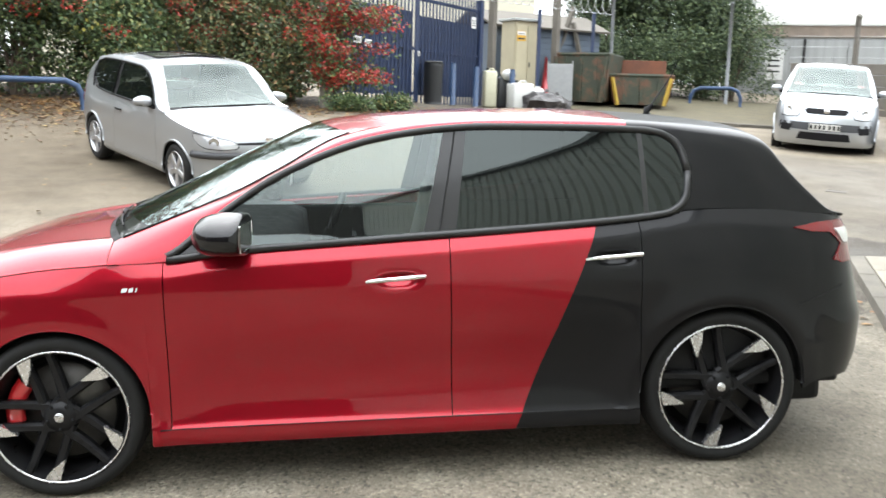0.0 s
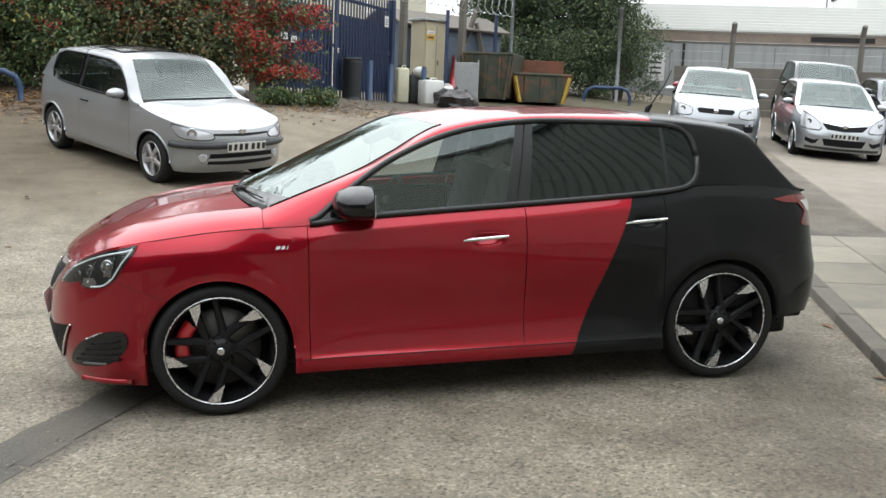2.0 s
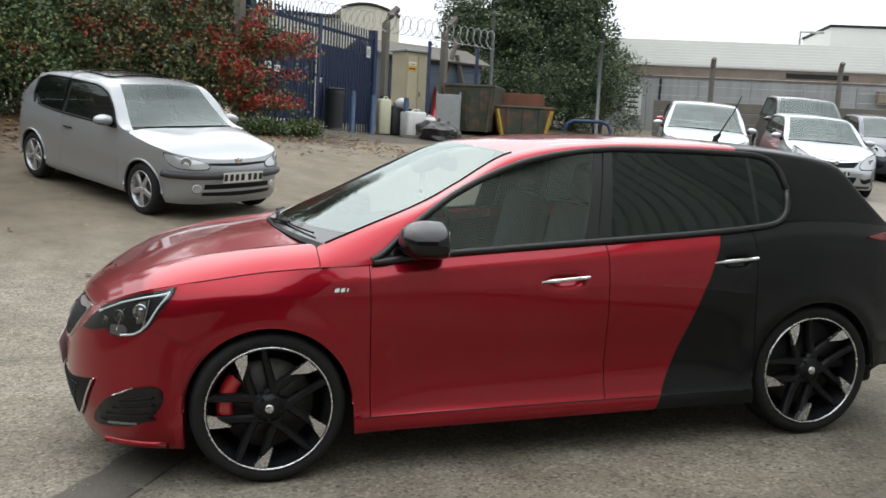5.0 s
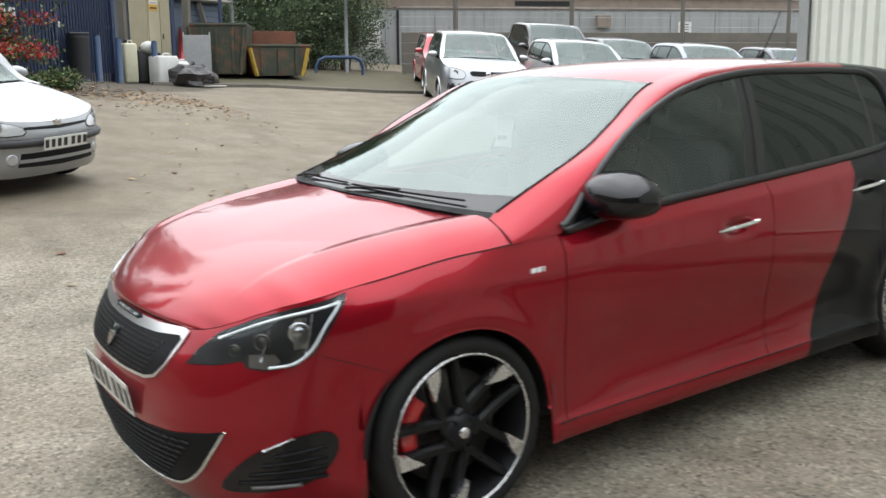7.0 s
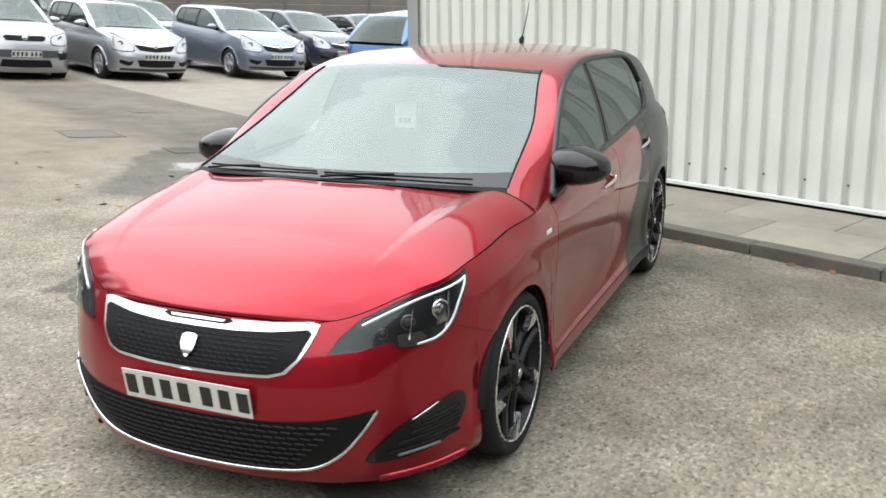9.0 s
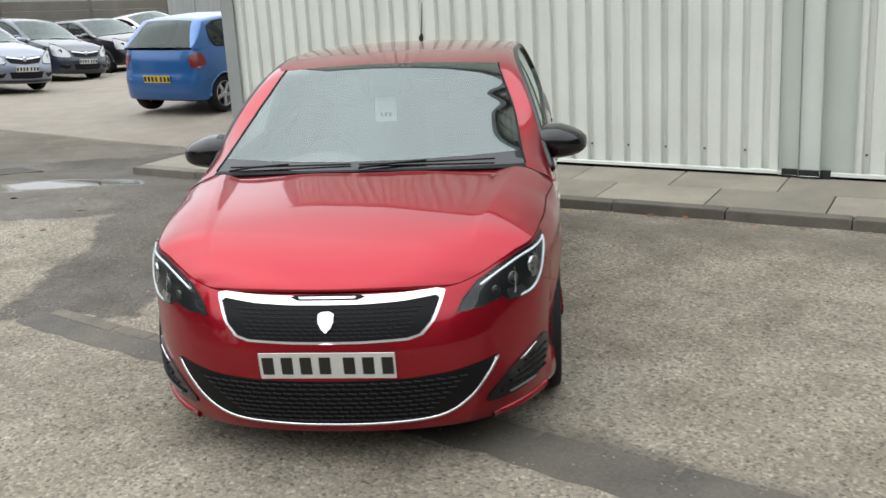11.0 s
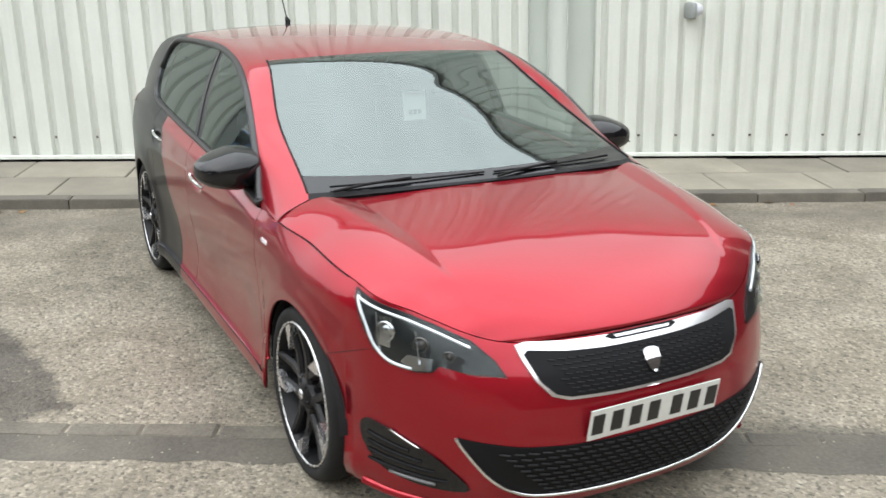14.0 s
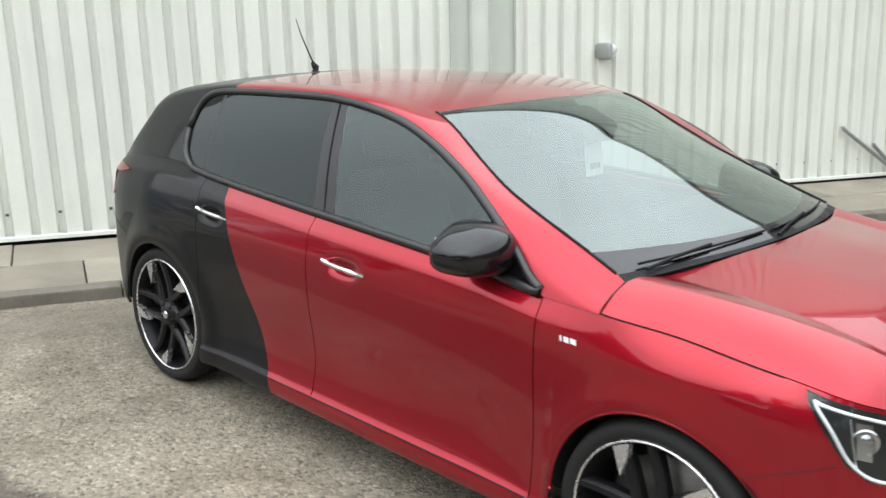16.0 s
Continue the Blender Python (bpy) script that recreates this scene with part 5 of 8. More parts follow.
def parked_car(name, label, k, mat, m, group="parked cars", plate="front", dark_plate=None):
    """A parked car from its main measures, nose towards -x, its middle between the axles."""
    car = thing(name, m, label, "car", group)
    wb, hw, H = k["wheelbase"] / 2, k["width"] / 2, k["height"]
    xf, xr = -(wb + k["front"]), wb + k["rear"]
    zn, zh, b0, b1 = k["nose_z"], k["hood_z"], k["belt"][0], k["belt"][1]
    xa, xw, xq, xe = k["a_base"], k["screen_top"], k["glass_end"], k["roof_end"]
    R, rim = k["tyre"], k["rim"]
    fl = [(0, 0), (.008, .28), (.04, .52), (.11, .72), (.24, .87), (.45, .95), (.75, .99)]
    out = []
    for dx, q in fl:
        x = xf + dx
        out.append((x, hw * q, zn + (zh - zn) * min(1, dx / (xa - xf)) ** .75, .20))
    xs = [xf + .75 + (xr - .5 - xf - .75) * i / 10 for i in range(1, 11)]
    top = curve([(xf + .75, zn + (zh - zn) * (.75 / (xa - xf)) ** .75), (xa - .05, zh), (xa, b0), (xq, b1), (xr - .3, b1), (xr, b1 - .02)])
    for x in xs:
        out.append((x, hw, top(x), .20))
    for dx, q in ((.34, .985), (.20, .95), (.09, .86), (.03, .70), (.008, .40), (0, 0)):
        out.append((xr - dx, hw * q, top(xr - dx), .24))
    sh = Shell(out, nose=k.get("nose", [(.2, .06), (.3, .01), (.45, 0), (.55, .02), (.62, .05), (.72, .09), (.85, .16), (1.0, .3)]),
               flank=[(.18, .05), (.24, .01), (.4, .012), (.55, 0), (.72, .008), (.85, .03), (.95, .06), (1.05, .10)],
               tail=[(.2, .08), (.32, .01), (.5, 0), (.62, .03), (.85, .06), (1.05, .12)])
    S = sh.s_of_x
    ar = R + .035
    heel_ = arch_low(sh, sh.bottom, ((-wb, R), (wb, R)), ar)

    def cols_for(x0, x1, wx):
        marks = [x0] + [wx + ar * math.cos(math.pi * (1 - i / 20)) for i in range(21)] + [x1]
        o = []
        for p, q in zip(marks, marks[1:]):
            n = max(1, int((q - p) / .06))
            o += [p + (q - p) * i / n for i in range(n)]
        return [S(x) for x in o + [x1]]
    fc = cols_for(-wb - ar - .03, xa - .05, -wb)
    nc = [fc[0] * i / 20 for i in range(20)]
    allc = nc + fc
    mats = dict(M)
    mats["body"] = mat
    sh.panel("front_bodywork", 0, 0, heel_, sh.top, mat, car, -1, 0, 14, cols=[-q for q in reversed(allc[1:])] + allc)
    xb = k["pillar"]
    for side in (-1, 1):
        if k["doors"] == 3:
            sh.panel("door", S(xa - .045), S(xb), lambda s: .27, sh.top, mat, car, side, 16, 10)
            sh.panel("rear_quarter", 0, 0, heel_, sh.top, mat, car, side, 0, 12, cols=cols_for(xb + .005, wb + ar + .06, wb))
        else:
            sh.panel("front_door", S(xa - .045), S(xb), lambda s: .27, sh.top, mat, car, side, 14, 10)
            sh.panel("rear_door", S(xb + .005), S(wb - ar - .01), lambda s: .27, sh.top, mat, car, side, 12, 10)
            sh.panel("rear_quarter", 0, 0, heel_, sh.top, mat, car, side, 0, 12, cols=cols_for(wb - ar - .006, wb + ar + .06, wb))
        sh.panel("side_sill", S(-wb + ar), S(wb - ar), lambda s: .19, lambda s: .267, mats.get("sill", mat), car, side, 14, 3)
        sh.strip("arch_edge", [(S(-wb + ar * math.cos(math.pi * (1 - i / 16))), R + ar * math.sin(math.pi * i / 16)) for i in range(17)], .014, mat, car, side, .002)
        sh.strip("arch_edge", [(S(wb + ar * math.cos(math.pi * (1 - i / 16))), R + ar * math.sin(math.pi * i / 16)) for i in range(17)], .014, mat, car, side, .002)
        for wx in (-wb, wb):
            rows = [[(wx + ar * 1.01 * math.cos(math.pi * i / 12), side * y, R + ar * 1.01 * math.sin(math.pi * i / 12)) for y in (hw - .04, hw - .3)] for i in range(13)]
            v, f = sheet(rows)
            obj("wheel_arch_liner", v, f, M["interior"], car)
    s0, se = S(wb + ar + .06), sh.end
    rows = []
    for j in range(11):
        row = []
        for i in range(49):
            s = s0 + 2 * (se - s0) * i / 48
            q = s if s <= se else 2 * se - s
            row.append(sh.at(q, sh.bottom(q) + (sh.top(q) - sh.bottom(q)) * j / 10, 0, -1 if s <= se else 1))
        rows.append(row)
    v, f = fold(*sheet(rows), .012)
    obj("rear_bodywork", v, f, mat, car)
    cx = xf + k.get("lead", .10)
    bonnet(car, sh, sh.s_of(xf + .06, hw * .58, zn), S(xa - .22), [(0, cx, zn + .004), (.1, cx + .10, zn + .05), (.35, cx + (xa - .35 - cx) * .38, zn + (k["cowl_z"] - zn) * .62), (.7, cx + (xa - .35 - cx) * .72, zn + (k["cowl_z"] - zn) * .86), (1, xa - .33, k["cowl_z"])], mat, 14, 18, k.get("crown", 2.6))
    ze_z = H - .085
    lean = k.get("lean", .36)
    yb0 = hw - .072
    qy_top = yb0 - lean * (ze_z - 1.0) - k.get("top_in", .10)
    cuts = [(xa - .22, xa - .10, 2), (xa - .10, xa, 2), (xa, xw, 12), (xw, xb - .04, 6), (xb - .04, xb + .05, 2), (xb + .05, k["rear_pillar"], 8), (k["rear_pillar"], k["rear_pillar"] + .04, 1), (k["rear_pillar"] + .04, xq - .06, 4), (xq - .06, xq, 5), (xq, xe, 4), (xe, xr - .10, 6)]
    glass_r = k.get("rear_glass", "smoked")
    upper(car, sh, dict(
        cuts=cuts, lean=lean, base=1.0, frame=(xa, xq), frame_r=.012, gutter=.02,
        belt=lambda x: sh.top(S(x)) - .002,
        ze=curve([(xa - .22, zh - .05), (xq - .25, ze_z - .2), (xq - .1, ze_z - .01), (xq, ze_z - .025), (xe, ze_z - .06), (xr - .10, b1 + .01)]),
        wb=curve([(xa - .22, zh), (xa - .1, zh + .002), (xa, b0 + .012), (xb, (b0 + b1) / 2), (xq - .08, b1 + .008), (xq - .03, b1 + .05), (xq, b1 + .14), (xe, b1 + .1), (xr - .10, b1 + .005)]),
        wt=curve([(xa - .22, zh + .001), (xa - .1, zh + .004), (xa, b0 + .03), (xa + (xw - xa) * .5, b0 + (ze_z - b0) * .55), (xw, ze_z - .07), (xw + .25, ze_z - .02), (xb + .1, ze_z - .015), (xq - .12, ze_z - .03), (xq - .03, b1 + .26), (xq, b1 + .141), (xe, b1 + .101), (xr - .10, b1 + .006)]),
        zc=curve([(xa - .34, k["cowl_z"] - .01), (xa - .26, k["cowl_z"] + .005), (xa + (xw - xa) * .45, k["cowl_z"] + (H - k["cowl_z"]) * .56), (xw - .10, H - .055), (xw + .15, H - .02), ((xw + xe) / 2, H), (xe - .1, H - .035), (xe + .04, H - .075), (xr - .03, b1 + .03)]),
        bow=curve([(xa - .22, -.11), (xa - .10, -.16), (xw, -.10), (xw + .4, 0), (xe - .1, .02), (xr - .10, .07)]),
        qy=curve([(xa - .22, hw - .11), (xa - .10, hw - .15), (xw, qy_top + .035), (xw + .3, qy_top), (xe, qy_top), (xr - .10, hw - .2)]),
        qz=curve([(xa - .22, k["cowl_z"] - .05), (xa - .10, k["cowl_z"] - .01), (xa + (xw - xa) * .5, k["cowl_z"] + (H - k["cowl_z"]) * .50), (xw, H - .075), (xw + .3, H - .04), ((xw + xe) / 2 + .1, H - .03), (xe - .1, H - .055), (xe, H - .085), (xr - .10, b1 + .02)]),
        yb=curve([(xa, yb0), (wb, yb0), (xr - .3, yb0 - .02), (xr - .10, yb0 - .08)]),
        tops=[("scuttle", xa - .22, xa - .10, "trim"), ("windscreen", xa - .10, xw, "car_screen"), ("roof", xw, xe, "body"), ("rear_window", xe, xr - .10, glass_r)],
        sides=[("cowl_corner", xa - .22, xa, "body"), ("front_side_window", xa, xb - .04, "smoked"), ("centre_pillar", xb - .04, xb + .05, "trim"), ("rear_side_window", xb + .05, k["rear_pillar"], "smoked"),
               ("window_divider", k["rear_pillar"], k["rear_pillar"] + .04, "trim"), ("quarter_window", k["rear_pillar"] + .04, xq, "smoked"), ("rear_pillar", xq, xr - .10, "body")]), mats)
    for wx in (-wb, wb):
        for side in (-1, 1):
            wheel(car, wx, side * (hw - .015), R, rim, "plain", None, .19)
    part("underbody", boxed(xf + .2, -hw + .2, .2, xr - .2, hw - .2, .42, .03), M["interior"], car)
    part("cabin", boxed(xa + .1, -hw + .12, .3, xr - .35, hw - .12, b0 - .06, .03), M["interior"], car)
    for y in (-.35, .35):
        part("front_seat", boxed(xb - .28, y - .22, .4, xb - .12, y + .22, b0 + .12, .05), M["interior"], car, "", True)
        part("headrest", boxed(xb - .23, y - .12, b0 + .14, xb - .14, y + .12, b0 + .3, .04), M["interior"], car, "", True)
    part("dashboard", boxed(xa - .2, -hw + .16, .6, xa + .32, hw - .16, b0 - .01, .05), M["interior"], car, "", True)
    caps = {"cap": mat if k.get("painted_mirrors", True) else M["trim"]}
    for side in (-1, 1):
        mirror(car, side, xa + .16, hw + .055, b0 + .07, caps, .20, .13, .12)
        for hx in ([xb - .16] if k["doors"] == 3 else [xb - .16, wb - ar + .02]):
            bm = bmesh.new()
            tube(bm, [sh.at(S(hx + d), b0 - .12, .012 + .01 * (1 - (d / .08) ** 2), side) for d in (-.09, -.04, 0, .04, .09)], .010, 6)
            part("door_handle", bm, M["trim"] if k.get("dark_handles") else mat, car)
    # nose
    sy_ = lambda f: float(np.interp(f * hw, sh.p[:sh.side_i + 1, 1], sh.s[:sh.side_i + 1]))
    lamp = k["lamp"]
    for side in (-1, 1):
        ring = [(sy_(f) if f < 1 else S(xf + f - 1), z) for f, z in lamp]
        mid = (sum(p[0] for p in ring) / len(ring), sum(p[1] for p in ring) / len(ring))
        sh.patch("lamp_surround", smooth_ring([(mid[0] + (p[0] - mid[0]) * 1.05, mid[1] + (p[1] - mid[1]) * 1.13) for p in ring], 2), M["lamp_black"], car, side, .003, 6)
        hl = sh.patch("headlamp", smooth_ring(ring, 2), M["head_glass"], car, side, .006, 6, "clear headlamp")
        c = (sum(p[0] for p in ring) / len(ring), sum(p[1] for p in ring) / len(ring))
        p0 = sh.at(c[0], c[1], .006, side)
        n = (sh.at(c[0], c[1], .05, side) - p0).normalized()
        v, f = lathe([(0, -.002), (.025, .0), (.045, .006), (.052, .006), (.055, 0)], 14)
        obj("reflector", v, f, M["reflector"], hl, "", True, Matrix.Translation(p0) @ Vector((0, 1, 0)).rotation_difference(n).to_matrix().to_4x4())
        if k.get("fog"):
            f0, z0 = k["fog"]
            p0 = sh.at(sy_(f0), z0, .006, side)
            n = (sh.at(sy_(f0), z0, .05, side) - p0).normalized()
            v, f = lathe([(0, .002), (.04, .004), (.052, .0), (.055, -.01)], 16)
            obj("fog_lamp", v, f, M["head_glass"], car, "", True, Matrix.Translation(p0) @ Vector((0, 1, 0)).rotation_difference(n).to_matrix().to_4x4())

    def ring_of(half):
        a = [(-sy_(f), z) for f, z in half]
        return a + [(sy_(f), z) for f, z in reversed(half) if f > 0]
    for ring in k.get("vents", ()):
        for side in (-1, 1):
            sh.patch("side_vent", [(sy_(q), z) for q, z in ring], M["lamp_black"], car, side, .005, 5)
    for nm, half, mt, o in k["nose_patches"]:
        sh.patch(nm, ring_of(half), mats[mt], car, -1, o, 12)
    if k.get("strip"):
        z, r = k["strip"]
        smax = S(-wb - ar - .01)
        sh.strip("bumper_strip", [(-smax + 2 * smax * i / 40, z) for i in range(41)], r, M["bumper_grey"], car, -1, .004, 8)
    p = sh.at(0, k["badge_z"], .012)
    v, f = lathe([(0, .012), (.03, .010), (.045, .004), (.05, -.004)], 16)
    obj("badge", v, f, M["chrome"], car, "", True, Matrix.Translation(p) @ pose(0, 0, 0, 0, 0, 90))
    p = sh.at(0, k["plate_z"], k.get("plate_out", .014))
    plate_bars(car, M["plate_white"], .52, .111, pose(p.x, 0, k["plate_z"], 4, 0, -90), "white front number plate")
    # tail
    te = sh.end
    for side in (-1, 1):
        ring = [(te - sq, z) for sq, z in k["tail_lamp"]]
        sh.patch("tail_lamp", smooth_ring(ring, 2), M["tail_red"], car, side, .006, 5, "red tail lamp")
    p = sh.at(te, k["rear_plate_z"], .014)
    plate_bars(car, M["plate_yellow"], .52, .111, pose(p.x, 0, k["rear_plate_z"], 4, 0, 90), "yellow rear number plate")
    for y0, y1 in ((.05, -.5), (.55, .0)):
        bm = bmesh.new()
        tube(bm, [(xa - .30 + .10 * abs(y0 + (y1 - y0) * i / 6 + .0) ** 2 / .3, y0 + (y1 - y0) * i / 6, k["cowl_z"] + .012 - .05 * (y0 + (y1 - y0) * i / 6) ** 2) for i in range(7)], .009, 5)
        part("wiper", bm, M["trim"], car)
    if k.get("sunroof"):
        rows = [[(xw + .32 + .62 * i / 8, -.42 + .84 * j / 10, H + .004 - .035 * ((-.42 + .84 * j / 10) / .5) ** 2 - .02 * abs(i / 8 - .55) ** 1.5) for j in range(11)] for i in range(9)]
        v, f = sheet(rows)
        obj("sunroof", *fold(v, f, .01), M["gloss_black"], car, "dark glass sunroof")
    if k.get("aerial"):
        bm = bmesh.new()
        tube(bm, [(k["aerial"], 0, H - .03), (k["aerial"] + .25, 0, H + .16)], .005, 5)
        part("aerial", bm, M["trim"], car)
    return car


SMALL = dict(wheelbase=2.385, width=1.60, height=1.38, front=.68, rear=.61, nose_z=.672, hood_z=.868, cowl_z=.905, belt=(.865, .918), a_base=-.68, screen_top=-.28, pillar=.50, rear_pillar=.54, glass_end=1.27, roof_end=1.20,
             tyre=.285, rim=.195, doors=3, lead=.10, lamp=[(.50, .585), (.48, .635), (.60, .672), (.80, .700), (1.34, .725), (1.30, .65), (.82, .585)], fog=(.62, .37), strip=(.510, .038), badge_z=.665, plate_z=.500, plate_out=.062, rear_plate_z=.65,
             tail_lamp=[(.62, .70), (.62, .92), (.80, .93), (.86, .70)], aerial=.25, dark_handles=True, painted_mirrors=True, sunroof=True, lean=.36, top_in=.15, crown=4.2, nose=[(.2, .06), (.3, .01), (.45, 0), (.56, 0), (.62, .016), (.68, .05), (.76, .12), (.85, .2), (1.0, .3)],
             nose_patches=[("grille", [(0, .64), (.46, .645), (.47, .625), (0, .61)], "lamp_black", .004), ("lower_intake", [(0, .42), (.52, .42), (.56, .30), (0, .285)], "lamp_black", .004), ("intake_bar", [(0, .368), (.54, .368), (.55, .338), (0, .335)], "body", .008)])
MPV = dict(wheelbase=2.64, width=1.82, height=1.585, front=.86, rear=.83, nose_z=.86, hood_z=1.02, cowl_z=1.06, belt=(1.02, 1.08), a_base=-.80, screen_top=.02, pillar=.42, rear_pillar=1.20, glass_end=1.62, roof_end=1.82,
           tyre=.315, rim=.205, doors=5, lead=.14, vents=[[(.60, .55), (.82, .56), (.82, .44), (.64, .43)]], lamp=[(.55, .70), (.52, .80), (.62, .86), (.84, .90), (1.24, .93), (1.20, .80), (.84, .70)], strip=None, badge_z=.80, plate_z=.53, rear_plate_z=.75,
           tail_lamp=[(.70, .75), (.70, 1.02), (.85, 1.02), (.90, .75)], lean=.30,
           nose=[(.2, .05), (.3, .01), (.45, 0), (.58, .02), (.70, .05), (.82, .10), (.95, .18), (1.1, .3)],
           nose_patches=[("grille", [(0, .845), (.36, .85), (.42, .82), (.36, .755), (0, .75)], "lamp_black", .004), ("lower_intake", [(0, .43), (.45, .43), (.50, .30), (0, .29)], "lamp_black", .004), ("bumper_insert", [(0, .60), (.85, .60), (.86, .48), (0, .46)], "bumper_grey", .003)])
HATCH = dict(wheelbase=2.511, width=1.737, height=1.488, front=.80, rear=.69, nose_z=.74, hood_z=.97, cowl_z=1.0, belt=(.96, 1.04), a_base=-.74, screen_top=.05, pillar=.42, rear_pillar=1.10, glass_end=1.48, roof_end=1.60,
             tyre=.305, rim=.20, doors=5, lead=.10, vents=[[(.52, .43), (.62, .40), (.80, .44), (.80, .37), (.66, .32), (.58, .34)]], lamp=[(.56, .60), (.53, .68), (.64, .775), (.80, .845), (1.40, .91), (1.36, .78), (.90, .63)], strip=None, badge_z=.69, plate_z=.50, rear_plate_z=.72,
             tail_lamp=[(.68, .72), (.68, .98), (.84, 1.0), (.90, .74)],
             nose_patches=[("grille", [(0, .70), (.46, .735), (.50, .715), (.38, .615), (0, .59)], "lamp_black", .004), ("grille_bar", [(0, .712), (.47, .748), (.47, .728), (0, .682)], "chrome", .010), ("lower_intake", [(0, .44), (.46, .44), (.40, .31), (0, .30)], "lamp_black", .004), ("bumper_lip", [(0, .27), (.80, .28), (.80, .23), (0, .22)], "bumper_grey", .004)])
CITY = dict(HATCH, wheelbase=2.367, width=1.654, height=1.47, front=.66, rear=.58, a_base=-.70, screen_top=.0, pillar=.5, rear_pillar=.54, glass_end=1.30, roof_end=1.32, lean=.45, top_in=.13, doors=3, tyre=.285, rim=.19, nose_z=.78, hood_z=.96, belt=(.95, 1.0),
            tail_lamp=[(.66, .72), (.60, .90), (.86, .93), (.90, .76)], rear_plate_z=.56, rear_glass="smoked")
OFFROAD = dict(MPV, height=1.78, width=1.82, nose_z=1.0, hood_z=1.12, cowl_z=1.15, belt=(1.12, 1.15), tyre=.37, rim=.22, lean=.2, badge_z=.9, plate_z=.6)

parked_car("small_hatchback", "small silver three-door hatchback parked by the hedge", SMALL, M["silver"], on_ground(-2.10, 7.36, -56 + 180, .02), "")
parked_car("people_carrier", "pale silver people carrier parked nose out", MPV, M["silver_cool"], on_ground(9.2, 13.65, -117.5 + 180, -.05))
parked_car("silver_hatchback", "silver five-door hatchback parked nose out", HATCH, M["silver_cool"], on_ground(11.22, 12.5, -114.5 + 180, -.02))
parked_car("blue_grey_hatchback", "bluish silver hatchback parked nose out", HATCH, M["silver_blue"], on_ground(14.2, 11.56, -115.5 + 180, .02))
parked_car("navy_hatchback", "dark navy hatchback parked in a row", HATCH, M["navy"], on_ground(18.2, 12.2, -115 + 180))
parked_car("black_hatchback", "black hatchback parked in a row", HATCH, M["black_paint"], on_ground(21.0, 11.6, -120 + 180))
parked_car("white_hatchback", "white hatchback parked far back by the wall", HATCH, M["white_paint"], on_ground(25.5, 12.0, -120 + 180))
parked_car("blue_saloon", "dark blue hatchback parked behind others", HATCH, M["navy"], on_ground(15.5, 15.5, -115 + 180))
parked_car("off_roader", "dark green off-road car parked behind others", OFFROAD, M["black_paint"], on_ground(13.5, 16.1, -115 + 180))
parked_car("red_hatchback", "red hatchback parked behind the people carrier", SMALL, M["red_paint"], on_ground(11.1, 17.3, -117.5 + 180))
parked_car("blue_city_car", "bright blue city car parked tail out", CITY, M["blue_paint"], on_ground(10.19, 4.32, 158.8))

# ---- building, pavement, channel ----
M["clad"] = speckled("cream_cladding", (0.615, 0.632, 0.575), 0.45, 0.07, 1.2, 40, 0, 0.06)
M["flash_pale"] = speckled("pale_grey_flashing", (0.555, 0.585, 0.54), 0.45, 0.06, 1.5, 50, 0, 0.05)
# darker copy of the pale flashing, with shade put into its colour
M["flash_shaded"] = speckled("shaded_grey_green_flashing", (0.46, 0.495, 0.445), 0.5, 0.06, 1.5, 50, 0, 0.05)
M["flashing"] = speckled("grey_flashing", (0.2772, 0.2926, 0.2849), 0.45, 0.1, 2, 60, 0.1)
M["kerb"] = speckled("kerb_concrete", (0.1193, 0.1078, 0.08855), 0.9, 0.35, 3.5, 90, 0, 0.4)
M["slab"] = speckled("paving_concrete", (0.2194, 0.1987, 0.1578), 0.88, 0.28, 2.4, 90, 0, 0.35)
aged(M["clad"], 0.2)
aged(M["kerb"], 0, 0.2)
aged(M["slab"], 0, 0.16)
# near-black: shade of gaps and recesses put into the colour; also dark trim
M["dark_gap"] = speckled("dark_recess", (0.0154, 0.0154, 0.0154), 0.9, 0.3, 8, 80)
M["channel"] = speckled("damp_channel", (0.082, 0.073, 0.058), 0.75, 0.65, 2.2, 60, 0, 0.8)
M["edging"] = speckled("worn_edging_concrete", (0.120, 0.107, 0.085), 0.9, 0.55, 4.0, 70, 0, 0.7)
M["conc"] = speckled("grey_concrete", (0.1193, 0.1078, 0.09086), 0.88, 0.3, 1.5, 60, 0, 0.3)
M["galv"] = speckled("galvanised_steel", (0.3234, 0.3311, 0.3311), 0.45, 0.15, 12, 150, 0.6)
M["lamp_white"] = speckled("opal_plastic", (0.539, 0.5544, 0.5852), 0.35, 0.04, 12, 100)
WALL_TOP = 6.4
LEN = 14.5

v, f = [], []
ring = [by_wall(-.28, -.09, -.6), by_wall(LEN, -.09, -.9), by_wall(LEN, -9, -.9), by_wall(-.28, -9, -.6)]
topz = WALL_TOP + .02
v = [tuple(p) for p in ring] + [(p.x, p.y, topz) for p in ring]
f = [(0, 1, 5, 4), (1, 2, 6, 5), (2, 3, 7, 6), (3, 0, 4, 7), (4, 5, 6, 7)]
wall = tagged(obj("wall_building", v, f, M["dark_gap"], None, "", False), "cream ribbed metal cladding on a low industrial building", "wall", kind="structure")


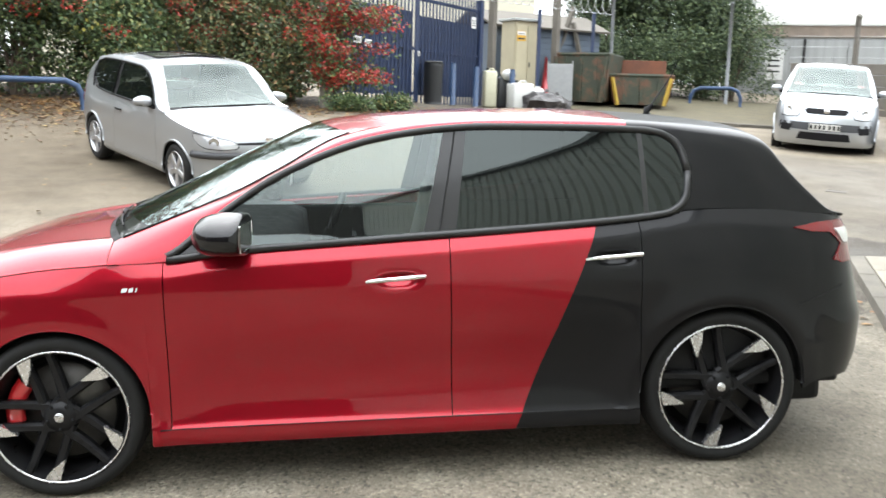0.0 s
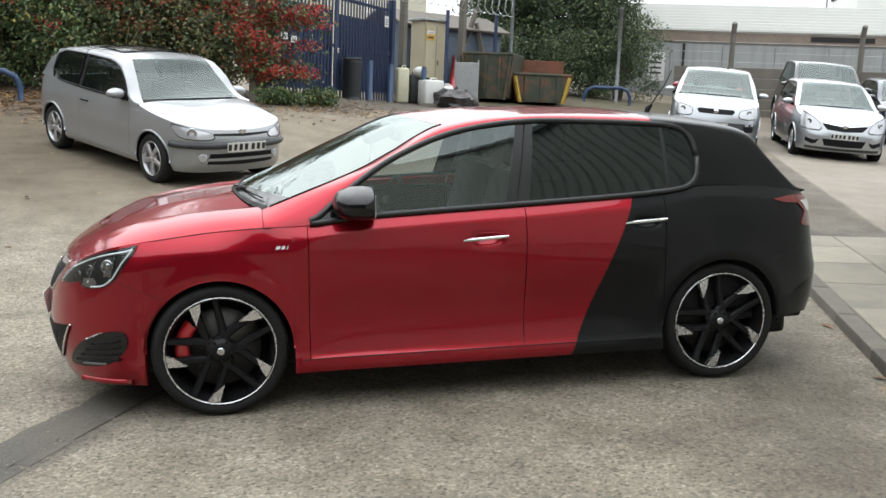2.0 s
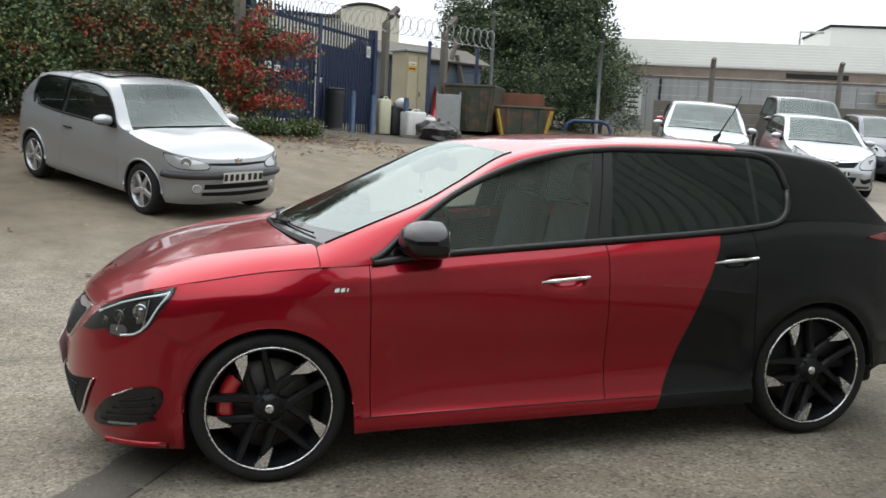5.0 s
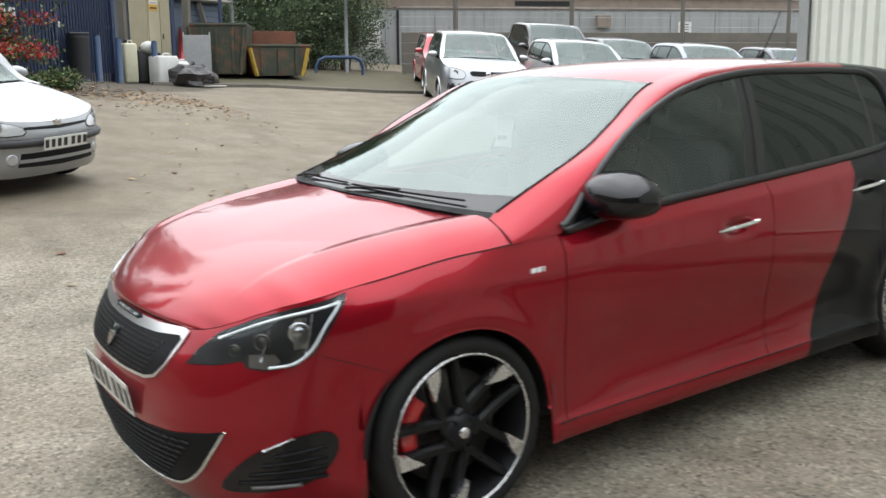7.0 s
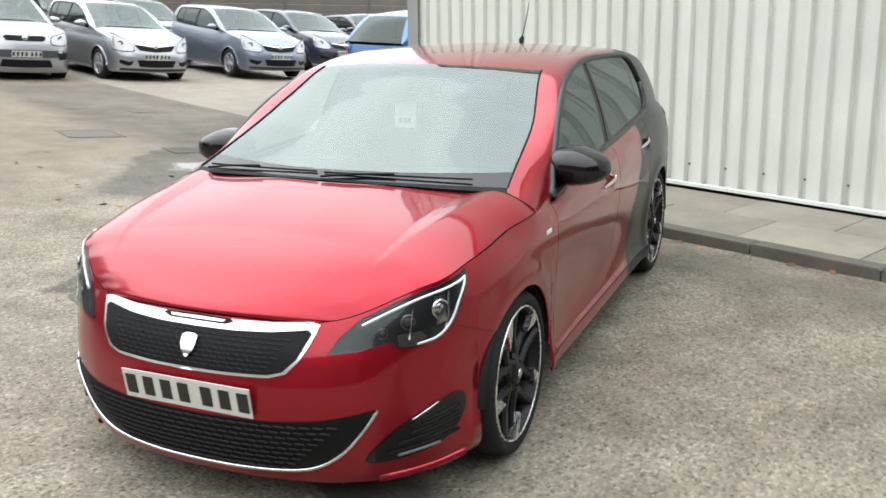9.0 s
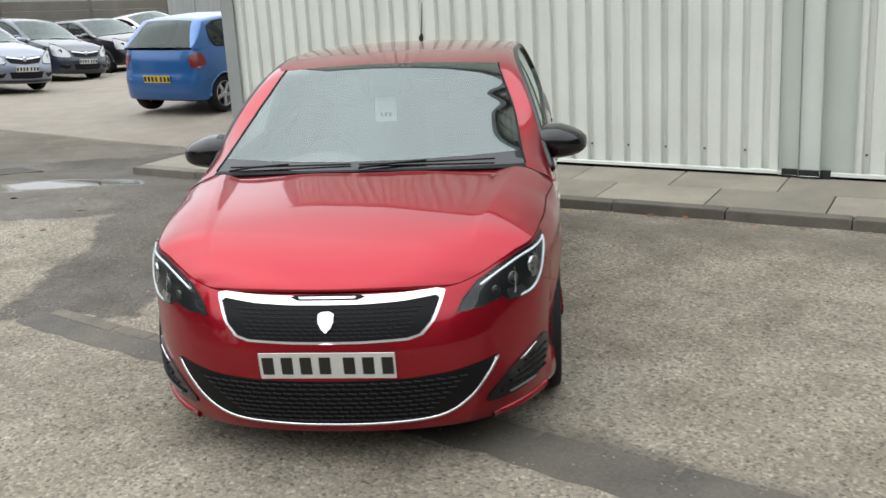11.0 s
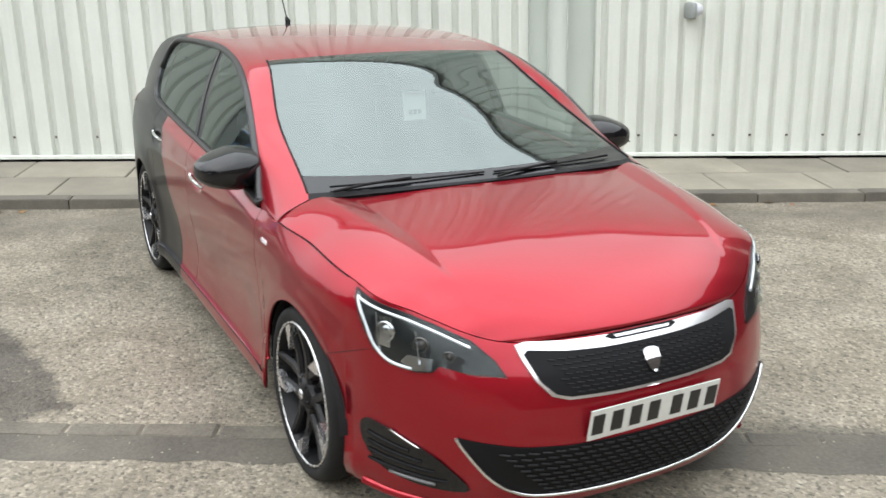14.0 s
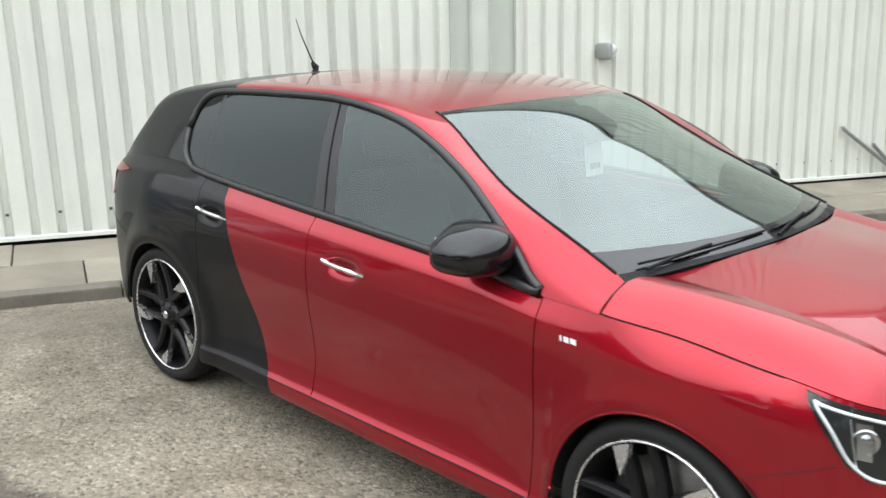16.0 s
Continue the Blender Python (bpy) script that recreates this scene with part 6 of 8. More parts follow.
def cladding(a, b, phase, base=.115, out=0.0, top=WALL_TOP):
    """A run of trapezoid sheet from a to b: flat crowns between narrow valleys every 0.18 m, a fixing in every second valley."""
    cols = [(a, 0.0)]
    k = math.ceil((a - phase) / .18 - .2)
    valleys = []
    while phase + k * .18 < b - .04:
        c = phase + k * .18
        if c > a + .035:
            cols += [(c - .034, 0.0), (c - .018, -.042), (c + .018, -.042), (c + .034, 0.0)]
            if k % 2 == 0:
                valleys.append(c)
        k += 1
    cols.append((b, 0.0))
    v, f = sheet([[by_wall(c, d + out) + Vector((0, 0, base)) for c, d in cols], [by_wall(c, d + out) + Vector((0, 0, base + .30)) for c, d in cols], [by_wall(c, d + out, top) for c, d in cols]])
    ob = obj("cladding_sheet", v, [q[::-1] for q in f], M["clad"], wall, "", False)
    bm = bmesh.new()
    for c in valleys:
        for z in (by_wall(c, 0).z + base + .175, 2.03, 4.05):
            box(bm, -.009, -.009, -.009, .009, .009, .009, 0, Matrix.Translation(by_wall(c, out - .038, z)))
    part("fixing", bm, M["conc"], ob)
    return ob


runs = [-.25] + [.26 + 1.08 * i for i in range(5)] + [5.87]
for a, b in zip(runs, runs[1:]):
    cladding(a, b, .17)
runs = [6.48] + [7.74 + 1.08 * i for i in range(7)]
for a, b in zip(runs, runs[1:]):
    cladding(a, b, 6.57)
# flat flashings where the two runs meet: a grey sheet, a pale cover strip and a sunk grey sheet, the grey ones darkened
# in colour for shade
for a, b, o, mat in ((5.87, 6.045, .004, "flash_shaded"), (6.04, 6.215, .030, "flash_pale"), (6.21, 6.485, -.035, "flash_shaded")):
    v, f = sheet([[by_wall(a, o) + Vector((0, 0, .10)), by_wall(b, o) + Vector((0, 0, .10))], [by_wall(a, o, WALL_TOP), by_wall(b, o, WALL_TOP)]])
    v, f = fold(v, [q[::-1] for q in f], .05)
    obj("wall_flashing", v, f, M[mat], wall, "", False)
# drip trim along the foot and the grey corner trim
v, f = sheet([[by_wall(a, o) + Vector((0, 0, z)) for o, z in ((.0, .135), (.036, .130), (.038, .105), (.0, .098))] for a in line_steps(-.14, LEN, 23)])
obj("drip_trim", v, f, M["clad"], wall, "", False)
v, f = sheet([[by_wall(a, o) + Vector((0, 0, .09)) for a, o in ((-.13, .034), (-.315, .034), (-.315, -.15))], [by_wall(a, o, WALL_TOP) for a, o in ((-.13, .034), (-.315, .034), (-.315, -.15))]])
v, f = fold(v, f, .004)
obj("corner_trim", v, f, M["flashing"], wall, "", False)
cols = []
q = .15
while q < 8.9:
    cols += [(q, 0), (q + .118, 0), (q + .142, -.036), (q + .175, -.036)]
    q += .2
v, f = sheet([[by_wall(-.30 - d, -q) + Vector((0, 0, .11)) for q, d in cols], [by_wall(-.30 - d, -q, WALL_TOP) for q, d in cols]])
obj("cladding_sheet", v, f, M["clad"], wall, "", False)
v, f = sheet([[by_wall(a, o, WALL_TOP + z) for o, z in ((.10, -.10), (.10, .06), (-.2, .08))] for a in (-.36, LEN)])
obj("eaves_trim", v, f, M["flashing"], wall, "", False)

# open joint under the flashing, its shade painted as a solid dark block
obj("wall_gap", [tuple(by_wall(a, o) + Vector((0, 0, z))) for z in (.07, .15) for a, o in ((5.90, .0), (6.30, .0), (6.30, .045), (5.90, .045))], [(0, 1, 5, 4), (1, 2, 6, 5), (2, 3, 7, 6), (3, 0, 4, 7), (4, 5, 6, 7), (3, 2, 1, 0)], M["dark_gap"], wall, "", False)

# bulkhead lamp
lamp = thing("wall_lamp", Matrix.Translation(by_wall(7.34, .035, 1.405)) @ pose(0, 0, 0, 0, 0, TURN + 90), "pale plastic bulkhead lamp on the cladding", "lamp")
part("lamp_base", boxed(-.145, -.03, -.078, .145, .02, .07, .02), M["flashing"], lamp, "", True)
bm = bmesh.new()
bmesh.ops.create_uvsphere(bm, u_segments=20, v_segments=12, radius=1)
for q in bm.verts:
    q.co = Vector((math.copysign(abs(q.co.x) ** .6, q.co.x) * .135, .02 + max(-.01, q.co.y) * .085, .006 + math.copysign(abs(q.co.z) ** .7, q.co.z) * .062))
part("lamp_cover", bm, M["lamp_white"], lamp, "", True)

# two steel stays leaning on the wall's foot
for a, h, foot in ((10.22, .61, 10.93), (10.66, .41, 10.95)):
    st = thing("steel_stay", None, "bent galvanised steel stay leaning against the cladding", "metal bar", "wall stays")
    bm = bmesh.new()
    p, q = by_wall(foot, .10, .03), by_wall(a, .05, h - .09)
    tube(bm, [p, q, q + Vector((0, 0, .02))], .022, 4)
    part("bar", bm, M["galv"], st)
    part("foot", boxed(-.05, -.05, 0, .05, .05, .03, .005), M["galv"], st, m=Matrix.Translation(by_wall(foot, .10) + Vector((0, 0, .075))))

# pavement of slabs behind a kerb
pave = tagged(obj("pavement", *sheet([[by_wall(a, o) + Vector((0, 0, h)) for o, h in ((-.05, .052), (1.25, .052), (1.34, -.07))] for a in line_steps(-.62, LEN, 24)]), M["dark_gap"], None, "", False),
              "weathered concrete slab pavement with a kerb along the building", "pavement", kind="structure")


def block(name, corners, low, high, mat, parent, edge=.008):
    """A stone with eased upper edges on four plan corners."""
    c = sum(corners, Vector()) / 4
    inner = [p + (c - p).normalized() * edge * 1.4 for p in corners]
    v = [p + Vector((0, 0, low)) for p in corners] + [p + Vector((0, 0, high - edge * .7)) for p in corners] + [p + Vector((0, 0, high)) for p in inner]
    f = [(i, (i + 1) % 4, 4 + (i + 1) % 4, 4 + i) for i in range(4)] + [(4 + i, 4 + (i + 1) % 4, 8 + (i + 1) % 4, 8 + i) for i in range(4)] + [(8, 9, 10, 11)]
    if (corners[1] - corners[0]).cross(corners[2] - corners[1]).z < 0:
        f = [q[::-1] for q in f]
    return obj(name, v, f, mat, parent, "", False)


rng = random.Random(4)
a = -.62
while a < LEN - 1:
    b = a + .905
    g = .005
    lift = rng.uniform(-.004, .004)
    block("kerb_stone", [by_wall(a + g, 1.24), by_wall(b - g, 1.24), by_wall(b - g, 1.375), by_wall(a + g, 1.375)], -.1, .082 + lift, M["kerb"], pave, .014)
    a = b
for o0, o1, off in ((.02, .62, .25), (.63, 1.23, -.2)):
    a = -.62
    while a < LEN - 1:
        b = a + (.905 if a > -.6 else .905 + off)
        lift = rng.uniform(-.005, .005)
        block("slab", [by_wall(a + .005, o0), by_wall(b - .005, o0), by_wall(b - .005, o1), by_wall(a + .005, o1)], 0, .077 + lift, M["slab"], pave, .007)
        a = b

# edging setts and the shallow channel before the car
chan_u = Vector((.54, 1, 0)).normalized()
chan_n = Vector((-1, .54, 0)).normalized()


def by_chan(t, o):
    p = Vector((-1.50, 0, 0)) + chan_u * t + chan_n * o
    return Vector((p.x, p.y, ground_z(p.x, p.y)))


def worn(t):
    """How far the channel's outer edge wanders."""
    return .045 * noise.noise(Vector((t * 1.1, 3, 0))) + .025 * noise.noise(Vector((t * 6.1, 7, 0)))


rows = [[by_chan(t, o + (worn(t) if i > 2 else 0)) + Vector((0, 0, h)) for i, (o, h) in enumerate(((-.02, .004), (.03, .004), (.09, .003), (.15, .003), (.19, .0015)))] for t in line_steps(-7, 2.5, 160)]
v, f = sheet(rows)
if (Vector(v[f[0][1]]) - Vector(v[f[0][0]])).cross(Vector(v[f[0][2]]) - Vector(v[f[0][1]])).z < 0:
    f = [q[::-1] for q in f]
channel = tagged(obj("drain_channel", v, f, M["channel"], None, "", False), "damp shallow concrete drain channel edged with setts", "drain", kind="structure")
t = -7.0
while t < 2.2:
    n = rng.choice((.30, .30, .45, .6))
    j = [rng.uniform(-.008, .008) for _ in range(4)]
    block("edging_stone", [by_chan(t + .004, -.10 + j[0]), by_chan(t + n - .004, -.10 + j[1]), by_chan(t + n - .004, j[2]), by_chan(t + .004, j[3])], -.08, (.009 if t > -.1 else .004) + rng.uniform(-.003, .003), M["edging"] if t > -.1 else M["channel"], channel, .010)
    t += n

# iron covers let into the yard
M["iron"] = speckled("worn_cast_iron", (0.1001, 0.08855, 0.07315), 0.7, 0.45, 12, 120, 0.3, 0.4)


def iron_cover(name, label, x, y, turn, w, d, bars):
    ob = thing(name, on_ground(x, y, turn), label, "cover", "iron covers")
    for a, b, c, e in ((-w / 2, -d / 2, w / 2, -d / 2 + .03), (-w / 2, d / 2 - .03, w / 2, d / 2), (-w / 2, -d / 2 + .03, -w / 2 + .03, d / 2 - .03), (w / 2 - .03, -d / 2 + .03, w / 2, d / 2 - .03)):
        part("frame_bar", boxed(a, b, -.03, c, e, .006, .002), M["iron"], ob)
    if bars:
        # solid dark plate painted in for the shaded hollow below the bars
        part("sump", boxed(-w / 2 + .03, -d / 2 + .03, -.03, w / 2 - .03, d / 2 - .03, .0015), M["dark_gap"], ob)
        for i in range(bars):
            x0 = -w / 2 + .03 + (w - .06) * (i + .25) / bars
            part("grate_bar", boxed(x0, -d / 2 + .03, -.02, x0 + (w - .06) * .5 / bars, d / 2 - .03, .005, .001), M["iron"], ob)
    else:
        part("lid", boxed(-w / 2 + .036, -d / 2 + .036, -.02, w / 2 - .036, d / 2 - .036, .004, .002), M["iron"], ob)


iron_cover("manhole_cover", "square iron manhole cover set in the concrete", 4.1, 6.4, -30, .66, .60, 0)
iron_cover("drain_grate", "slotted iron drain grate by the puddle", 4.05, 4.88, -30, .56, .40, 9)
iron_cover("stop_cock_cover", "small iron cover in the yard", 6.29, 7.56, -30, .26, .2, 0)

# loose grit and fallen leaves on the yard
M["grit"] = speckled("loose_grit", (0.231, 0.2079, 0.1694), 0.9, 0.5, 30, 200)
bm = bmesh.new()
v, f = [], []
for i in range(2600):
    x, y = rng.uniform(-5.5, 3.2), rng.uniform(-5.0, 3.5)
    if rng.random() < .25:
        q = by_chan(rng.uniform(-6, 4), rng.uniform(-.1, .3))
        x, y = q.x, q.y
    r = rng.choice((.003, .004, .005, .007, .009))
    z = ground_z(x, y)
    k = len(v)
    ang = rng.uniform(0, 6.28)
    for d in range(4):
        v.append((x + r * math.cos(ang + d * 1.57) * rng.uniform(.7, 1.2), y + r * math.sin(ang + d * 1.57), z))
    v.append((x, y, z + r * .9))
    f += [(k + d, k + (d + 1) % 4, k + 4) for d in range(4)]
tagged(obj("grit", v, f, M["grit"], None, "", False), "loose stones and grit lying on the concrete", "grit", kind="stuff")


def leaf_material(name, *stops, rough=.6):
    mat = material(name, (.1, .1, .05), rough)
    n = Nodes(mat)
    geo = n.add("NewGeometry")
    n.colour(n.ramp(geo.outputs["Random Per Island"], *stops))
    n.bsdf.inputs["Subsurface Weight"].default_value = 0.0
    return mat


M["litter"] = leaf_material("fallen_leaves", (0.0, (0.154, 0.06545, 0.0231)), (.35, (0.2618, 0.1309, 0.0385)), (.65, (0.3234, 0.2233, 0.0693)), (.85, (0.2156, 0.077, 0.0308)), (1.0, (0.1001, 0.04235, 0.0231)))


def leaves(where, size, seed, flat=False, n=None):
    """Corners and faces of small folded leaves at the given (place, outward) pairs."""
    r = random.Random(seed)
    v, f = [], []
    for p, out in where:
        s = size * r.uniform(.6, 1.3)
        d = Vector((r.uniform(-1, 1), r.uniform(-1, 1), r.uniform(-1, 1)))
        d = (d + out * .7).normalized()
        side = d.cross(Vector((r.uniform(-1, 1), r.uniform(-1, 1), r.uniform(-.3, 1))))
        if side.length < .01:
            side = Vector((1, 0, 0))
        side.normalize()
        up = side.cross(d)
        if flat:
            ang = r.uniform(0, 6.28)
            d = Vector((math.cos(ang), math.sin(ang), r.uniform(-.1, .25)))
            side = Vector((-math.sin(ang), math.cos(ang), r.uniform(-.2, .2)))
            up = Vector((0, 0, 1))
        k = len(v)
        v += [p, p + d * s * .5 + side * s * .32 + up * s * .06, p + d * s, p + d * s * .5 - side * s * .32 + up * s * .06]
        f += [(k, k + 1, k + 2), (k, k + 2, k + 3)]
    return v, f


pts = []
for i in range(9000):
    x, y = rng.uniform(-11, 3.0), rng.gauss(11.7, 1.1)
    if x > -3 and rng.random() < .4:
        x -= 6
    if x > -1.5:
        y += .8
    pts.append((Vector((x, y, ground_z(x, y) + .008)), Vector((0, 0, 1))))
for i in range(260):
    x, y = rng.uniform(-9, 3), rng.uniform(3, 11)
    pts.append((Vector((x, y, ground_z(x, y) + .008)), Vector((0, 0, 1))))
for i in range(26):
    q = by_wall(rng.uniform(0, 8), 1.4 + abs(rng.gauss(0, .06)))
    pts.append((q + Vector((0, 0, .006)), Vector((0, 0, 1))))
v, f = leaves(pts, .075, 3, True)
tagged(obj("leaf_litter", v, f, M["litter"], None, "", False), "brown and yellow fallen leaves under the hedge", "leaves", kind="stuff")

# ---- planting ----
M["bark"] = speckled("bark", (0.077, 0.05775, 0.04235), 0.9, 0.35, 6, 60, 0, 0.5)
M["leaf_hedge"] = leaf_material("hedge_leaves", (0.0, (0.0172, 0.0323, 0.0129)), (.45, (0.0517, 0.0916, 0.0323)), (.75, (0.0916, 0.14, 0.0485)), (.90, (0.151, 0.183, 0.0593)), (.97, (0.216, 0.183, 0.0539)), (1.0, (0.151, 0.0862, 0.0377)))
M["leaf_warm"] = leaf_material("reddening_leaves", (0.0, (0.0237, 0.0367, 0.0151)), (.40, (0.0647, 0.0916, 0.0345)), (.7, (0.108, 0.135, 0.0517)), (.85, (0.172, 0.151, 0.0539)), (.95, (0.216, 0.097, 0.0431)), (1.0, (0.162, 0.0593, 0.0377)))
M["leaf_dark"] = leaf_material("dark_hedge_leaves", (0.0, (0.01155, 0.02156, 0.0077)), (.5, (0.03465, 0.0616, 0.02002)), (.85, (0.0693, 0.1001, 0.0308)), (1.0, (0.1232, 0.1386, 0.0385)))
M["leaf_gold"] = leaf_material("golden_leaves", (0.0, (0.077, 0.0924, 0.0154)), (.5, (0.2002, 0.1925, 0.0308)), (1.0, (0.2772, 0.2464, 0.0462)))
M["berry"] = leaf_material("red_berries", (0.0, (0.2156, 0.01155, 0.01155)), (.6, (0.385, 0.02695, 0.02156)), (1.0, (0.4466, 0.0693, 0.03465)), rough=.35)
M["leaf_tree"] = leaf_material("tree_leaves", (0.0, (0.0151, 0.028, 0.014)), (.5, (0.041, 0.069, 0.028)), (.8, (0.0809, 0.113, 0.0453)), (1.0, (0.14, 0.172, 0.0701)))


def clump(r, c, rx, ry, rz, n):
    """Places on a ragged shell round c, with outward directions."""
    out = []
    for _ in range(n):
        d = Vector((r.gauss(0, 1), r.gauss(0, 1), r.gauss(0, 1))).normalized()
        k = r.uniform(.45, 1.05) ** .6
        w = 1 + .28 * noise.noise(Vector((d.x * 2.2 + c.x, d.y * 2.2 + c.y, d.z * 2.2 + c.z)))
        out.append((c + Vector((d.x * rx, d.y * ry, d.z * rz)) * k * w, d))
    return out


def shrub(name, label, x, y, w, d, h, seed, leaf, berries=0, gold=0, count=2600, lean=(0, 0), puff=1.0, size=.078):
    """A branching bush: stems from one foot, with leaf clumps along them."""
    r = random.Random(seed)
    g = ground_z(x, y)
    ob = thing(name, Matrix.Translation((x, y, g)), label, "shrub", "hedge shrubs")
    bm = bmesh.new()
    spots, reds, golds = [], [], []
    for i in range(11):
        a = r.uniform(0, 6.28)
        tip = Vector((math.cos(a) * w * r.uniform(.2, .95) + lean[0], math.sin(a) * d * r.uniform(.2, .95) + lean[1], h * r.uniform(.45, 1.0)))
        mid = Vector((tip.x * .35, tip.y * .35, tip.z * .55))
        tube(bm, [Vector((r.uniform(-.12, .12), r.uniform(-.12, .12), -.05)), mid, tip], .03, 5, False, [1.2, .8, .25])
        for q in range(5):
            c = mid.lerp(tip, r.uniform(.0, 1.1)) + Vector((r.gauss(0, .22), r.gauss(0, .22), r.gauss(0, .22))) if puff > .9 else mid.lerp(tip, r.uniform(0, 1))
            n = count // 62
            spots += clump(r, c, r.uniform(.35, .65) * puff, r.uniform(.3, .55) * puff, r.uniform(.28, .5) * puff, n)
            if r.random() < berries * .55:
                reds += clump(r, c + Vector((0, -.38, .1)), .24, .20, .15, 80)
            if r.random() < gold:
                golds += clump(r, c + Vector((0, -.3, 0)), .40, .3, .25, 70)
    for q in range(14):
        c = Vector((r.uniform(-w, w) * .9, r.uniform(-d, d) * .6 - .1, r.uniform(.15, h * .5)))
        spots += clump(r, c, .5 * puff, .4 * puff, .35 * puff, count // 62)
    part("stem", bm, M["bark"], ob)
    v, f = leaves(spots, size, seed)
    tagged(obj("foliage", v, f, leaf, ob, "dense small green leaves", False), kind="stuff")
    if reds:
        v, f = leaves(reds, .05, seed + 1)
        tagged(obj("berry_mass", v, f, M["berry"], ob, "clusters of red berries", False), kind="stuff")
    if golds:
        v, f = leaves(golds, .085, seed + 2)
        tagged(obj("golden_foliage", v, f, M["leaf_gold"], ob, "golden yellow leaves", False), kind="stuff")
    return ob


HEDGE = [(-1.35, 14.0, 1.1, 1.0, 2.8, .40, 0), (-2.9, 14.2, 1.4, 1.1, 2.75, .35, 0), (-4.5, 13.8, 1.4, 1.1, 3.2, .22, .05), (-6.1, 13.3, 1.4, 1.1, 3.9, .1, .12), (-7.6, 12.9, 1.4, 1.1, 3.7, .02, .5), (-9.3, 12.6, 1.5, 1.1, 3.7, 0, .2),
         (-11.2, 12.2, 1.5, 1.2, 3.8, 0, .1), (-3.9, 15.8, 1.5, 1.1, 3.0, .05, 0), (-6.6, 15.8, 1.6, 1.1, 4.8, 0, .05), (-9.8, 15.4, 1.7, 1.1, 4.8, 0, .05)]
for i, (x, y, w, d, h, b, g) in enumerate(HEDGE):
    lab = "leafy evergreen shrub with clusters of red berries" if b > .2 else "leafy green shrub with golden yellow patches" if g > .2 else "dense green hedge shrub with a few berries"
    shrub("shrub", lab, x, y, w, d, h, 20 + i, M["leaf_warm"] if i in (0, 1, 7) else M["leaf_dark"] if i in (3, 5, 8) else M["leaf_hedge"], b, g, 17000)
# the berried sprays that hang over the gate
spray = thing("firethorn_shrub", Matrix.Translation((-.65, 13.2, ground_z(-.65, 13.2))), "firethorn bush thick with bright red berries by the gate", "shrub", "hedge shrubs")
r = random.Random(77)
bm = bmesh.new()
reds, spots = [], []
for i in range(26):
    a = r.uniform(-1.3, 1.3)
    out_ = i % 3 == 0
    tip = Vector((r.uniform(.7, 1.45) if out_ else math.sin(a) * r.uniform(.2, .6) + .1, -.25 + r.uniform(-.4, .25), r.uniform(.5, 1.8) if out_ else r.uniform(.5, 2.3)))
    mid = Vector((tip.x * .3, tip.y * .4, tip.z * (.95 if out_ else .7)))
    tube(bm, [Vector((r.uniform(-.1, .1), 0, -.05)), mid, tip], .018, 5, False, [1.2, .8, .25])
    for q in range(5):
        c = mid.lerp(tip, q / 4)
        reds += clump(r, c, .17, .14, .10, 62)
        spots += clump(r, c, .24, .2, .2, 30)
part("stem", bm, M["bark"], spray)
v, f = leaves(reds, .05, 5)
tagged(obj("berry_mass", v, f, M["berry"], spray, "bright red berries", False), kind="stuff")
v, f = leaves(spots, .07, 6)
tagged(obj("foliage", v, f, M["leaf_hedge"], spray, "small green leaves", False), kind="stuff")
for x, y in ((-.25, 12.7), (.45, 13.1)):
    shrub("low_shrub", "low clipped green bush at the gate's foot", x, y, .42, .26, .20, int(x * 50) + 9, M["leaf_hedge"], 0, 0, 3200, (0, 0), .38, .055)


def tree(name, label, x, y, h, w, seed, count):
    r = random.Random(seed)
    g = ground_z(x, y)
    ob = thing(name, Matrix.Translation((x, y, g)), label, "tree", "yard trees")
    bm = bmesh.new()
    tube(bm, [(0, 0, -.1), (.08, .05, h * .3), (-.05, .1, h * .65), (0, 0, h * .95)], .19, 9, False, [1.25, .9, .5, .12])
    part("trunk", bm, M["bark"], ob)
    limb = bmesh.new()
    spots = []
    for i in range(46):
        z = h * r.uniform(.12, .97)
        a = r.uniform(0, 6.28)
        reach = w * (1 - .55 * (z / h) ** 2.2) * r.uniform(.55, 1.0)
        tip = Vector((math.cos(a) * reach, math.sin(a) * reach, z + r.uniform(.1, .5)))
        root = Vector((0, 0, z * .86))
        tube(limb, [root, root.lerp(tip, .55) + Vector((0, 0, .12)), tip], .04, 5, False, [1, .6, .2])
        for q in range(6):
            c = root.lerp(tip, .35 + .13 * q) + Vector((r.gauss(0, .22), r.gauss(0, .22), r.gauss(0, .2)))
            spots += clump(r, c, .50, .50, .34, count // 276)
    part("limb", limb, M["bark"], ob)
    v, f = leaves(spots, .098, seed)
    tagged(obj("crown", v, f, M["leaf_tree"], ob, "dark dense leaves", False), kind="stuff")
    return ob


tree("tree", "tall dark evergreen tree behind the skips", 8.6, 24.2, 5.3, 1.75, 51, 40000)
tree("tree", "tall dark evergreen tree beside the fence end", 10.3, 23.3, 4.2, 1.65, 52, 36000)
tree("tree", "bushy dark tree behind the yard fence", 7.3, 25.0, 3.6, 1.2, 53, 16000)

for x, y, h, q in ((-5.4, 16.6, 7.6, 54), (-9.2, 16.2, 8.4, 55), (-1.9, 17.2, 6.8, 56)):
    tree("tree", "tall leafy tree rising behind the hedge", x, y, h, 2.3, q, 20000)
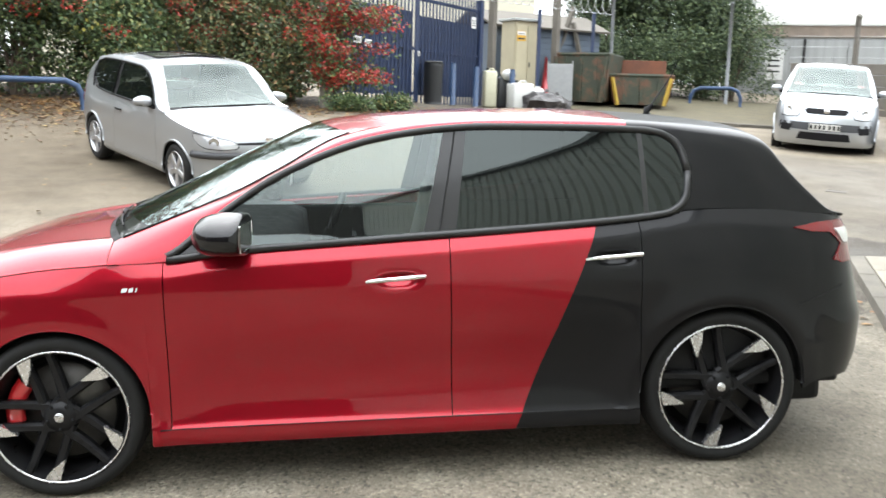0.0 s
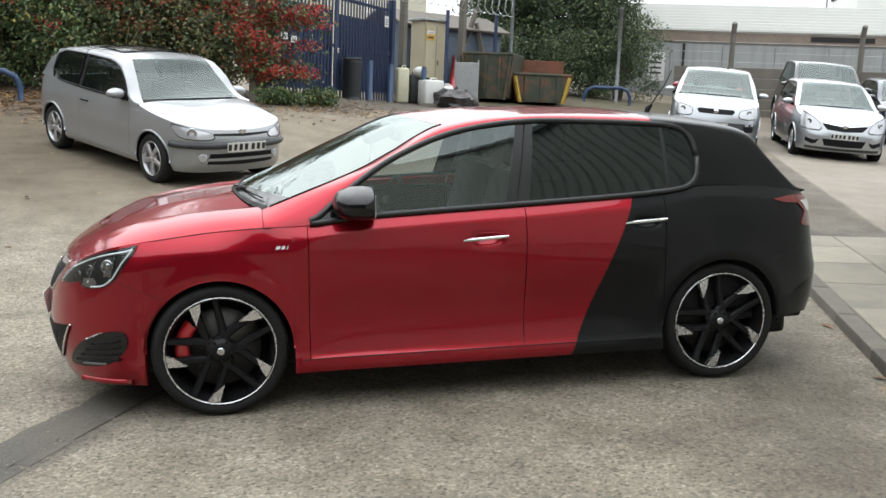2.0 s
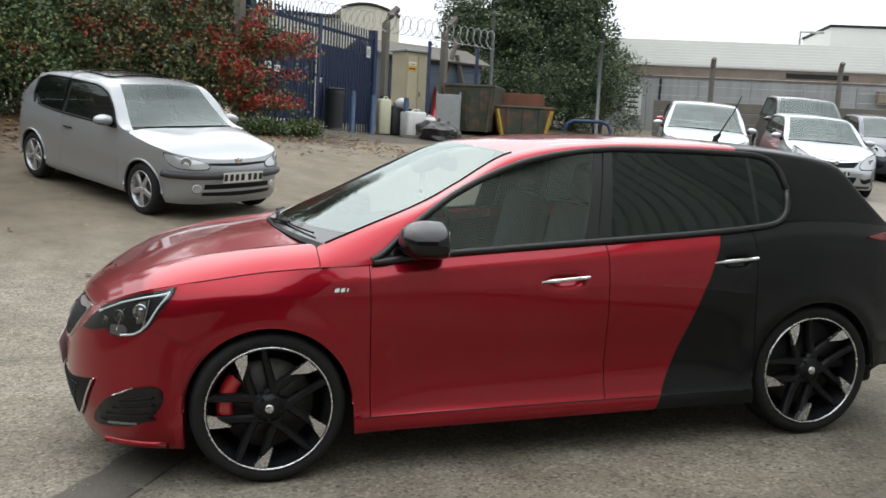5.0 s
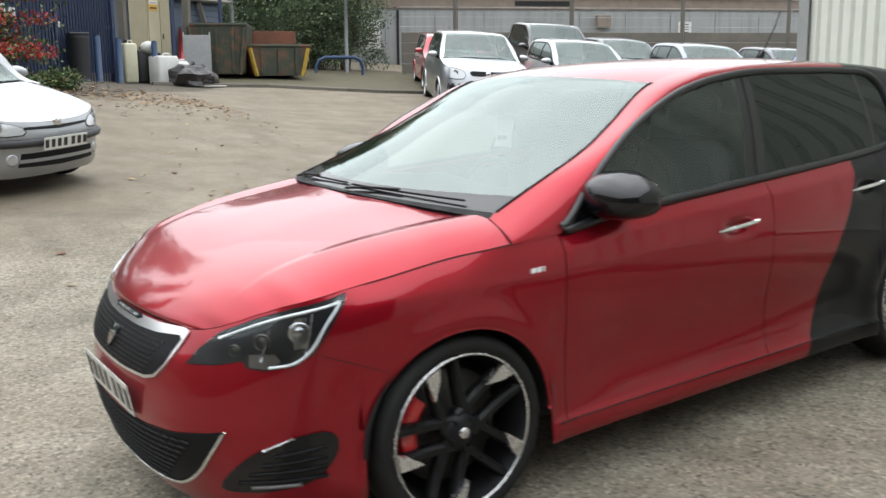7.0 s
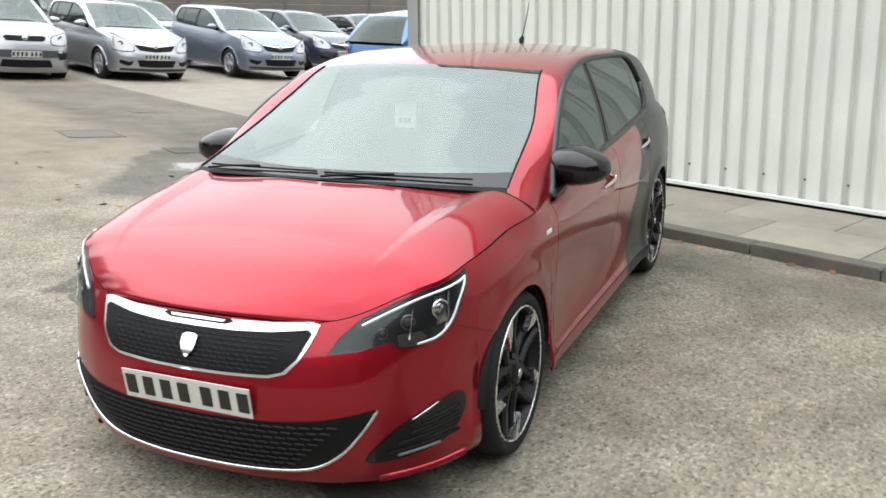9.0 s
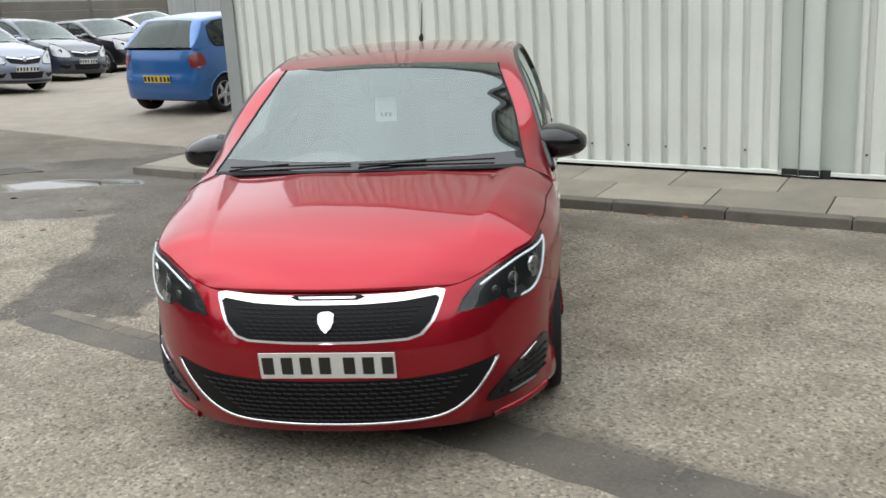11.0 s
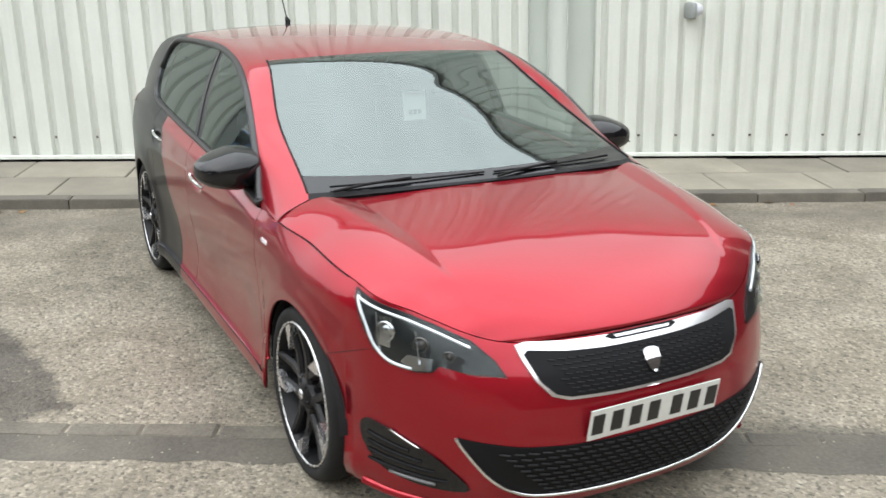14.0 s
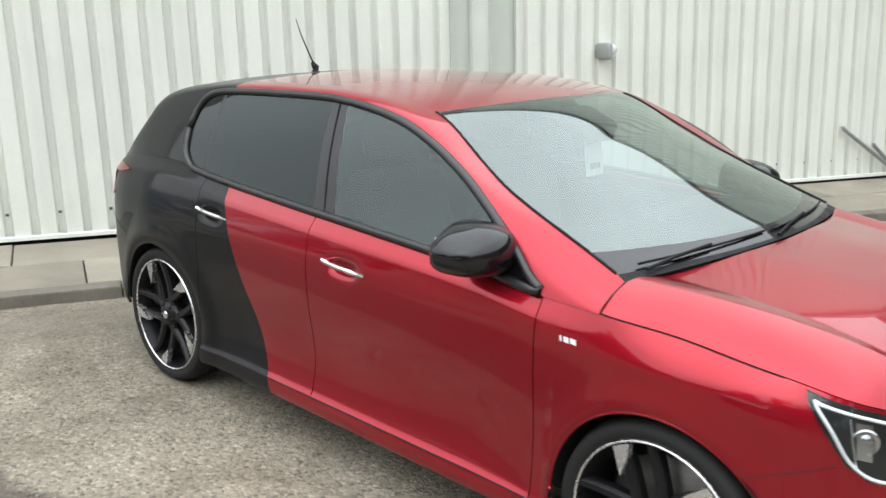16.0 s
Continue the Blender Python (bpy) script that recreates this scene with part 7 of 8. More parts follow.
for x, y, w, h, q in ((6.9, 22.6, 1.3, 1.9, 61), (8.8, 22.3, 1.3, 2.1, 62), (10.6, 21.9, 1.2, 2.2, 63)):
    shrub("shrub", "dark dense bush under the trees", x, y, w, .8, h, q, M["leaf_tree"], 0, 0, 14000, (0, 0), 1.0, .065)

# ---- gate ----
M["gate_blue"] = speckled("blue_gate_paint", (0.01232, 0.02464, 0.06545), 0.5, 0.3, 4, 80)
M["bollard_blue"] = speckled("bollard_blue", (0.0154, 0.04004, 0.0924), 0.5, 0.25, 8, 80)
M["bin_black"] = speckled("black_plastic", (0.0154, 0.01694, 0.01848), 0.5, 0.25, 10, 90)
M["sign_white"] = speckled("white_sign", (0.539, 0.539, 0.5236), 0.5, 0.06, 8, 80)
M["sign_yellow"] = speckled("yellow_sign", (0.5005, 0.2772, 0.0231), 0.5, 0.06, 8, 80)
M["cabinet"] = speckled("beige_paint", (0.3465, 0.308, 0.2079), 0.6, 0.12, 2, 60)
M["shed_blue"] = speckled("blue_grey_boards", (0.077, 0.1001, 0.1309), 0.65, 0.15, 4, 60)
GL, GR = Vector((-.47, 13.29, 0)), Vector((2.83, 18.2, 0))
gate_dir = (GR - GL).normalized()
gate_turn = math.degrees(math.atan2(gate_dir.y, gate_dir.x))
gate_len = (GR - GL).length
GZ = 1.36
gate = thing("palisade_gate", Matrix.Translation((GL.x, GL.y, GZ)) @ pose(0, 0, 0, 0, 0, gate_turn), "tall blue steel palisade double gate, closed, with signs", "gate")
for x, q in ((0, .07), (gate_len * .5 - .035, .03), (gate_len * .5 + .035, .03), (gate_len, .08)):
    part("gate_post", boxed(x - q, -q, -.1, x + q, q, 2.55, .008), M["gate_blue"], gate)
for z in (.32, 1.25, 2.28):
    for x0, x1 in ((.06, gate_len * .5 - .09), (gate_len * .5 + .11, gate_len - .06)):
        part("gate_rail", boxed(x0, -.03, z - .035, x1, .03, z + .035, .005), M["gate_blue"], gate)
n = int(gate_len / .15)
pale = None
for i in range(n):
    x = .12 + i * .15
    if abs(x - gate_len / 2) < .1 or x > gate_len - .08:
        continue
    if pale is None:
        bm = bmesh.new()
        prof = [(-.034, -.012), (-.018, .006), (.018, .006), (.034, -.012)]
        lo = [bm.verts.new((px, py, .10)) for px, py in prof]
        hi = [bm.verts.new((px, py, 2.42)) for px, py in prof]
        tip = [bm.verts.new((px * .25, py, 2.52)) for px, py in prof]
        for q in range(3):
            bm.faces.new((lo[q], lo[q + 1], hi[q + 1], hi[q]))
            bm.faces.new((hi[q], hi[q + 1], tip[q + 1], tip[q]))
        pale = part("pale", bm, M["gate_blue"], gate, m=pose(x, -.035, 0))
    else:
        o = pale.copy()
        scene.collection.objects.link(o)
        o.matrix_basis = pose(x, -.035, 0)
# sheet fixed behind the pales
part("gate_sheet", boxed(.08, .04, .34, gate_len * .5 - .1, .05, 2.0), M["gate_blue"], gate)
part("gate_sheet", boxed(gate_len * .5 + .1, .04, .34, gate_len - .1, .05, 1.95), M["gate_blue"], gate)
v, f = [], []
for i in range(int(gate_len / .15)):
    x = .05 + i * .15
    k = len(v)
    v += [(x, .03, -.06), (x + .075, .03, -.06), (x + .075, .03, .32), (x, .03, .32)]
    f.append((k, k + 1, k + 2, k + 3))
obj("gate_skirt", v, f, M["cabinet"], gate, "pale slats under the gate", False)
for x, z, w, h, m_ in ((.62, 1.28, .26, .13, "sign_white"), (1.0, 1.24, .24, .13, "sign_white"), (gate_len * .5, 1.15, .09, .10, "sign_white"), (gate_len * .93, 2.0, .22, .26, "sign_white")):
    sg = part("sign", boxed(x - w / 2, -.062, z - h / 2, x + w / 2, -.052, z + h / 2, .003), M[m_], gate, "small white notice")
    for q in range(3):
        part("bar", boxed(x - w * .36, -.066, z + h * (.18 - .2 * q) - h * .05, x + w * .3, -.062, z + h * (.18 - .2 * q) + h * .03), M["ink"], sg)
# razor wire in coils over the gate and fence
wire = thing("razor_wire", None, "coils of galvanised razor wire above the gate", "wire")
bm = bmesh.new()
for p0, p1 in ((GL + Vector((-2.2, .6, GZ + 2.75)), GR + Vector((0, 0, GZ + 2.75))), (GR + Vector((0, 0, GZ + 2.8)), Vector((6.4, 19.6, GZ + 2.7)))):
    L = (p1 - p0).length
    d = (p1 - p0).normalized()
    s = d.cross(Vector((0, 0, 1)))
    turns = int(L / .22)
    tube(bm, [p0 + d * L * i / (turns * 10) + s * .24 * math.cos(i * .6283) + Vector((0, 0, .24 * math.sin(i * .6283))) for i in range(turns * 10)], .010, 3)
part("coil", bm, M["galv"], wire)
# concrete posts with cranked heads
cp = thing("fence_post", Matrix.Translation((3.2, 18.55, 1.40)), "weathered concrete fence post with a cranked head", "post", "concrete fence posts")
bm = bmesh.new()
tube(bm, [(0, 0, -.1), (0, 0, 2.75), (.10, .02, 2.95), (.30, .05, 3.15)], .105, 4, False, [1, 1, .95, .8])
part("post", bm, M["conc"], cp)
for x, y in ((-.66, 13.10), (4.9, 19.2)):
    copy_thing(cp, Matrix.Translation((x, y, 1.36)))
# bracing post among the trees
br = thing("fence_post", Matrix.Translation((5.6, 20.6, 1.5)), "raking concrete fence post with a brace", "post", "concrete fence posts")
for q in (((-.75, 0, -.1), (.05, 0, 2.6)), ((.05, 0, 2.2), (.7, .1, -.1))):
    bm = bmesh.new()
    tube(bm, q, .07, 4)
    part("leg", bm, M["conc"], br)
M["pole_grey"] = speckled("weathered_pole_zinc", (0.154, 0.1617, 0.1656), 0.75, 0.4, 4, 60)
for x, y, h in ((7.0, 21.6, 3.3), (10.1, 20.9, 2.75)):
    p = thing("steel_pole", Matrix.Translation((x, y, ground_z(x, y))), "tall grey steel pole at the yard edge", "pole", "steel poles")
    bm = bmesh.new()
    tube(bm, [(0, 0, -.1), (0, 0, h)], .05, 8)
    part("shaft", bm, M["pole_grey"], p, "", True)
    part("cap", boxed(-.055, -.055, h - .02, .055, .055, h + .03, .01), M["pole_grey"], p)
for x, y in ((6.05, 20.0), (4.35, 18.6)):
    p = thing("fence_stanchion", Matrix.Translation((x, y, ground_z(x, y))), "thin dark steel fence stanchion", "post", "fence stanchions")
    part("shaft", boxed(-.04, -.04, -.1, .04, .04, 2.3, .004), M["gate_blue"], p)
    part("cap", boxed(-.045, -.045, 2.3, .045, .045, 2.33, .004), M["gate_blue"], p)
# bollards and litter bin
b0 = thing("bollard", upright(.85, 15.5), "blue painted steel bollard before the gate", "bollard", "gate bollards")
bm = bmesh.new()
tube(bm, [(0, 0, -.1), (0, 0, .90), (0, 0, .93)], .065, 12, False, [1, 1, .7])
part("shaft", bm, M["bollard_blue"], b0, "", True)
part("collar", boxed(-.075, -.075, -.02, .075, .075, .03, .01), M["conc"], b0)
for x, y in ((2.02, 16.2), (2.62, 16.9), (3.55, 17.5)):
    copy_thing(b0, upright(x, y))
bin_ = thing("litter_bin", upright(1.55, 15.75), "black plastic litter bin between the bollards", "bin")
bm = bmesh.new()
tube(bm, [(0, 0, 0), (0, 0, .06), (0, 0, .78), (0, 0, .82), (0, 0, .88)], .205, 14, False, [.88, .92, 1.0, 1.06, .9])
part("drum", bm, M["bin_black"], bin_, "", True)
part("lid", boxed(-.18, -.18, .86, .18, .18, .90, .02), M["bin_black"], bin_)
# cabinet, shed
cab = thing("switch_cabinet", pose(3.95, 19.0, 1.42, 0, 0, 24), "beige steel switch cabinet with a yellow warning sign", "cabinet")
part("cabinet_body", boxed(-.34, -.3, 0, .34, .3, 2.1, .02), M["cabinet"], cab)
part("cabinet_door", boxed(-.31, -.325, .12, .01, -.305, 2.0, .006), M["cabinet"], cab)
part("cabinet_door", boxed(.03, -.325, .12, .31, -.305, 2.0, .006), M["cabinet"], cab)
part("cabinet_roof", boxed(-.40, -.38, 2.1, .40, .36, 2.16, .01), M["flashing"], cab)
sg = part("warning_sign", boxed(-.30, -.335, 1.62, -.04, -.326, 1.86, .003), M["sign_yellow"], cab, "yellow and white warning sign")
part("sign_head", boxed(-.29, -.339, 1.76, -.05, -.335, 1.85), M["sign_white"], sg)
part("bar", boxed(-.26, -.343, 1.785, -.08, -.339, 1.80), M["ink"], sg)
part("bar", boxed(-.27, -.339, 1.66, -.07, -.335, 1.70), M["ink"], sg)
part("cabinet_handle", boxed(.07, -.345, 1.0, .10, -.325, 1.12, .005), M["ink"], cab)
shed = thing("garden_shed", pose(4.6, 21.2, 1.5, 0, 0, 24), "blue-grey boarded shed with a low felt roof", "shed")
for i in range(14):
    part("board", boxed(-1.7, -.9, .02 + i * .145, 1.7, -.87, .02 + (i + 1) * .145 - .008, .004), M["shed_blue"], shed)
part("shed_body", boxed(-1.66, -.86, 0, 1.66, .9, 2.05), M["shed_blue"], shed)
v, f = sheet([[(x, y, z) for x in (-1.9, 1.9)] for y, z in ((-1.1, 2.0), (0, 2.45), (1.1, 2.0))])
obj("shed_roof", *fold(v, f, .05), M["conc"], shed, "", False)

# ---- rubbish by the gate ----
M["white_plastic"] = speckled("white_plastic", (0.5236, 0.5236, 0.5005), 0.4, 0.08, 8, 80)
M["bag"] = speckled("dark_sack", (0.0385, 0.03465, 0.03465), 0.35, 0.4, 6, 40)
M["cream_plastic"] = speckled("cream_plastic", (0.462, 0.4466, 0.3234), 0.5, 0.08, 8, 80)


def can(x, y, w, d, h, mat, turn, label, tilt=0):
    ob = thing("plastic_container", upright(x, y, turn, .0) @ pose(0, 0, 0, tilt, 0, 0), label, "container", "plastic containers")
    part("tank", boxed(-w / 2, -d / 2, 0, w / 2, d / 2, h, .05), mat, ob, "", True)
    bm = bmesh.new()
    tube(bm, [(-w * .2, 0, h - .01), (-w * .2, 0, h + .06)], .04, 10)
    part("cap", bm, M["bin_black"], ob, "", True)
    bm = bmesh.new()
    tube(bm, [(-.02, 0, h - .01), (0, 0, h + .05), (w * .25, 0, h + .05), (w * .3, 0, h - .01)], .018, 6)
    part("handle", bm, mat, ob, "", True)


can(3.75, 17.55, .55, .38, .62, M["white_plastic"], 20, "white plastic liquid container with a black cap")
can(4.15, 17.75, .40, .38, .50, M["white_plastic"], -10, "white plastic drum lying askew", 12)
can(3.45, 17.9, .40, .3, .72, M["bin_black"], 5, "dark plastic container behind the white ones")
can(3.05, 17.7, .30, .30, .85, M["cream_plastic"], 5, "cream plastic container beside the post")
hd = thing("plastic_bottle", upright(3.5, 17.75, 0, .78), "round white plastic bottle on top of containers", "bottle")
bm = bmesh.new()
bmesh.ops.create_uvsphere(bm, u_segments=14, v_segments=9, radius=.17)
for q in bm.verts:
    q.co.z *= .8
part("body", bm, M["white_plastic"], hd, "", True)
part("cap", boxed(.06, -.19, -.05, .14, -.13, .03, .01), M["bin_black"], hd)
for x, y, s in ((4.25, 17.35, .42), (4.55, 17.55, .35)):
    ob = thing("rubbish_sack", upright(x, y), "crumpled dark rubbish sack on the ground", "sack", "rubbish sacks")
    bm = bmesh.new()
    bmesh.ops.create_icosphere(bm, subdivisions=3, radius=s)
    for q in bm.verts:
        k = 1 + .35 * noise.noise(q.co * 4.2 + Vector((x, y, 0)))
        q.co = Vector((q.co.x * k * 1.1, q.co.y * k, max(-.02, (q.co.z * k + s * .55) * .72)))
    part("sack", bm, M["bag"], ob)
    bm = bmesh.new()
    tube(bm, [(0, 0, s * .95), (.05, 0, s * 1.12), (.1, .03, s * 1.2)], .05, 6, False, [.6, .5, 1.1])
    part("neck", bm, M["bag"], ob)
ct = thing("wire_cart", upright(4.95, 18.75, -20), "old grey wheeled cage cart", "cart")
part("panel", boxed(-.32, -.03, .15, .32, .03, 1.05, .01), M["galv"], ct)
part("panel", boxed(-.32, .45, .15, .32, .5, 1.05, .01), M["galv"], ct)
for x in (-.3, .3):
    for y in (0, .47):
        bm = bmesh.new()
        tube(bm, [(x, y, .02), (x, y, 1.12)], .02, 6)
        part("leg", bm, M["galv"], ct)
tr = thing("traffic_cone", upright(4.62, 18.9), "red plastic cone behind the rubbish", "cone")
bm = bmesh.new()
tube(bm, [(0, 0, .0), (0, 0, .04), (0, 0, .05), (0, 0, 1.2)], .2, 10, False, [1, 1, .7, .12])
part("body", bm, M["red_paint"], tr, "", True)
part("foot", boxed(-.2, -.2, 0, .2, .2, .03, .01), M["bin_black"], tr)
pp = thing("paper_sheet", upright(4.7, 17.2, 15, .01), "torn white paper sheet on the ground", "litter")
part("sheet", boxed(-.3, -.12, 0, .3, .12, .025, .01), M["white_plastic"], pp)
part("scrap", boxed(.2, -.05, .02, .5, .1, .05, .01), M["white_plastic"], pp)

# ---- skips ----
M["skip_green"] = speckled("rusty_green_paint", (0.0308, 0.0385, 0.0231), 0.7, 0.45, 2.5, 40, 0, 0.3)
n_ = Nodes(M["skip_green"])
n_.colour(n_.mix(n_.ramp(n_.noise(n_.coords(), 2.6, 6, 0.7), (0.5, 0.0), (0.62, 0.85)), n_.bsdf.inputs["Base Color"].links[0].from_socket, (0.11, 0.05, 0.028)))
M["rust"] = speckled("rust", (0.1309, 0.05005, 0.02695), 0.85, 0.4, 4, 50, 0, 0.4)
M["skip_yellow"] = speckled("worn_yellow_paint", (0.3465, 0.231, 0.0308), 0.65, 0.35, 6, 60)


def skip(x, y, turn, w, l, h, label, rusty, flare):
    ob = thing("skip", upright(x, y, turn), label, "skip", "waste skips")
    t = .04
    prof = [(-l / 2, h), (-l / 2 + flare, .12), (l / 2 - flare, .12), (l / 2, h)]
    for sgn, nm in ((-1, "side_panel"), (1, "side_panel")):
        v = [(px, sgn * w / 2, pz) for px, pz in prof] + [(px, sgn * (w / 2 - t), pz) for px, pz in prof]
        f = [(0, 1, 2, 3), (7, 6, 5, 4)] + [(i, 4 + i, 4 + (i + 1) % 4, (i + 1) % 4) for i in range(4)]
        obj(nm, v, f, M["skip_green"], ob, "", False)
        for q in (-.5, 0, .5):
            part("rib", boxed(q * l * .55 - .04, sgn * (w / 2 + .02) - .02, .14, q * l * .55 + .04, sgn * (w / 2 + .02) + .02, h - .05, .005), M["skip_green"], ob)
    for a, b, nm in ((0, 1, "end_panel"), (1, 2, "floor_panel"), (2, 3, "end_panel")):
        (x0, z0), (x1, z1) = prof[a], prof[b]
        v = [(x0, -w / 2, z0), (x0, w / 2, z0), (x1, w / 2, z1), (x1, -w / 2, z1)]
        d = Vector((z1 - z0, 0, -(x1 - x0))).normalized() * t
        v += [(p[0] + d.x, p[1], p[2] + d.z) for p in v]
        f = [(0, 1, 2, 3), (7, 6, 5, 4)] + [(i, 4 + i, 4 + (i + 1) % 4, (i + 1) % 4) for i in range(4)]
        obj(nm, v, f, M["rust"] if rusty and nm == "end_panel" else M["skip_green"], ob, "", False)
    bm = bmesh.new()
    tube(bm, [(-l / 2, -w / 2, h), (l / 2, -w / 2, h), (l / 2, w / 2, h), (-l / 2, w / 2, h)], .045, 6, True)
    part("rim", bm, M["skip_green"], ob)
    for sgn in (-1, 1):
        for px in (-l / 2 + flare * .7, l / 2 - flare * .7):
            bm = bmesh.new()
            k = -1 if px < 0 else 1
            tube(bm, [(px - k * flare * .6, sgn * (w / 2 + .05), .06), (px + k * flare * .4, sgn * (w / 2 + .05), h - .06)], .05, 4)
            part("lifting_strut", bm, M["skip_yellow"] if rusty else M["skip_green"], ob, "worn yellow lifting strut" if rusty else "")
    if rusty:
        part("inner_liner", boxed(-l / 2 + .02, w / 2 - .06, h - .3, l / 2 - .02, w / 2 - .02, h + .42, .01), M["rust"], ob, "rusty raised back panel")
    return ob


skip(5.86, 19.55, -28, 1.6, 1.36, 1.24, "rusty green steel skip standing by the trees", False, .12)
skip(7.12, 19.3, -11, 1.3, 1.55, .80, "green and rust-brown skip with yellow struts", True, .16)
for (x, y, turn, w, h, lab) in ((-5.5, 10.95, 10, 2.2, .48, "blue tubular hoop barrier before the hedge"), (9.6, 20.4, -20, 1.3, .50, "blue tubular hoop barrier by the trees")):
    hb = thing("hoop_barrier", upright(x, y, turn), lab, "barrier", "hoop barriers")
    bm = bmesh.new()
    tube(bm, [(-w / 2, 0, -.1), (-w / 2, 0, h - .25), (-w / 2 + .08, 0, h - .08), (-w / 2 + .25, 0, h), (w / 2 - .25, 0, h), (w / 2 - .08, 0, h - .08), (w / 2, 0, h - .25), (w / 2, 0, -.1)], .05, 8)
    part("hoop", bm, M["bollard_blue"], hb, "", True)
    for s in (-1, 1):
        part("foot", boxed(s * w / 2 - .1, -.1, -.02, s * w / 2 + .1, .1, .02, .01), M["conc"], hb)
# low kerb and rough verge before the skips
VK = [Vector((3.4, 17.3, 0)), Vector((6.0, 17.2, 0)), Vector((8.4, 15.9, 0)), Vector((10.2, 15.6, 0))]
M["verge"] = speckled("mossy_verge", (0.08085, 0.0693, 0.04004), 0.95, 0.4, 3, 50, 0, 0.5)
verge_pts = [[Vector((p.x, p.y, ground_z(p.x, p.y) + .05)), Vector((p.x + 1.0, p.y + 2.3, ground_z(p.x + 1, p.y + 2.3) + .04)), Vector((p.x + 2, p.y + 6, ground_z(p.x + 2, p.y + 6) + .04))] for p in VK]
v, f = sheet(verge_pts)
tagged(obj("verge", v, [q[::-1] for q in f], M["verge"], None, "", False), "mossy rough verge under the skips and trees", "verge", kind="structure")
far_kerb = tagged(obj("kerb", [(0, 0, 0)], [], M["kerb"]), "low weathered concrete kerb along the verge", "kerb", kind="structure")
for p, q in zip(VK, VK[1:]):
    n = max(1, int((q - p).length / .9))
    side = (q - p).normalized().cross(Vector((0, 0, 1))) * .07
    for i in range(n):
        s, e = p.lerp(q, i / n), p.lerp(q, (i + .99) / n)
        block("kerb_stone", [Vector((c.x, c.y, ground_z(c.x, c.y))) for c in (s - side, e - side, e + side, s + side)], -.1, .07, M["kerb"], far_kerb, .012)

# ---- fence and far building ----
FD = Vector((.9187, -.395, 0))
FN = Vector((.395, .9187, 0))
F0 = Vector((13.2, 19.93, 0))
fence = tagged(obj("wall_fence", [(0, 0, 0)], [], M["conc"]), "stacked concrete plank wall with tall posts and wire", "wall", kind="structure")
fturn = math.degrees(math.atan2(FD.y, FD.x))
for bay in range(-1, 5):
    s0 = bay * 3.55 + (1.9 if bay == -1 else 0)
    s1 = (bay + 1) * 3.55
    p0, p1 = F0 + FD * s0, F0 + FD * s1
    L = (p1 - p0).length
    for i in range(7):
        m_ = Matrix.Translation((p0.x, p0.y, 2.84 - .30 * (i + 1))) @ pose(0, 0, 0, 0, 0, fturn)
        part("plank", boxed(.05, -.04, .008, L - .05, .04, .295, .012), M["conc"], fence, m=m_)
    bm = bmesh.new()
    tube(bm, [(0, 0, -1.9), (0, 0, .95), (0, -.08, 1.15), (0, -.16, 1.25)], .075, 4)
    part("fence_post", bm, M["conc"], fence, m=Matrix.Translation((p1.x, p1.y, 2.84)) @ pose(0, 0, 0, 0, 0, fturn))
    bm = bmesh.new()
    for q in range(4):
        tube(bm, [(0, 0, .15 + q * .28), (L, 0, .15 + q * .28)], .006, 4)
    part("line_wire", bm, M["galv"], fence, m=Matrix.Translation((p0.x, p0.y, 2.84)) @ pose(0, 0, 0, 0, 0, fturn))
M["grey_clad"] = speckled("grey_wall_cladding", (0.2618, 0.2695, 0.2656), 0.6, 0.14, .8, 30)
aged(M["grey_clad"], 0.5)
M["white_roof"] = speckled("white_roof_sheet", (0.5544, 0.5544, 0.5236), 0.5, 0.06, .8, 30)
M["old_brick"] = speckled("old_brickwork", (0.2002, 0.1617, 0.1309), 0.85, 0.25, 3, 30)
depot = thing("warehouse", Matrix.Translation(F0 + FN * 4.5 - FD * 3.2 - Vector((0, 0, .2))) @ pose(0, 0, 0, 0, 0, fturn), "long low grey warehouse with a white ribbed roof", "building")
part("wall", boxed(0, 0, .8, 34, 12, 4.05), M["grey_clad"], depot)
for i in range(20):
    part("wall_panel", boxed(i * 1.7 + .02, -.03, .9, i * 1.7 + 1.68, -.004, 3.95, .008), M["grey_clad"], depot)
part("brick_band", boxed(0, -.05, 4.05, 34, 12, 4.42), M["old_brick"], depot)
for i in range(9):
    z = 4.42 + i * .105
    part("roof_sheet", boxed(-.1, -.12 + i * .10, z, 34, 12.1, z + .10, .012), M["white_roof"], depot)
part("vent_strip", boxed(6.2, -.07, 4.16, 8.2, -.03, 4.32), M["dark_gap"], depot)
for x, z, w, h in ((1.0, 3.2, .55, .95), (12.2, 3.4, .5, .5)):
    sg = part("notice", boxed(x, -.06, z - h / 2, x + w, -.035, z + h / 2, .004), M["sign_white"], depot, "white notice board")
    for q in range(4):
        part("bar", boxed(x + w * .15, -.065, z + h * (.28 - .18 * q), x + w * .8, -.06, z + h * (.34 - .18 * q)), M["ink"], sg)
part("wall_box", boxed(9.1, -.3, 3.45, 9.6, -.02, 3.85, .02), M["old_brick"], depot)
part("downpipe", boxed(2.1, -.1, 1.0, 2.18, -.03, 4.0, .02), M["dark_gap"], depot)
hut = part("roof_housing", boxed(8.0, 2.0, 5.3, 13.0, 6.0, 6.15, .03), M["white_roof"], depot)
part("housing_edge", boxed(7.95, 1.95, 6.15, 13.05, 6.05, 6.22), M["dark_gap"], hut)
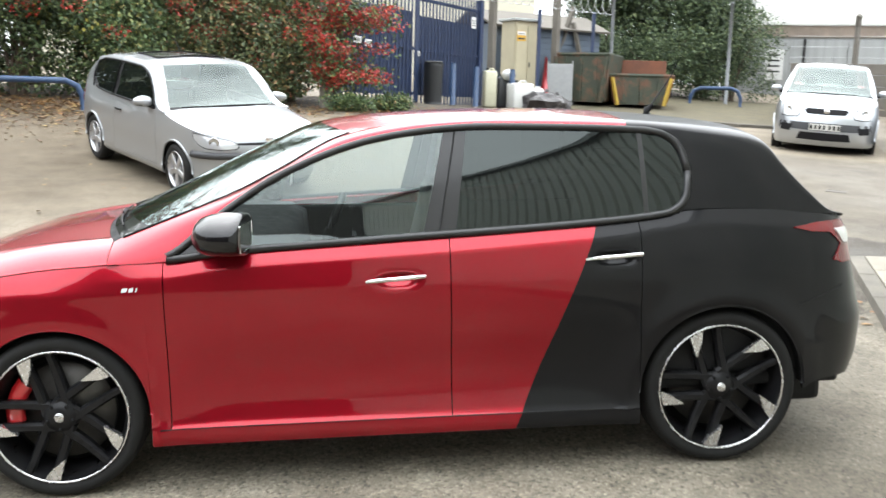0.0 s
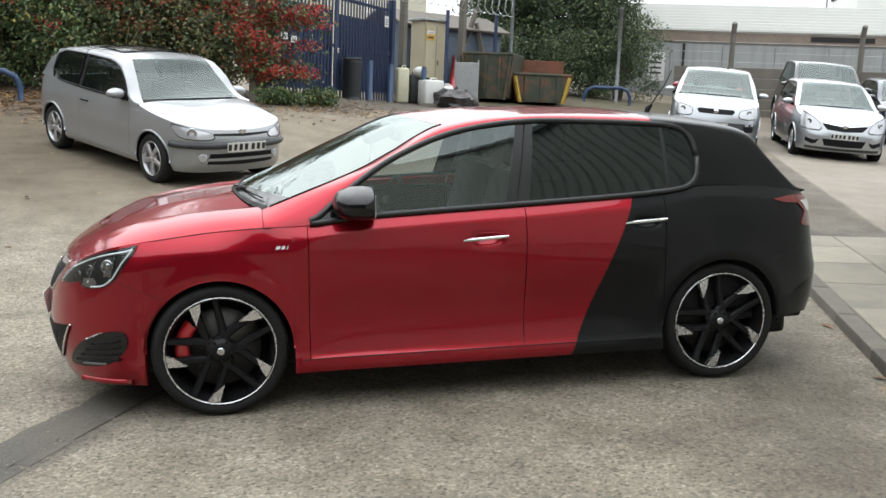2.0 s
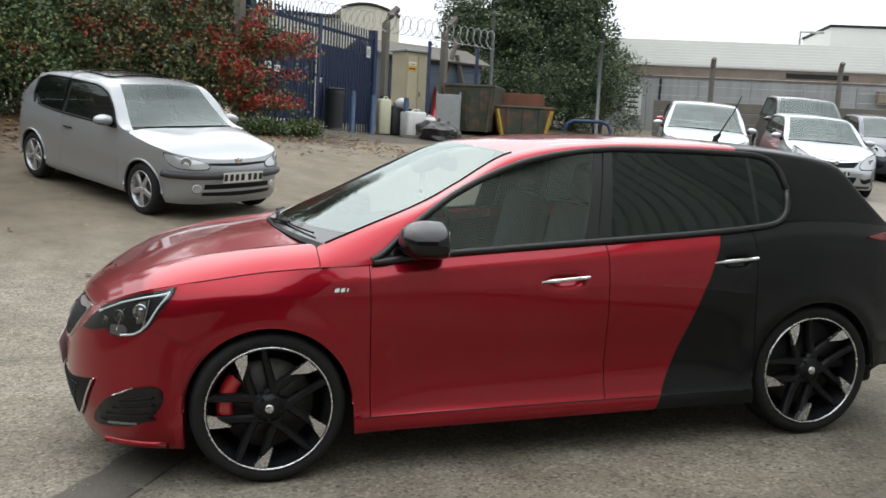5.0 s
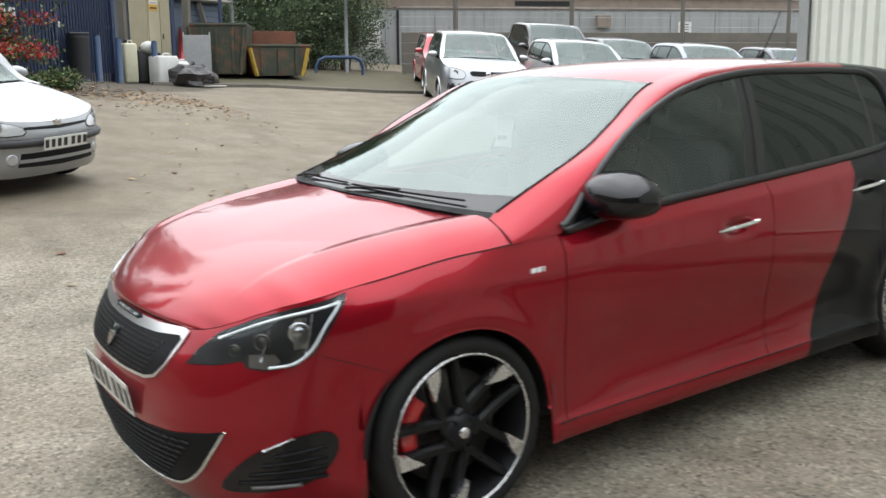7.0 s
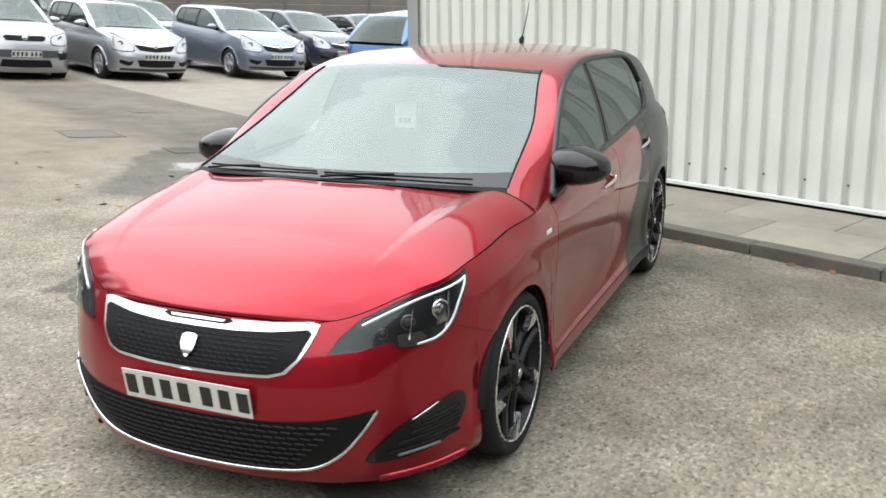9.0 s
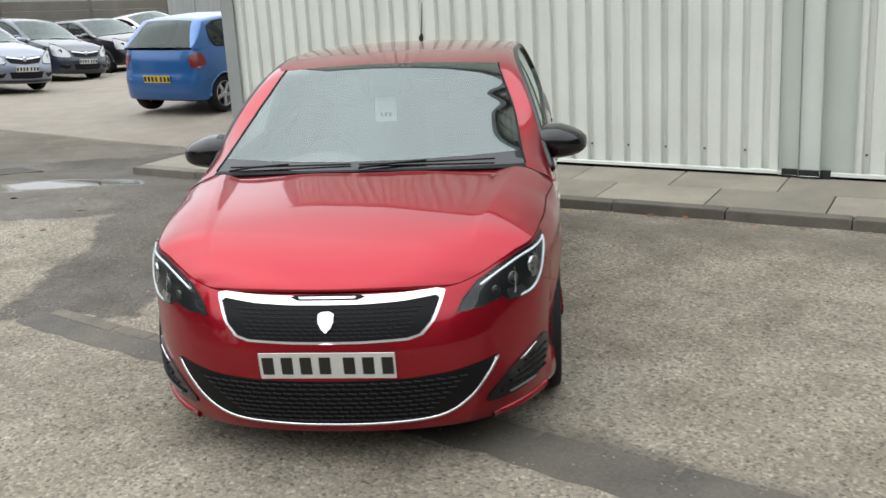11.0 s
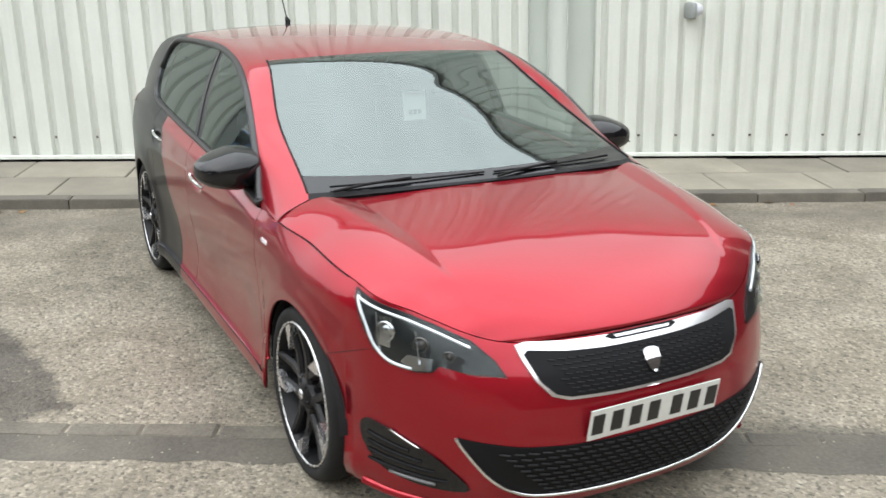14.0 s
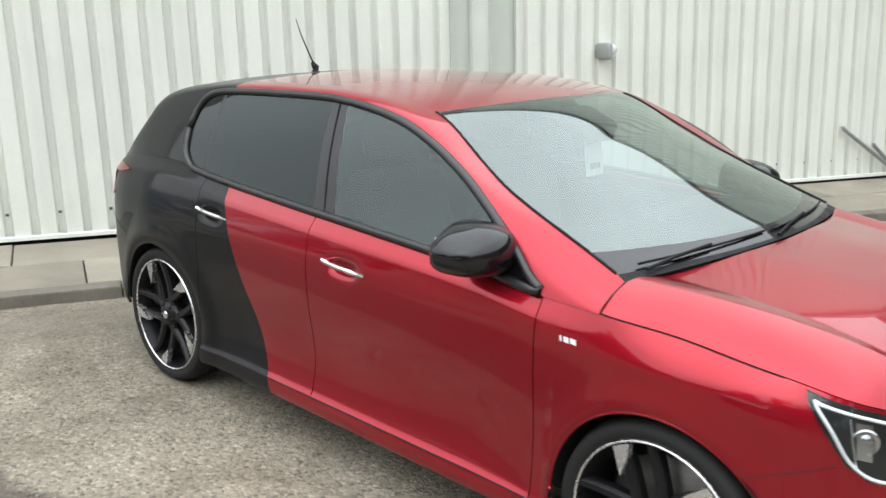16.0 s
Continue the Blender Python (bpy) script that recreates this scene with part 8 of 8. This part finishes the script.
bm = bmesh.new()
tube(bm, [(7.1, 2.5, 5.3), (7.1, 2.5, 6.0), (7.9, 2.5, 6.0)], .05, 6)
part("flue", bm, M["galv"], depot)
bm = bmesh.new()
tube(bm, [(-.3, 0, 4.6), (-.3, 0, 5.55)], .03, 6)
box(bm, -.55, -.06, 5.55, -.05, .06, 5.67, .01)
part("camera_mast", bm, M["galv"], depot)
M["cream_clad"] = speckled("cream_far_cladding", (0.4466, 0.4235, 0.3388), 0.6, 0.08, .5, 10)
mill = thing("factory", pose(-14.4, 40, 1.1), "large cream factory with a curved gable behind the gate", "building")
part("wall", boxed(0, 0, 0, 19.9, 14, 5.75), M["cream_clad"], mill)
part("fascia", boxed(-.1, -.12, 5.62, 19.88, 0, 5.78), M["dark_gap"], mill)
arc = [(19.9 + 2.8 * i / 16, 5.0 + 1.35 * math.sin(math.pi * (.28 + .52 * i / 16)) ** .8) for i in range(17)]
v = [(x, -.3, z) for x, z in arc] + [(x, -.3, 0) for x, z in arc] + [(x, 12, z) for x, z in arc]
f = [(i + 1, i, 17 + i, 18 + i) for i in range(16)] + [(i, i + 1, 35 + i, 34 + i) for i in range(16)]
obj("curved_gable", v, f, M["cream_clad"], mill, "", False)
bm = bmesh.new()
tube(bm, [(x, -.34, z) for x, z in arc], .07, 5)
part("gable_trim", bm, M["dark_gap"], mill)
for i in range(4):
    part("far_window", boxed(19.95 + i * .68, -.36, 2.6, 20.45 + i * .68, -.28, 4.1), M["smoked"], mill)
# plain unseen walls added to close the yard behind the camera
# the south wall is tall and dark to darken reflections and cut light
M["dark_brick"] = speckled("dark_backdrop_brick", (0.0462, 0.03696, 0.0308), 0.85, 0.3, 3, 30)
for nm, x, y, l, turn, mt in (("wall_south", 2, -12.5, 44, 0, "dark_brick"), ("wall_west", -21, 2, 32, 90, "old_brick")):
    w_ = part(nm, boxed(-l / 2, -.15, -1.5, l / 2, .15, 7.5), M[mt], None, "", False, pose(x, y, 0, 0, 0, turn))
    tagged(w_, "unseen plain brick wall added to close the yard", "wall", kind="structure")
